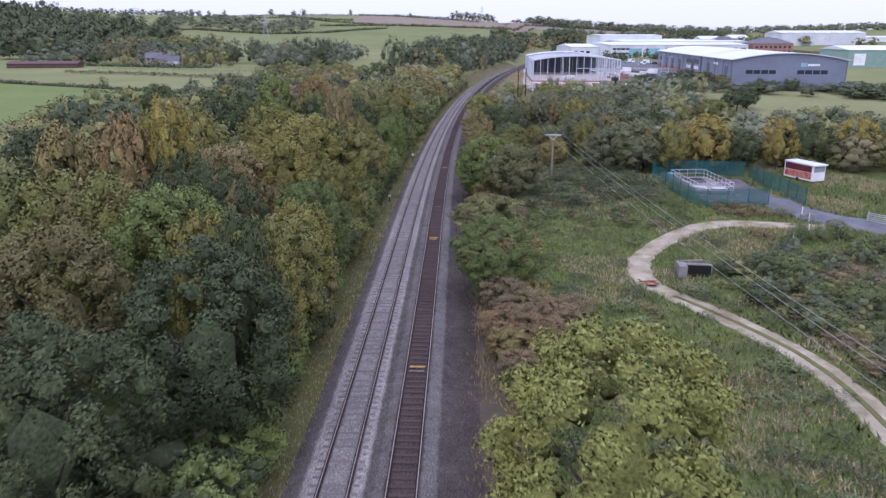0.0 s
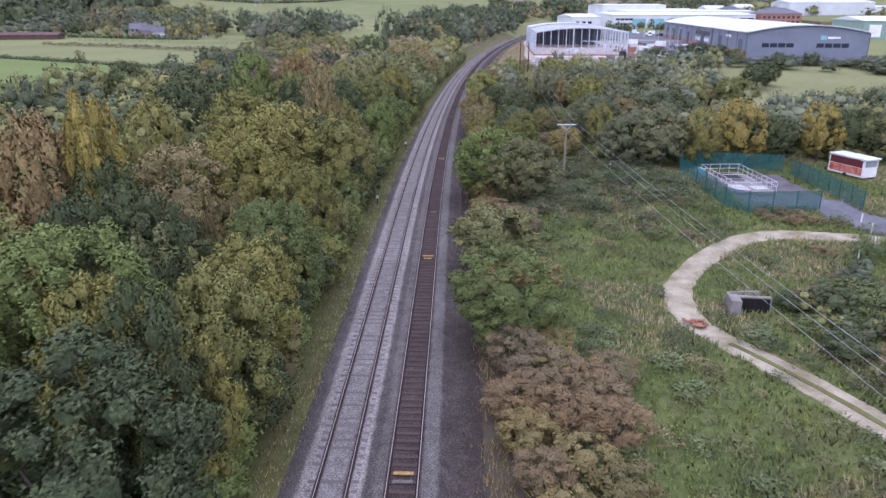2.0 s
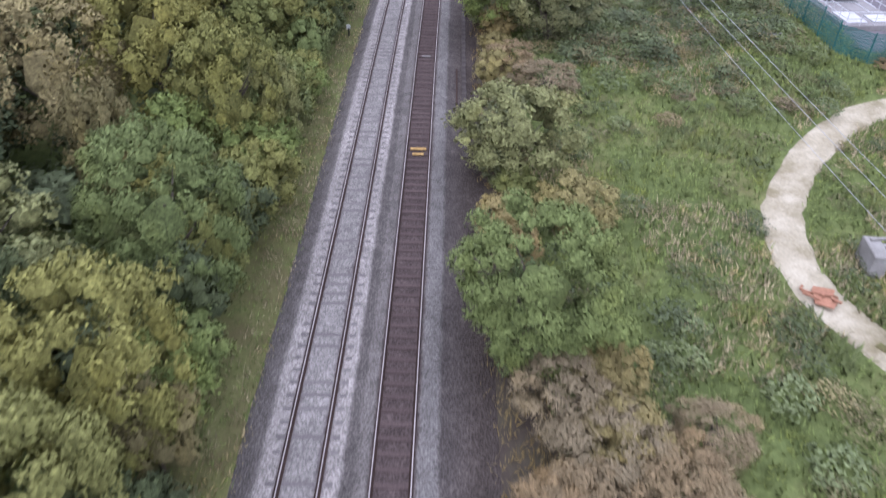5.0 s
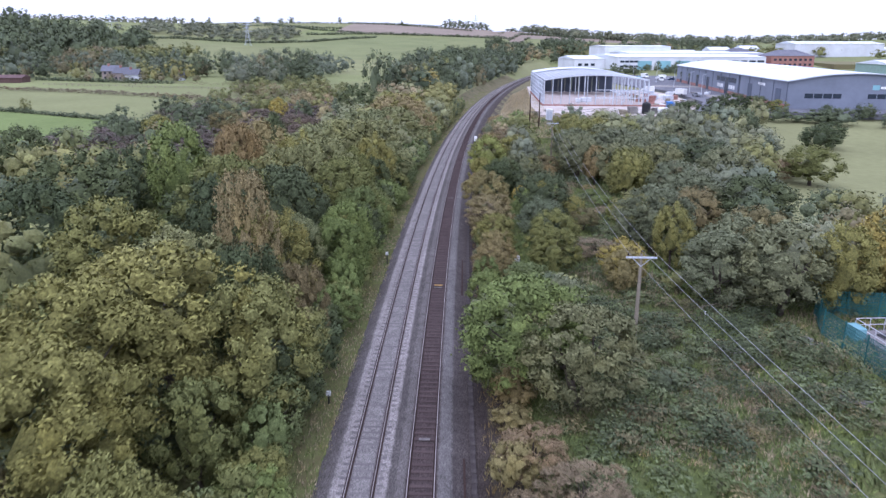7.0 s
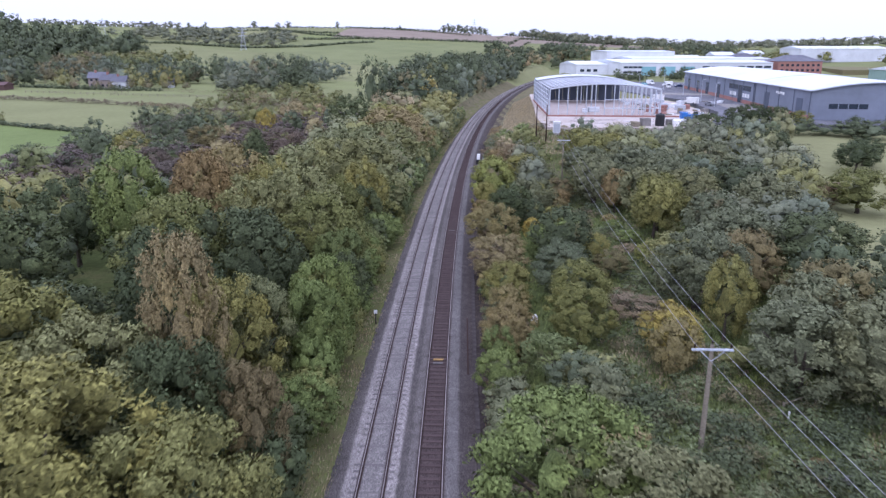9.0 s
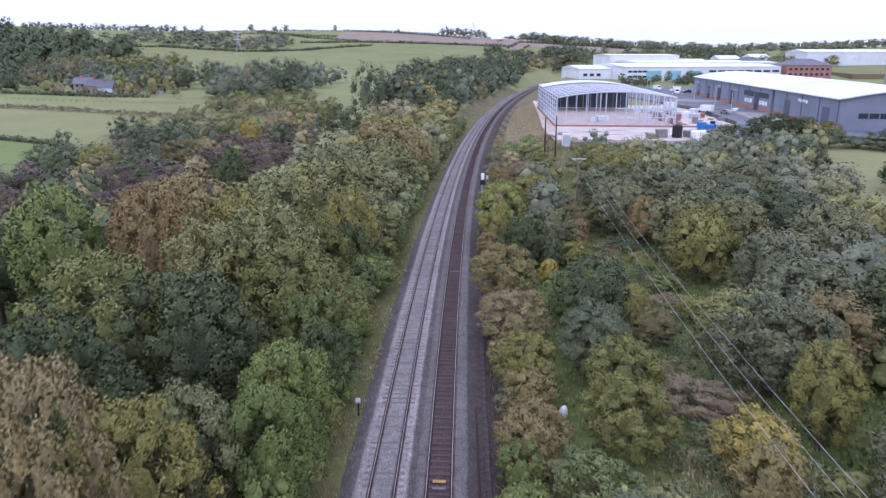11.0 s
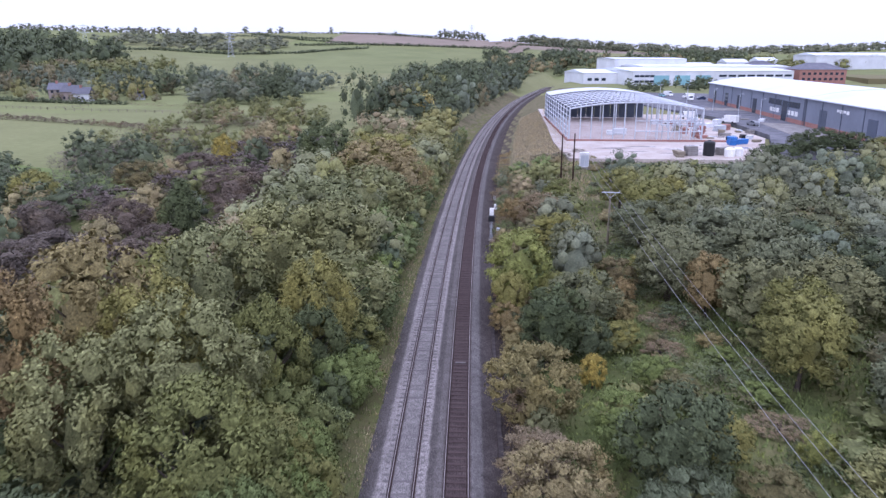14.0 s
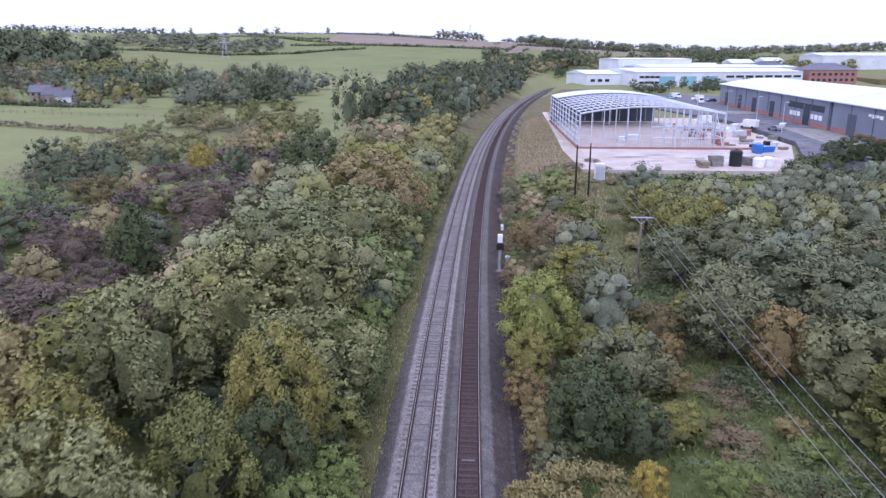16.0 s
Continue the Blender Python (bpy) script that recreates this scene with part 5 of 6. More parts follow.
marker(199.0, -7.4, 0.7, "small white marker post on the verge")
marker(96, -5.2, 0.8, "low black post with a white plate beside the track")


def signal(y, off):
    base = lie(y, off, -0.45)
    ob = empty("signal_post", base, "grey signal post with a white box and ladder", "signal")
    g = Mesh()
    g.box(-0.4, -0.4, 0, 0.4, 0.4, 0.25, bevel=0.04)
    g.part("base", CONCRETE, ob)
    g = Mesh()
    g.tube([(0, 0, 0.2), (0, 0, 4.0)], 0.11, 10)
    g.part("post", STEEL, ob)
    g = Mesh()
    g.box(-0.3, -0.25, 3.9, 0.3, 0.25, 4.9, bevel=0.06)
    g.part("cabinet", WHITEPAINT, ob, "white signal cabinet")
    g = Mesh()
    g.box(-0.45, -0.42, 3.0, 0.45, 0.42, 3.8, bevel=0.06)
    g.part("lamp_housing", BLACK, ob, "black lamp housing")
    g = Mesh()
    for s in (-0.2, 0.2):
        g.tube([(s, 0.35, 0.1), (s, 0.35, 4.0)], 0.025, 5)
    for k in range(12):
        g.tube([(-0.2, 0.35, 0.4 + k * 0.3), (0.2, 0.35, 0.4 + k * 0.3)], 0.015, 5)
    g.part("ladder", STEEL, ob)


signal(206.0, 4.9)


def cabinet(y, off, label, w=0.6, h=1.2, material=STEEL):
    ob = empty("trackside_cabinet", lie(y, off, -0.5), label, "cabinet", "trackside cabinets")
    g = Mesh()
    g.box(-w / 2, -0.3, 0.1, w / 2, 0.3, h, bevel=0.05)
    g.part("body", material, ob)
    g = Mesh()
    g.box(-w / 2 + 0.05, -0.325, 0.2, w / 2 - 0.05, -0.3, h - 0.12, bevel=0.01)
    g.part("door", material, ob)
    g = Mesh()
    g.box(-w / 2 - 0.1, -0.4, 0, w / 2 + 0.1, 0.4, 0.1, bevel=0.02)
    g.part("plinth", CONCRETE, ob)


cabinet(209.5, 6.0, "grey steel trackside equipment cabinet")
cabinet(228.0, 5.6, "small pale trackside cabinet", 0.5, 0.9, WHITEPAINT)
cabinet(236.0, 5.4, "small pale trackside cabinet", 0.5, 0.9, WHITEPAINT)

# ---- power line ----


def power_pole(x, y, h, turn, label, wood=POLEWOOD, arm=True):
    ob = empty("utility_pole", pose(x, y, float(land(x, y)), 0, 0, turn), label, "utility pole", "power line poles")
    g = Mesh()
    g.tube([(0, 0, -0.3), (0, 0, h * 0.5), (0, 0, h)], [0.17, 0.145, 0.11], 10)
    g.part("pole", wood, ob)
    if arm:
        g = Mesh()
        g.box(-1.2, -0.18, h - 0.33, 1.2, -0.08, h - 0.2, bevel=0.015)
        g.part("crossarm", STEEL, ob, "pale grey crossarm")
        for s in (-1.05, 0.0, 1.05):
            g = Mesh()
            b = h - 0.18 if s else h
            g.tube([(s, -0.14 if s else 0, b), (s, -0.14 if s else 0, b + 0.1), (s, -0.14 if s else 0, b + 0.12), (s, -0.14 if s else 0, b + 0.28)], [0.03, 0.03, 0.075, 0.05], 8)
            g.part("insulator", RUST, ob, "brown insulator")
        g = Mesh()
        g.tube([(-0.7, -0.14, h - 0.35), (0, -0.12, h - 1.0)], 0.025, 5)
        g.tube([(0.7, -0.14, h - 0.35), (0, -0.12, h - 1.0)], 0.025, 5)
        g.part("brace", STEEL, ob)
    return ob


LINE = [(21.3, 3.0, 8.2), (16.2, 104.8, 7.15), (24.2, 199.5, 7.8), (31.0, 252.0, 7.0)]
for (x, y, h), turn in zip(LINE[:3], (1, -3, -6)):
    power_pole(x, y, h, turn, "weathered wooden power pole with a crossarm and three insulators")
power_pole(24.6, 238.5, 9.2, 0, "dark creosoted wooden pole", BROWNWOOD, False)
power_pole(27.4, 241.0, 9.0, 0, "dark creosoted wooden pole", BROWNWOOD, False)
for a, b in zip(LINE, LINE[1:]):
    for s in (-1.05, 0.0, 1.05):
        g = Mesh()
        za, zb = float(land(a[0], a[1])) + a[2], float(land(b[0], b[1])) + b[2]
        pts = [(a[0] + (b[0] - a[0]) * k / 24 + s, a[1] + (b[1] - a[1]) * k / 24, za + (zb - za) * k / 24 + (0.28 if s == 0 else 0.1) - 4 * 1.1 * (k / 24) * (1 - k / 24)) for k in range(25)]
        g.tube(pts, 0.012, 5)
        g.thing("power_cable", WIRE, "thin bare overhead power cable", "cable", "power line cables")

hut = empty("transformer_kiosk", pose(31.7, 251.5, float(land(31.7, 251.5)), 0, 0, -6), "white electricity kiosk on a concrete base", "kiosk")
g = Mesh()
g.box(-1.6, -1.3, 0, 1.6, 1.3, 0.5, bevel=0.03)
g.part("base", CONCRETE, hut)
g = Mesh()
g.box(-0.9, -0.8, 0.5, 0.9, 0.8, 3.4, bevel=0.05)
g.part("housing", WHITEPAINT, hut)
g = Mesh()
g.box(-0.8, -0.83, 0.6, -0.02, -0.8, 2.9, bevel=0.01)
g.box(0.02, -0.83, 0.6, 0.8, -0.8, 2.9, bevel=0.01)
g.part("doors", STEEL, hut)

# ---- fenced water compound, trailer and meadow things ----


def green_fence(points, h):
    ob = empty("mesh_fence", pose(0, 0, 0), "tall green steel mesh security fence", "fence")
    for (x0, y0), (x1, y1) in zip(points, points[1:]):
        length = math.hypot(x1 - x0, y1 - y0)
        n = max(1, round(length / 2.5))
        for k in range(n):
            ax, ay = x0 + (x1 - x0) * k / n, y0 + (y1 - y0) * k / n
            z = float(land(ax, ay))
            m = pose(ax, ay, z, 0, 0, math.degrees(math.atan2(y1 - y0, x1 - x0)))
            w = length / n
            g = Mesh()
            g.box(-0.04, -0.04, -0.1, 0.04, 0.04, h + 0.1, m, 0.01)
            g.part("post", GREENFENCE, ob)
            g = Mesh()
            q = int(w / 0.07)
            for j in range(1, q):
                x = w * j / q
                g.quad(m @ Vector((x - 0.019, 0, 0.04)), m @ Vector((x + 0.019, 0, 0.04)), m @ Vector((x + 0.019, 0, h)), m @ Vector((x - 0.019, 0, h)))
            for j in range(9):
                zz = 0.1 + (h - 0.15) * j / 8
                g.box(0, -0.012, zz - 0.015, w, 0.012, zz + 0.015, m)
            g.part("panel", GREENFENCE, ob)


green_fence([(46.9, 89.8), (46.4, 106.4)], 2.4)
green_fence([(42.0, 89.6), (33.8, 88.9), (32.0, 91), (31.0, 104), (33, 109), (46.4, 108)], 2.4)

tank = empty("water_tank", pose(36.8, 100, 0.6, 0, 0, 3), "concrete water chamber with white handrails inside a fence", "tank")
g = Mesh()
g.box(-2.6, -5.2, -0.5, 2.6, 5.0, 0.7, bevel=0.05)
g.part("slab", two_tone("damp_chamber_slab", (0.18, 0.166, 0.165), (0.25, 0.235, 0.23), 0.5), tank)
g = Mesh()
g.box(-2.2, -4.8, 0.7, -0.4, -2.2, 0.84, bevel=0.02)
g.box(0.2, -4.6, 0.7, 2.0, -3.0, 0.84, bevel=0.02)
g.part("cover", plain("pale_cover_metal", (0.46, 0.45, 0.46), 0.6), tank, "pale metal access covers")
# solid black box in place of the shade inside an open chamber
g = Mesh()
g.box(-1.2, 0.4, 0.5, 1.6, 4.2, 0.72)
g.part("opening", BLACK, tank, "black box painted as the dark of an open chamber")
g = Mesh()
ring = [(-2.5, -5.1), (2.5, -5.1), (2.5, 4.9), (-2.5, 4.9), (-2.5, -5.1)]
for (x0, y0), (x1, y1) in zip(ring, ring[1:]):
    for z in (1.25, 1.8):
        g.tube([(x0, y0, z), (x1, y1, z)], 0.032, 6)
    n = round(math.hypot(x1 - x0, y1 - y0) / 1.3)
    for k in range(n):
        g.tube([(x0 + (x1 - x0) * k / n, y0 + (y1 - y0) * k / n, 0.7), (x0 + (x1 - x0) * k / n, y0 + (y1 - y0) * k / n, 1.8)], 0.032, 6)
for z in (1.25, 1.8):
    g.tube([(-2.5, -1.0, z), (0.3, -1.0, z), (0.3, -4.0, z)], 0.032, 6)
g.part("handrail", plain("galvanised_handrail", (0.52, 0.52, 0.54), 0.5), tank, "pale galvanised tubular handrail")
g = Mesh()
g.box(-3.4, 3.4, -0.3, -2.5, 4.8, 1.5, bevel=0.05)
g.part("control_box", TEALCLAD, tank, "pale green control box")

trailer = empty("catering_trailer", pose(54.8, 106.6, float(land(54.8, 106.6)), 0, 0, 20), "white catering trailer with a red graphic on its side", "trailer")
g = Mesh()
g.box(-1.2, -2.7, 0.35, 1.2, 2.7, 2.6, bevel=0.08)
g.part("body", WHITEPAINT, trailer)
g = Mesh()
g.box(-1.3, -3.0, 2.62, 1.3, 2.75, 2.82, bevel=0.05)
g.part("roof", ROOFW, trailer, "overhanging pale roof")
g = Mesh()
g.box(-1.225, -2.45, 0.6, -1.2, 2.5, 1.55)
g.part("lower_graphic", two_tone("red_and_cream_graphic", (0.42, 0.05, 0.045), (0.55, 0.30, 0.22), 1.6, 0.4, 0.02, 4), trailer, "mottled red graphic panel")
g = Mesh()
g.box(-1.225, -2.45, 1.62, -1.2, 2.5, 2.55)
g.part("serving_hatch", plain("dark_red_hatch", (0.12, 0.03, 0.035), 0.4), trailer, "closed dark red serving hatch")
g = Mesh()
g.box(-1.0, -2.73, 1.7, 1.0, -2.7, 2.5)
g.part("end_window", plain("grey_panel", (0.3, 0.31, 0.33), 0.4), trailer)
for s in (-1, 1):
    g = Mesh()
    g.tube([(s * 1.0, 0, 0.3), (s * 1.22, 0, 0.3)], 0.3, 14)
    g.part("wheel", BLACK, trailer)

culvert = empty("culvert_headwall", pose(23.1, 64.7, 0.1, 0, 0, -8), "grey concrete culvert headwall with a dark barred opening", "culvert")
g = Mesh()
g.box(-0.5, -0.3, -1.2, 0.3, 1.6, 0.35, bevel=0.05)
g.box(0.3, 0.8, -1.2, 2.8, 1.1, 0.3, bevel=0.05)
g.part("wall", CONCRETE, culvert)
# no hollow behind: a black sheet paints the mouth's inner shade
g = Mesh()
g.box(0.45, 0.75, -1.1, 2.7, 0.8, 0.15)
g.part("opening", BLACK, culvert, "black sheet painted as the dark of the culvert mouth")
for k in range(9):
    g = Mesh()
    g.tube([(0.6 + k * 0.25, 0.7, -1.1), (0.6 + k * 0.25, 0.7, 0.15)], 0.025, 5)
    g.part("bar", RUST, culvert)
g = Mesh()
g.box(-1.0, 2.0, 0.05, 1.4, 2.15, 0.2, bevel=0.02)
ob = g.thing("concrete_beam", CONCRETE, "pale concrete beam lying by the culvert", "beam")
ob.matrix_world = pose(24.1, 63.9, 0.4, 0, 0, 4)


def heap(name, x, y, label, material, n, size, seed):
    """A dumped heap of bent bars and sheets."""
    r = random.Random(seed)
    g = Mesh()
    for _ in range(n):
        a = pose(r.uniform(-size, size), r.uniform(-size * 0.5, size * 0.5), r.uniform(0, 0.3), r.uniform(-25, 25), r.uniform(-25, 25), r.uniform(0, 180))
        g.box(-size * 0.5, -0.06, 0, size * 0.5, 0.06, 0.09, a, 0.01)
    for _ in range(3):
        a = pose(r.uniform(-size, size) * 0.6, r.uniform(-0.4, 0.4), r.uniform(0.05, 0.3), r.uniform(-15, 15), r.uniform(-15, 15), r.uniform(0, 180))
        g.box(-0.5, -0.4, 0, 0.5, 0.4, 0.06, a, 0.01)
    ob = g.thing(name, material, label, "debris")
    ob.matrix_world = pose(x, y, float(land(x, y)) + 0.08, 0, 0, -30)


heap("scrap_heap", 27.6, 93.4, "pale broken metal frame dumped in the grass", CONCRETE, 7, 1.0, 1)
heap("scrap_heap", 29.0, 102.4, "grey heap of dumped rubble", CONCRETE, 7, 0.9, 2)
heap("scrap_heap", 22.5, 101.5, "grey heap of dumped rubble", CONCRETE, 7, 0.9, 4)
heap("broken_slabs", 19.2, 62.6, "reddish broken slabs across the farm track", plain("red_rubble", (0.28, 0.14, 0.09), 0.9), 6, 0.9, 3)


def rail_gate(x, y, turn, length, label, material, bars=5, h=1.1, group=""):
    ob = empty("field_gate", pose(x, y, float(land(x, y)), 0, 0, turn), label, "gate", group)
    for s in (0, length):
        g = Mesh()
        g.box(s - 0.06, -0.06, -0.2, s + 0.06, 0.06, h + 0.15, bevel=0.02)
        g.part("post", material, ob)
    for k in range(bars):
        g = Mesh()
        z = 0.2 + (h - 0.2) * k / (bars - 1)
        g.tube([(0, 0, z), (length, 0, z)], 0.035, 6)
        g.part("bar", material, ob)
    return ob


g = Mesh()
g.tube([(0, 0, 0), (0, 0, 0.45), (0.1, 0, 0.8), (0.15, 0, 0.95)], [0.3, 0.34, 0.24, 0.08], 10)
ob = g.thing("rubbish_sack", WHITEPAINT, "white rubbish sack dumped among the bushes", "sack", smooth=True)
ob.matrix_world = pose(9.2, 127.6, float(land(9.2, 127.6)) - 0.03, 8, -10, 30)
rail_gate(51.4, 83.4, -60, 3.6, "galvanised steel field gate", STEEL)
rail_gate(23.0, 108.6, 28, 3.4, "weathered wooden rail fence", POLEWOOD, 2)
rail_gate(26.4, 110.6, 12, 4.0, "weathered wooden rail fence", POLEWOOD, 2)
for x, y in ((44.8, 86.2), (44.2, 83.2), (42.4, 79.5), (39.2, 76.5), (22.9, 107.6)):
    g = Mesh()
    g.tube([(0, 0, -0.2), (0, 0, 1.05)], [0.07, 0.06], 8)
    ob = g.thing("bollard", WHITEPAINT, "short pale post by the access road", "post", "roadside posts")
    ob.matrix_world = pose(x, y, float(land(x, y)))

# ---- building site ----
PAD = 4.0


def sheet(name, pts, z, material, label, category="ground", thick=0.9):
    """A flat slab with the given outline."""
    g = Mesh()
    n = len(pts)
    g.quad(*[(x, y, z) for x, y in pts])
    for k in range(n):
        (x0, y0), (x1, y1) = pts[k], pts[(k + 1) % n]
        g.quad((x0, y0, z - thick), (x1, y1, z - thick), (x1, y1, z), (x0, y0, z))
    return g.thing(name, material, label, category, kind="structure")


sheet("site_ground", [(30, 259), (68, 256), (74, 262), (90, 296), (96, 352), (88, 392), (44, 400), (36.5, 330), (31.5, 288)], PAD, PADDIRT, "bare pinkish dirt and hardcore of a building site")
sheet("tarmac_yard", [(76, 262), (100, 258), (150, 250), (152, 400), (150, 500), (96, 520), (88, 430), (98, 352), (91, 296)], PAD + 0.9, TARMAC, "dark tarmac yard of an industrial estate", "yard", 1.6)
for pts in ([(103, 398), (100, 384), (120, 378), (123, 392)], [(104, 332), (96, 290), (106, 276), (111, 306), (113, 326)]):
    sheet("concrete_apron", pts, PAD + 0.96, CONCRETE, "pale concrete loading apron", "apron", 0.3)
ribbon("verge_strip", [(33.6, 262), (34.5, 288), (38.5, 330), (42.5, 372)], 1.6, PADDIRT, "strip of bare dirt and bricks beside the new building", 0.12)

PUDDLE = Net("puddle", 0.04)
PUDDLE = PUDDLE.done(PUDDLE.value((0.34, 0.31, 0.29), PUDDLE.noise(0.5, 3), 0.9, 1.1))
rnd = random.Random(21)
for x, y, a, b in ((44, 276, 5, 1.0), (52, 279, 4, 0.8), (60, 274, 6, 1.2), (66, 281, 4, 1.0), (72, 290, 5, 2.4), (78, 300, 4, 2.2), (58, 267, 6, 0.9), (48, 270, 3, 0.7), (66, 268, 4, 1.0), (47, 298, 3, 0.8), (75, 276, 3, 1.4)):
    g = Mesh()
    g.quad(*[(x + a * math.cos(k * 0.449) * rnd.uniform(0.75, 1.1), y + b * math.sin(k * 0.449) * rnd.uniform(0.75, 1.1), PAD + 0.012) for k in range(14)])
    g.thing("puddle", PUDDLE, "shallow rain puddle reflecting the white sky", "puddle", "puddles on the building site")

shed = empty("steel_frame_building", pose(35.9, 291, PAD, 0, 0, -4), "unfinished arched steel-framed warehouse with open roof", "building")
WIDE, LONG, EAVES, RISE = 34.0, 70.0, 8.2, 1.7
arch = lambda x: EAVES + RISE * (1 - (2 * x / WIDE - 1) ** 2)


def beam(g, a, b, w=0.16):
    g.tube([a, b], w, 4)


for k in range(11):
    y = LONG * k / 10
    g = Mesh()
    for x in (0, WIDE):
        beam(g, (x, y, 0), (x, y, EAVES), 0.24)
    if k in (4, 8):
        beam(g, (WIDE / 2, y, 0), (WIDE / 2, y, arch(WIDE / 2)), 0.2)
    xs = [WIDE * j / 14 for j in range(15)]
    g.tube([(x, y, arch(x)) for x in xs], 0.22, 4)
    g.part("portal_frame", STEEL, shed)
for j in range(25):
    x = WIDE * j / 24
    g = Mesh()
    beam(g, (x, -0.6, arch(x) + 0.3), (x, LONG, arch(x) + 0.3), 0.11)
    g.part("purlin", STEEL, shed)
for j in range(6):
    g = Mesh()
    beam(g, (-0.3, 0, 1.0 + j * 1.35), (-0.3, LONG, 1.0 + j * 1.35), 0.11)
    g.part("side_rail", STEEL, shed)
for j in range(1, 12):
    x = WIDE * j / 12
    g = Mesh()
    beam(g, (x, 0, 0), (x, 0, arch(x)), 0.14)
    g.part("gable_post", STEEL, shed)
for z in (2.6, 5.2):
    g = Mesh()
    beam(g, (WIDE * 0.5, 0, z), (WIDE, 0, z), 0.11)
    beam(g, (WIDE, 0, z), (WIDE, 21, z), 0.11)
    g.part("gable_rail", STEEL, shed)
for a, b in (((WIDE, 0, 0), (WIDE, 7, EAVES)), ((WIDE, 7, 0), (WIDE, 0, EAVES)), ((WIDE * 0.75, 0, 0), (WIDE * 0.83, 0, EAVES)), ((0, 63, 0), (0, 70, EAVES))):
    g = Mesh()
    beam(g, a, b, 0.1)
    g.part("wind_brace", STEEL, shed)
for x in (24, 29):
    for y in (0.5, 7, 14):
        g = Mesh()
        beam(g, (x, y, 0), (x, y, 4.2), 0.12)
        g.part("inner_column", STEEL, shed)
for a, b in [((24, y, 4.2), (34, y, 4.2)) for y in (0.5, 7, 14)] + [((x, 0.5, 4.2), (x, 14, 4.2)) for x in (24, 29, 34)]:
    g = Mesh()
    beam(g, a, b, 0.12)
    g.part("mezzanine_beam", STEEL, shed)
g = Mesh()
for j in range(24):
    x0, x1 = WIDE * j / 24, WIDE * (j + 1) / 24
    g.quad((x0, 52, arch(x0) + 0.5), (x1, 52, arch(x1) + 0.5), (x1, LONG + 1, arch(x1) + 0.5), (x0, LONG + 1, arch(x0) + 0.5))
    g.quad((x0, 52, arch(x0) + 0.42), (x0, LONG + 1, arch(x0) + 0.42), (x1, LONG + 1, arch(x1) + 0.42), (x1, 52, arch(x1) + 0.42))
g.part("roof_sheet", ROOFW, shed, "pale metal roof sheeting over the far bays")
g = Mesh()
for j in range(12):
    x0, x1 = WIDE * j / 12 + 0.05, WIDE * (j + 1) / 12 - 0.05
    g.quad((x0, LONG - 0.3, 0.2), (x1, LONG - 0.3, 0.2), (x1, LONG - 0.3, arch(x1) - 0.4), (x0, LONG - 0.3, arch(x0) - 0.4))
g.part("rear_cladding", GREYCLAD, shed, "dark grey wall cladding at the far end")
g = Mesh()
g.box(0, 0, -0.2, WIDE, LONG, 0.05)
g.part("floor_slab", two_tone("raw_floor_slab", (0.34, 0.28, 0.25), (0.42, 0.37, 0.34), 0.2), shed, "pale concrete floor slab")
g = Mesh()
g.box(-0.4, -0.5, 0, WIDE + 8, 0.0, 0.45, bevel=0.02)
g.box(-0.5, -0.5, 0, -0.1, LONG, 0.4, bevel=0.02)
g.part("brick_footing", BRICK, shed, "low red brick footing")


def stack(x, y, label, material, n, sx, sy, sz, seed, z=PAD):
    """A stack of building material: sheets or blocks, slightly askew."""
    r = random.Random(seed)
    ob = empty("material_stack", pose(x, y, z, 0, 0, r.uniform(0, 90)), label, "building material", "material stacks on the site")
    for k in range(n):
        g = Mesh()
        a = pose(r.uniform(-0.1, 0.1), r.uniform(-0.1, 0.1), k * sz, 0, 0, r.uniform(-6, 6))
        g.box(-sx / 2, -sy / 2, 0.01, sx / 2, sy / 2, sz, a, 0.03)
        g.part("pack", material, ob)


k = 0
for x, y, m, label in ((50, 305, WHITE, "white wrapped insulation packs stacked on the slab"), (53, 306, WHITE, "white wrapped insulation packs stacked on the slab"), (75, 282, BLUEPLASTIC, "stack under a blue tarpaulin"), (78, 284, BLUEPLASTIC, "stack under a blue tarpaulin"),
                       (73, 300, BRICK, "pallet of red bricks on the site"), (77, 308, BRICK, "pallet of red bricks on the site"), (82, 306, POLEWOOD, "stack of pale timber planks"), (85, 315, STEEL, "bundle of steel sections"), (80, 318, STEEL, "bundle of steel sections"), (86, 326, WHITE, "white wrapped packs on the site"),
                       (81, 328, BRICK, "pallet of red bricks on the site"), (84, 335, STEEL, "bundle of steel sections"), (76, 325, POLEWOOD, "stack of pale timber planks"), (66, 264.5, CONCRETE, "stack of concrete pipes and slabs"), (58, 263, CONCRETE, "stack of concrete slabs"), (55, 262, POLEWOOD, "stack of pale timber planks"), (88, 318, BRICK, "pallet of red bricks on the site"),
                       (90, 330, WHITE, "white wrapped packs on the site"), (104, 342, CONCRETE, "stack of concrete kerbs"), (107, 336, WHITE, "white wrapped packs on the site"), (100, 345, BRICK, "pallet of red bricks on the site")):
    stack(x, y, label, m, 3 + k % 3, 2.6 + k % 2, 1.6, 0.42, k)
    k += 1
rnd = random.Random(61)
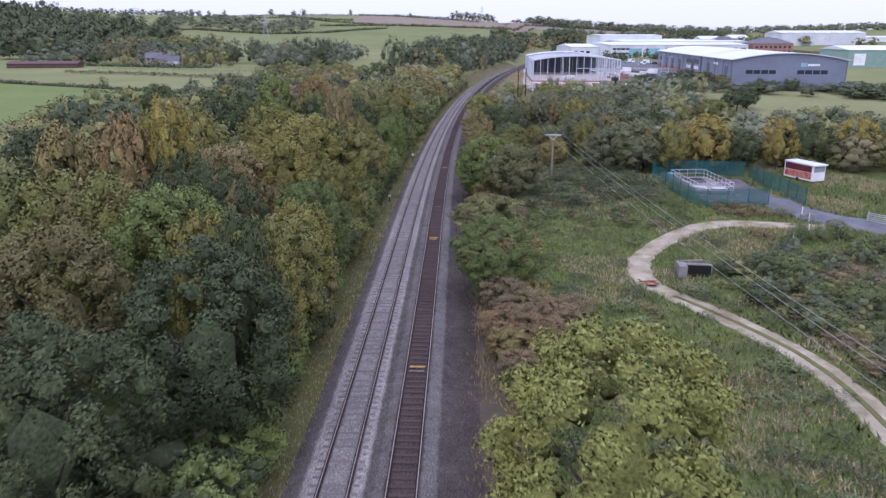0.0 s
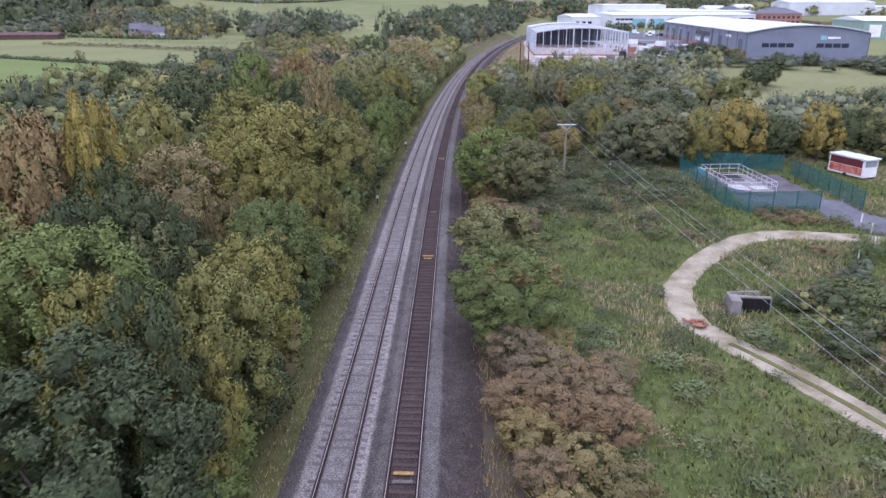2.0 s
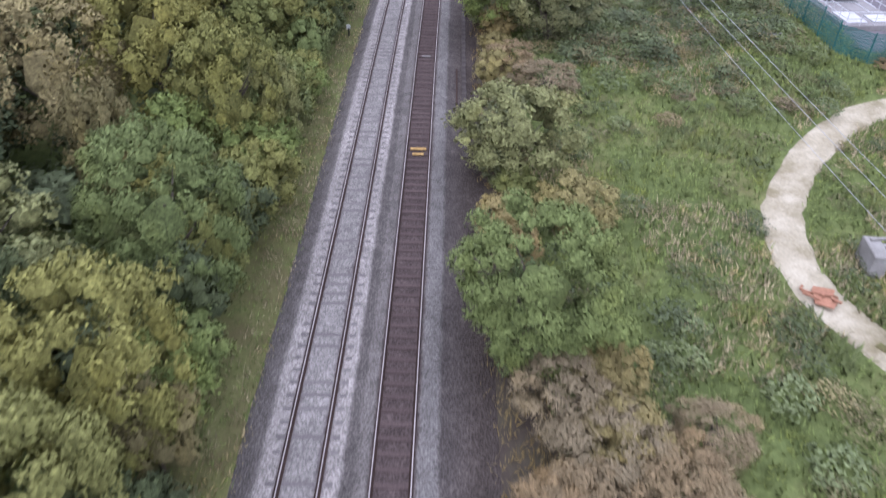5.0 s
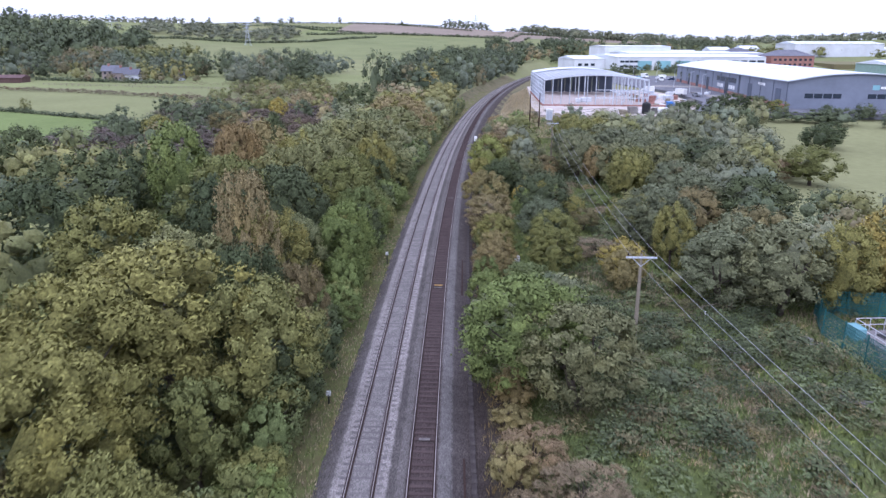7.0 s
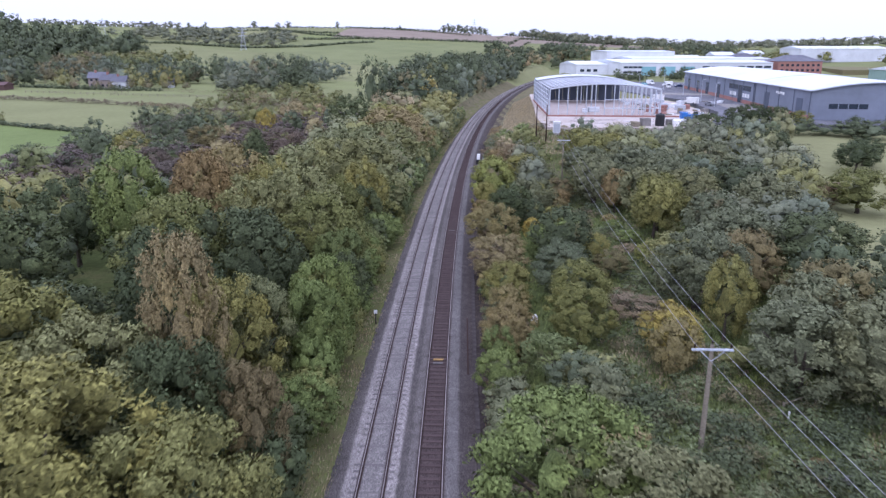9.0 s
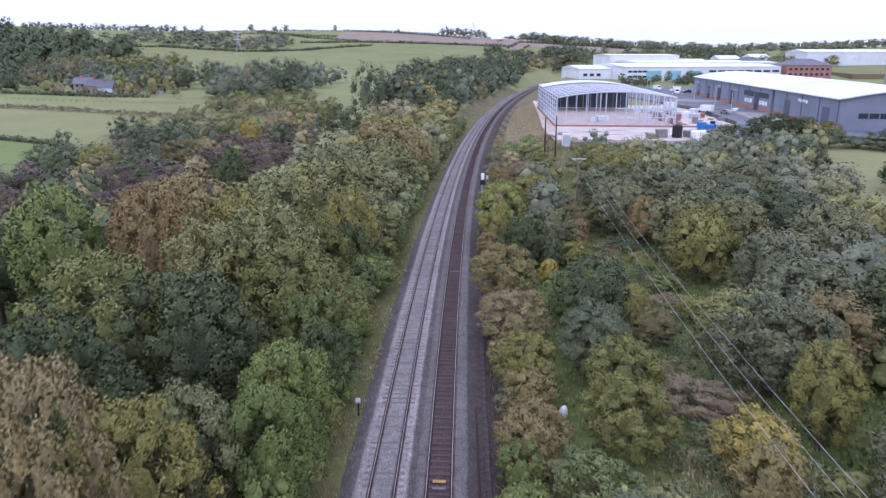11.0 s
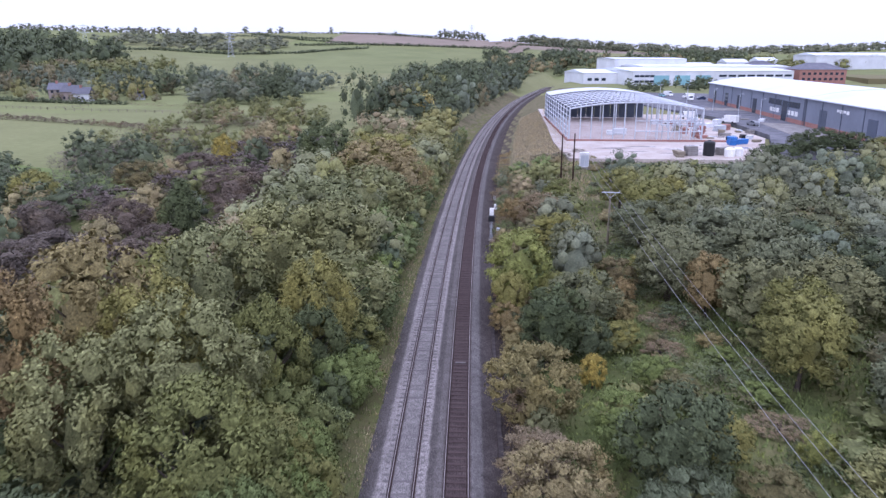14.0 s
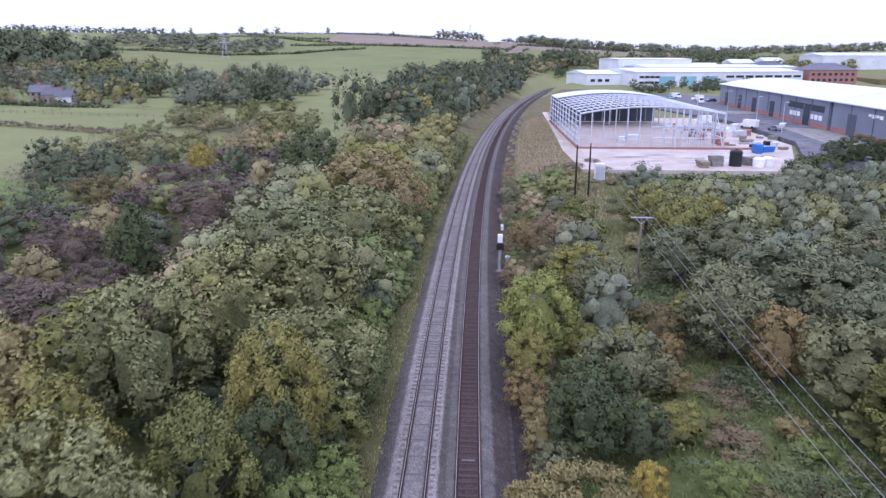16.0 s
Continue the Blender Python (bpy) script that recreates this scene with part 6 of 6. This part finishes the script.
for k in range(26):
    x, y = rnd.uniform(71, 92), rnd.uniform(286, 346)
    m, label = rnd.choice(((BRICK, "pallet of red bricks on the site"), (CONCRETE, "stack of grey concrete blocks"), (STEEL, "bundle of steel sections"), (POLEWOOD, "stack of pale timber planks"), (WHITE, "white wrapped packs on the site"), (BLACK, "dark pile of pipes on the site")))
    stack(x, y, label, m, rnd.choice((1, 2, 3)), rnd.uniform(1.2, 3.4), rnd.uniform(0.9, 1.8), rnd.uniform(0.3, 0.5), 100 + k)
silo = empty("storage_tank", pose(62, 263, PAD), "black upright plastic storage tank", "tank")
g = Mesh()
g.tube([(0, 0, 0), (0, 0, 2.9), (0, 0, 3.2), (0, 0, 3.3)], [1.25, 1.25, 1.0, 0.4], 20)
g.part("body", BLACK, silo)
g = Mesh()
g.tube([(0, 0, 3.3), (0, 0, 3.45)], 0.35, 12)
g.part("lid", BLACK, silo)
for x, y in ((66.2, 261.8), (68.4, 262.6)):
    g = Mesh()
    g.tube([(0, 0, 0), (0, 0, 1.6), (0, 0, 1.9)], [1.1, 1.15, 0.7], 10)
    ob = g.thing("aggregate_bag", WHITEPAINT, "full white bulk bag of aggregate", "bag", "bulk bags on the site")
    ob.matrix_world = pose(x, y, PAD)

# ---- industrial estate ----


def windows(top, name, cells, material, m=None):
    """Each pane a part of its own. cells: boxes."""
    for c in cells:
        g = Mesh()
        g.box(*c)
        g.part(name, material, top)


def arched_unit(x, y, z, turn, wide, long, eaves, rise, label):
    """A long industrial unit with a shallow curved roof; its long wall runs along the local y axis at x = 0."""
    ob = empty("industrial_unit", pose(x, y, z, 0, 0, turn), label, "building", "industrial units")
    g = Mesh()
    g.box(0, 0, 1.3, 0.3, long, eaves)
    g.part("long_wall", MIDCLAD, ob)
    g = Mesh()
    g.box(-0.06, 0.02, -0.5, 0.28, long - 0.02, 1.3, bevel=0.02)
    g.part("brick_plinth", BRICK, ob)
    up = lambda v: eaves + rise * (1 - (2 * v / wide - 1) ** 2)
    for yy in (0.0, long - 0.3):
        g = Mesh()
        n = 16
        for j in range(n):
            x0, x1 = 0.3 + (wide - 0.6) * j / n, 0.3 + (wide - 0.6) * (j + 1) / n
            for q in (yy, yy + 0.3):
                g.quad((x0, q, -0.5), (x1, q, -0.5), (x1, q, up(x1)), (x0, q, up(x0)))
        g.part("gable_wall", MIDCLAD, ob)
    g = Mesh()
    g.box(wide - 0.3, 0, -0.5, wide, long, eaves)
    g.part("rear_wall", GREYCLAD, ob)
    g = Mesh()
    n = 20
    for j in range(n):
        x0, x1 = -0.7 + (wide + 1.4) * j / n, -0.7 + (wide + 1.4) * (j + 1) / n
        a, b = up(max(0, min(wide, x0))) + 0.35, up(max(0, min(wide, x1))) + 0.35
        g.quad((x0, -0.8, a), (x1, -0.8, b), (x1, long + 0.8, b), (x0, long + 0.8, a))
        g.quad((x0, -0.8, a - 0.3), (x0, long + 0.8, a - 0.3), (x1, long + 0.8, b - 0.3), (x1, -0.8, b - 0.3))
        g.quad((x0, -0.8, a - 0.3), (x1, -0.8, b - 0.3), (x1, -0.8, b), (x0, -0.8, a))
    g.quad((-0.7, -0.8, up(0) + 0.05), (-0.7, -0.8, up(0) + 0.35), (-0.7, long + 0.8, up(0) + 0.35), (-0.7, long + 0.8, up(0) + 0.05))
    g.part("roof", ROOFW, ob, "shallow curved pale metal roof")
    for k in range(int(long / 13) + 1):
        g = Mesh()
        g.box(-0.12, k * 13 + 0.3, 0, 0.0, k * 13 + 0.6, eaves)
        g.part("downpipe", GREYCLAD, ob)
    return ob


unit_a = arched_unit(106.6, 270, 4.9, -7.3, 40, 51, 8.0, 2.4, "grey clad industrial unit with a curved roof and brick plinth")
unit_b = arched_unit(113.2, 322, 4.9, -7.3, 40, 116, 8.0, 2.6, "long grey clad industrial unit with a curved roof and brick plinth")
windows(unit_a, "roller_door", [(-0.08, a, 0, 0.0, a + 5, 5.6) for a in (6, 36)], GREYCLAD)
windows(unit_a, "sign_bar", [(-0.1, 22 + k * 2.0, 5.6 + 0.25 * (k % 2), -0.02, 23.6 + k * 2.0, 6.5) for k in range(4)], WHITEPAINT)
windows(unit_a, "window", [(5 + k * 2.7, -0.06, 3.2, 7.4 + k * 2.7, 0.0, 4.6) for k in range(4)] + [(23 + k * 2.7, -0.06, 3.2, 25.4 + k * 2.7, 0.0, 4.6) for k in range(4)], DARKGLASS)
windows(unit_a, "logo_plate", [(24, -0.09, 5.8, 26, -0.02, 7.2)], TEALCLAD)
windows(unit_a, "sign_bar", [(26.3, -0.09, 6.1, 30.5, -0.02, 6.8)], WHITEPAINT)
windows(unit_b, "roller_door", [(-0.08, a, 0, 0.0, a + 4.5, 5.2) for a in (46, 66, 84, 103)], DARKGLASS)
windows(unit_b, "window", [(-0.08, 4 + k * 2.6, 4.6, 0.0, 6.4 + k * 2.6, 6.4) for k in range(4)] + [(-0.08, 20 + k * 2.6, 4.6, 0.0, 22.4 + k * 2.6, 6.4) for k in range(5)], DARKGLASS)
windows(unit_b, "entrance_glazing", [(-0.08, 14.6, 0.0, 0.0, 19.4, 6.4)], DARKGLASS)
windows(unit_b, "white_panel", [(-0.1, 5 + k * 3.2, 2.2, -0.02, 7.4 + k * 3.2, 3.6) for k in range(3)] + [(-0.1, 22 + k * 3.2, 2.2, -0.02, 24.4 + k * 3.2, 3.6) for k in range(3)], WHITEPAINT)


def block(name, x, y, z, turn, wide, deep, h, wall, roof, label, pitch=1.2, hip=False, category="building"):
    """A plain building with a pitched roof whose ridge runs along its width. Front at local y = 0."""
    ob = empty(name, pose(x, y, z, 0, 0, turn), label, category)
    g = Mesh()
    g.box(0, 0, -1.5, wide, deep, h)
    g.part("wall", wall, ob)
    e = 0.5
    c = min(deep / 2, wide / 3) if hip else -e
    g = Mesh()
    a, b, cc, d = (-e, -e, h), (wide + e, -e, h), (wide + e, deep + e, h), (-e, deep + e, h)
    r0, r1 = (c, deep / 2, h + pitch), (wide - c, deep / 2, h + pitch)
    g.quad(a, b, r1, r0)
    g.quad(cc, d, r0, r1)
    g.quad(d, a, r0)
    g.quad(b, cc, r1)
    g.quad(a, d, cc, b)
    g.part("roof", roof, ob)
    return ob


teal = block("office_block", 132, 580, 5.5, 10, 118, 60, 9.2, WHITE, ROOFW, "long white and pale teal industrial building", 2.0)
windows(teal, "teal_panel", [(15 + 15 * k, -0.12, 0.3, 26 + 15 * k, 0.0, 6.5) for k in range(3)], TEALCLAD)
windows(teal, "window", [(1.5 + 3.6 * k, -0.12, z, 4.6 + 3.6 * k, 0.0, z + 1.4) for k in range(4) for z in (2.0, 5.4)] + [(62 + 7 * k, -0.12, 5.4, 67.5 + 7 * k, 0.0, 6.8) for k in range(8)] + [(62 + 7 * k, -0.12, 1.6, 67.5 + 7 * k, 0.0, 3.0) for k in range(8)], DARKGLASS)
tall = block("warehouse", 141, 664, 7, 3, 56, 50, 15.0, WHITE, ROOFW, "tall plain white warehouse", 0.8)
low = block("warehouse", 104, 600, 5.5, 8, 26, 40, 7.5, WHITE, ROOFW, "small white gabled warehouse", 2.2)
windows(low, "window", [(3 + 5 * k, -0.12, 2.4, 6 + 5 * k, 0.0, 4.2) for k in range(3)], DARKGLASS)
mid = block("warehouse", 150, 618, 6, 6, 110, 45, 11.0, WHITE, ROOFW, "long low white warehouse", 1.5)
brickoff = block("brick_office", 252, 600, 7, 5, 34, 20, 8.5, BRICK, SLATE, "two-storey red brick office with a slate roof", 4.5, True)
windows(brickoff, "window", [(2 + 4.0 * k, -0.12, z, 4 + 4.0 * k, 0.0, z + 1.6) for k in range(8) for z in (1.4, 5.0)], DARKGLASS)
brick2 = block("brick_office", 236, 640, 8, 5, 22, 20, 9, BRICK, SLATE, "red brick office with a dark slate roof", 4.0, True)
windows(brick2, "window", [(2 + 4.0 * k, -0.12, z, 4 + 4.0 * k, 0.0, z + 1.6) for k in range(5) for z in (1.4, 5.0)], DARKGLASS)
far_shed = block("factory", 352, 770, 12, -4, 84, 50, 12.5, WHITE, ROOFW, "long white factory with roof lights", 2.5)
windows(far_shed, "rooflight", [(6 + 11 * k, 4, 12.8, 13 + 11 * k, 16, 13.9) for k in range(7)], WHITEPAINT)
block("factory", 440, 800, 12, -4, 90, 40, 8, WHITE, ROOFW, "low pale factory wing", 1.5)
green_shed = block("warehouse", 226, 410, 5.5, -8, 70, 45, 8.5, plain("pale_green_cladding", (0.25, 0.36, 0.31), 0.6), ROOFW, "pale green metal warehouse with a white roof", 2.2)
windows(green_shed, "shutter", [(3, -0.12, 0.2, 9, 0.0, 6.5)], WHITEPAINT)
for x, y, w, h in ((205, 690, 24, 8), (258, 740, 20, 9), (300, 770, 18, 9), (190, 740, 30, 7)):
    block("warehouse", x, y, float(land(x, y)), 5, w, 18, h, WHITE, ROOFW, "small distant pale workshop", 3.0)
sheet("estate_field", [(300, 600), (420, 600), (520, 760), (330, 720)], 9.5, two_tone("rough_tan_grass", (0.17, 0.14, 0.08), (0.13, 0.14, 0.06), 0.05), "tan rough ground between factories", "ground", 4)


def lamp_post(x, y, h=8.0):
    ob = empty("street_lamp", pose(x, y, 4.9), "grey steel street lamp in the yard", "street lamp", "yard lamps")
    g = Mesh()
    g.tube([(0, 0, 0), (0, 0, 1.2), (0, 0, h)], [0.12, 0.09, 0.06], 8)
    g.part("post", STEEL, ob)
    g = Mesh()
    g.tube([(0, 0, h), (0.6, 0, h + 0.15)], 0.05, 6)
    g.box(0.5, -0.12, h + 0.1, 1.2, 0.12, h + 0.25, bevel=0.03)
    g.part("head", STEEL, ob)


for x, y in ((103, 345), (108, 380), (112, 420), (98, 318), (116, 300), (100, 420)):
    lamp_post(x, y)


def vehicle(x, y, turn, label, paint, kind="van"):
    """A van or car: body by its side outline, glass, wheels."""
    ob = empty(kind, pose(x, y, 4.92, 0, 0, turn), label, kind, "parked vehicles")
    if kind == "van":
        half, line = 0.95, [(-2.6, 0.35), (2.6, 0.35), (2.6, 1.0), (2.1, 1.25), (1.5, 2.2), (1.2, 2.4), (-2.5, 2.4), (-2.6, 2.2)]
        glass = [(1.5, 1.35, 1.98, 2.12)]
    else:
        half, line = 0.85, [(-2.0, 0.3), (2.1, 0.3), (2.1, 0.75), (1.2, 0.92), (0.5, 1.42), (-1.1, 1.42), (-1.9, 0.95), (-2.0, 0.6)]
        glass = [(-1.2, 0.95, 0.6, 1.32)]
    g = Mesh()
    for s in (-half, half):
        g.quad(*[(s, a, z) for a, z in (line if s > 0 else line[::-1])])
    for (a0, z0), (a1, z1) in zip(line, line[1:] + line[:1]):
        g.quad((-half, a0, z0), (-half, a1, z1), (half, a1, z1), (half, a0, z0))
    g.part("body", paint, ob)
    for a0, z0, a1, z1 in glass:
        for s in (-half - 0.01, half + 0.01):
            g = Mesh()
            g.quad((s, a0, z0), (s, a1 - 0.15, z0), (s, a1 - 0.4, z1), (s, a0, z1))
            g.part("side_window", DARKGLASS, ob)
    g = Mesh()
    (a0, z0), (a1, z1) = line[3], line[4]
    g.quad((-half + 0.1, a0 + 0.02, z0 + 0.05), (half - 0.1, a0 + 0.02, z0 + 0.05), (half - 0.1, a1 + 0.04, z1), (-half + 0.1, a1 + 0.04, z1))
    g.part("windscreen", DARKGLASS, ob)
    for a in (-1.5, 1.5):
        for s in (-1, 1):
            g = Mesh()
            g.tube([(s * (half - 0.18), a * (1 if kind == "van" else 0.85), 0.33), (s * (half + 0.02), a * (1 if kind == "van" else 0.85), 0.33)], 0.33, 12)
            g.part("wheel", BLACK, ob)


GREYPAINT = plain("grey_car_paint", (0.22, 0.23, 0.25), 0.3)
NAVY = plain("navy_car_paint", (0.03, 0.045, 0.10), 0.3)
for row in ((122, 476, 200, "white panel van in the yard", WHITEPAINT, "van"), (117, 470, 190, "pale blue small car in the yard", TEALCLAD, "car"), (120, 438, 170, "white box van by the units", WHITEPAINT, "van"), (128, 446, 95, "dark navy car parked by the units", NAVY, "car"), (130, 452, 95, "grey car parked by the units", GREYPAINT, "car"),
            (126, 458, 90, "long white van by the units", WHITEPAINT, "van"), (98, 322, 20, "grey car by the building site", GREYPAINT, "car"), (94, 330, 40, "white van by the building site", WHITEPAINT, "van"), (86, 345, 80, "white van by the building site", WHITEPAINT, "van")):
    vehicle(*row)

# ---- farm and pasture ----


def house(x, y, turn, wide, deep, h, wall, label):
    z = float(land(x, y))
    ob = block("house", x, y, z, turn, wide, deep, h, wall, SLATE, label, 3.2, category="house")
    windows(ob, "window", [(1.2 + 2.6 * k, -0.08, q, 2.3 + 2.6 * k, 0.0, q + 1.2) for k in range(int(wide / 2.7)) for q in (1.0, 3.6) if q + 1.2 < h], DARKGLASS)
    g = Mesh()
    g.box(wide * 0.3, deep * 0.42, h + 1.5, wide * 0.3 + 1.0, deep * 0.58, h + 4.2, bevel=0.05)
    g.part("chimney", BRICK, ob)
    return ob


STONE = plain("weathered_stone_wall", (0.30, 0.25, 0.22), 0.9, 0, 3, 0.25, 0.4)
house(-191, 472, 10, 9.5, 8, 5.2, STONE, "stone farmhouse with a slate roof")
house(-182, 466, -10, 8.5, 7, 4.4, STONE, "stone farmhouse wing with a slate roof")
house(-174, 462, 0, 7.5, 6, 3.6, WHITE, "white rendered farm cottage with a slate roof")
house(-150, 475, 5, 4.5, 3.5, 1.8, WHITE, "small white outbuilding with a slate roof")
house(-560, 1475, 20, 30, 12, 8, WHITE, "distant pale farmhouse on the hill")
block("barn", -262, 440, 3, 8, 40, 12, 2.4, plain("rusty_barn_wall", (0.11, 0.07, 0.062), 0.9), plain("rusty_barn_roof", (0.13, 0.085, 0.08), 0.8), "long low barn with a rusty red roof", 1.5, category="barn")
block("barn", -300, 420, 3, 8, 26, 10, 3.0, WHITE, ROOFW, "low pale polytunnel barn", 1.2, category="barn")


def paddock(points, label):
    ob = empty("paddock_fence", pose(0, 0, 0), label, "fence", "paddock fences")
    for (x0, y0), (x1, y1) in zip(points, points[1:]):
        n = max(1, round(math.hypot(x1 - x0, y1 - y0) / 4))
        last = None
        for k in range(n + 1):
            x, y = x0 + (x1 - x0) * k / n, y0 + (y1 - y0) * k / n
            z = float(land(x, y))
            g = Mesh()
            g.box(x - 0.08, y - 0.08, z - 0.2, x + 0.08, y + 0.08, z + 1.3)
            g.part("post", POLEWOOD, ob)
            if last:
                g = Mesh()
                g.tube([(last[0], last[1], last[2] + 1.1), (x, y, z + 1.1)], 0.05, 4)
                g.tube([(last[0], last[1], last[2] + 0.6), (x, y, z + 0.6)], 0.05, 4)
                g.part("rails", POLEWOOD, ob)
            last = (x, y, z)


paddock([(-200, 425), (-160, 410), (-150, 425)], "weathered post and rail paddock fence")
paddock([(-150, 405), (-110, 395), (-92, 388)], "weathered post and rail paddock fence")


def pylon(x, y, h):
    z = float(land(x, y))
    ob = empty("pylon", pose(x, y, z, 0, 0, 25), "grey steel lattice electricity pylon on a hillside", "pylon", "pylons")
    g = Mesh()
    for sx in (-1, 1):
        for sy in (-1, 1):
            g.tube([(3.5 * sx, 3.5 * sy, -1), (1.2 * sx, 1.2 * sy, h * 0.6), (0.5 * sx, 0.5 * sy, h)], 0.09, 4)
    for k in range(7):
        a, b = k / 7, (k + 1) / 7
        w = lambda q: 3.5 + (1.2 - 3.5) * q / 0.6 if q < 0.6 else 1.2 - 0.7 * (q - 0.6) / 0.4
        for s in (-1, 1):
            g.tube([(-w(a), s * w(a), h * a), (w(b), s * w(b), h * b)], 0.05, 4)
            g.tube([(w(a), s * w(a), h * a), (-w(b), s * w(b), h * b)], 0.05, 4)
            g.tube([(s * w(a), -w(a), h * a), (s * w(b), w(b), h * b)], 0.05, 4)
    g.part("lattice", STEEL, ob)
    for q in (0.62, 0.76, 0.9):
        g = Mesh()
        g.tube([(-5.5, 0, h * q), (0, 0, h * q + 0.8), (5.5, 0, h * q)], 0.14, 4)
        g.tube([(-5.5, 0, h * q), (5.5, 0, h * q)], 0.12, 4)
        g.part("arm", STEEL, ob)


pylon(-222, 930, 26)
pylon(-395, 960, 26)
pylon(75, 1440, 26)

# ---- the train, which has gone by and stands on the far side of the start ----
DARKBLUE = plain("dark_blue_train_paint", (0.03, 0.04, 0.075), 0.35)
TRAINROOF = plain("pale_grey_train_roof", (0.40, 0.42, 0.45), 0.5, 0, 2, 0.12, 0.3)
TRAINYELLOW = plain("yellow_train_front", (0.62, 0.36, 0.03), 0.4)
TRAINRED = plain("red_train_doors", (0.45, 0.04, 0.035), 0.4)


def carriage(y, ends, label):
    """A 23 m railway carriage whose middle is at y."""
    ob = empty("train_carriage", lie(y, SPAN, 0.15), label, "train", "carriages of the train")
    half, w = 11.3, 1.36
    side = [(-w, 1.0), (-w, 2.9), (-w + 0.12, 3.25)]
    g = Mesh()
    for s in (-1, 1):
        pts = [(s * abs(a), z) for a, z in side]
        for (a, z0), (b, z1) in zip(pts, pts[1:]):
            g.quad((a, -half, z0), (a, half, z0), (b, half, z1), (b, -half, z1))
    for e in (-half, half):
        g.quad((-w, e, 1.0), (w, e, 1.0), (w, e, 2.9), (w - 0.12, e, 3.25), (-w + 0.12, e, 3.25), (-w, e, 2.9))
    g.quad((-w, -half, 1.0), (-w, half, 1.0), (w, half, 1.0), (w, -half, 1.0))
    g.part("body", DARKBLUE, ob)
    g = Mesh()
    roof = [(-w + 0.12, 3.25), (-0.85, 3.55), (-0.35, 3.68), (0.35, 3.68), (0.85, 3.55), (w - 0.12, 3.25)]
    for (a, z0), (b, z1) in zip(roof, roof[1:]):
        g.quad((a, -half, z0), (b, -half, z1), (b, half, z1), (a, half, z0))
    for e in (-half, half):
        g.quad(*[(a, e, z) for a, z in roof])
    g.part("roof", TRAINROOF, ob)
    for k in range(9):
        for s in (-1, 1):
            g = Mesh()
            g.box(min(s * w, s * (w + 0.012)), -8.9 + k * 2.0, 1.95, max(s * w, s * (w + 0.012)), -7.4 + k * 2.0, 2.75)
            g.part("window", DARKGLASS, ob)
    for a in (-9.9, 9.9):
        for s in (-1, 1):
            g = Mesh()
            g.box(min(s * w, s * (w + 0.02)), a - 0.65, 1.05, max(s * w, s * (w + 0.02)), a + 0.65, 2.95)
            g.part("door", TRAINRED, ob, "red door")
    for a in (-8, 8):
        g = Mesh()
        g.box(-1.1, a - 1.7, 0.35, 1.1, a + 1.7, 0.85, bevel=0.08)
        bogie = g.part("bogie", BLACK, ob)
        for q in (-1.2, 1.2):
            g = Mesh()
            for s in (-0.75, 0.75):
                g.tube([(s - 0.06, a + q, 0.44), (s + 0.06, a + q, 0.44)], 0.43, 16)
            g.part("wheelset", RUST, bogie)
    for e in ends:
        g = Mesh()
        g.box(-0.42, min(e * half, e * (half + 0.12)), 0.95, 0.42, max(e * half, e * (half + 0.12)), 3.1, bevel=0.03)
        g.part("gangway_front", TRAINYELLOW, ob, "yellow gangway front")
        for s in (-0.92, 0.92):
            g = Mesh()
            g.box(s - 0.34, min(e * half, e * (half + 0.05)), 2.05, s + 0.34, max(e * half, e * (half + 0.05)), 2.85, bevel=0.02)
            g.part("cab_window", DARKGLASS, ob)
            g = Mesh()
            g.tube([(s, e * half, 1.35), (s, e * (half + 0.08), 1.35)], 0.14, 10)
            g.part("headlight", WHITEPAINT, ob)


carriage(2, (1,), "dark blue diesel train carriage with pale roof and yellow end")
carriage(-21.4, (-1,), "dark blue diesel train carriage with pale roof and yellow end")
carriage(-44.8, (1,), "dark blue diesel train carriage with pale roof and yellow end")
carriage(-68.2, (-1,), "dark blue diesel train carriage with pale roof and yellow end")
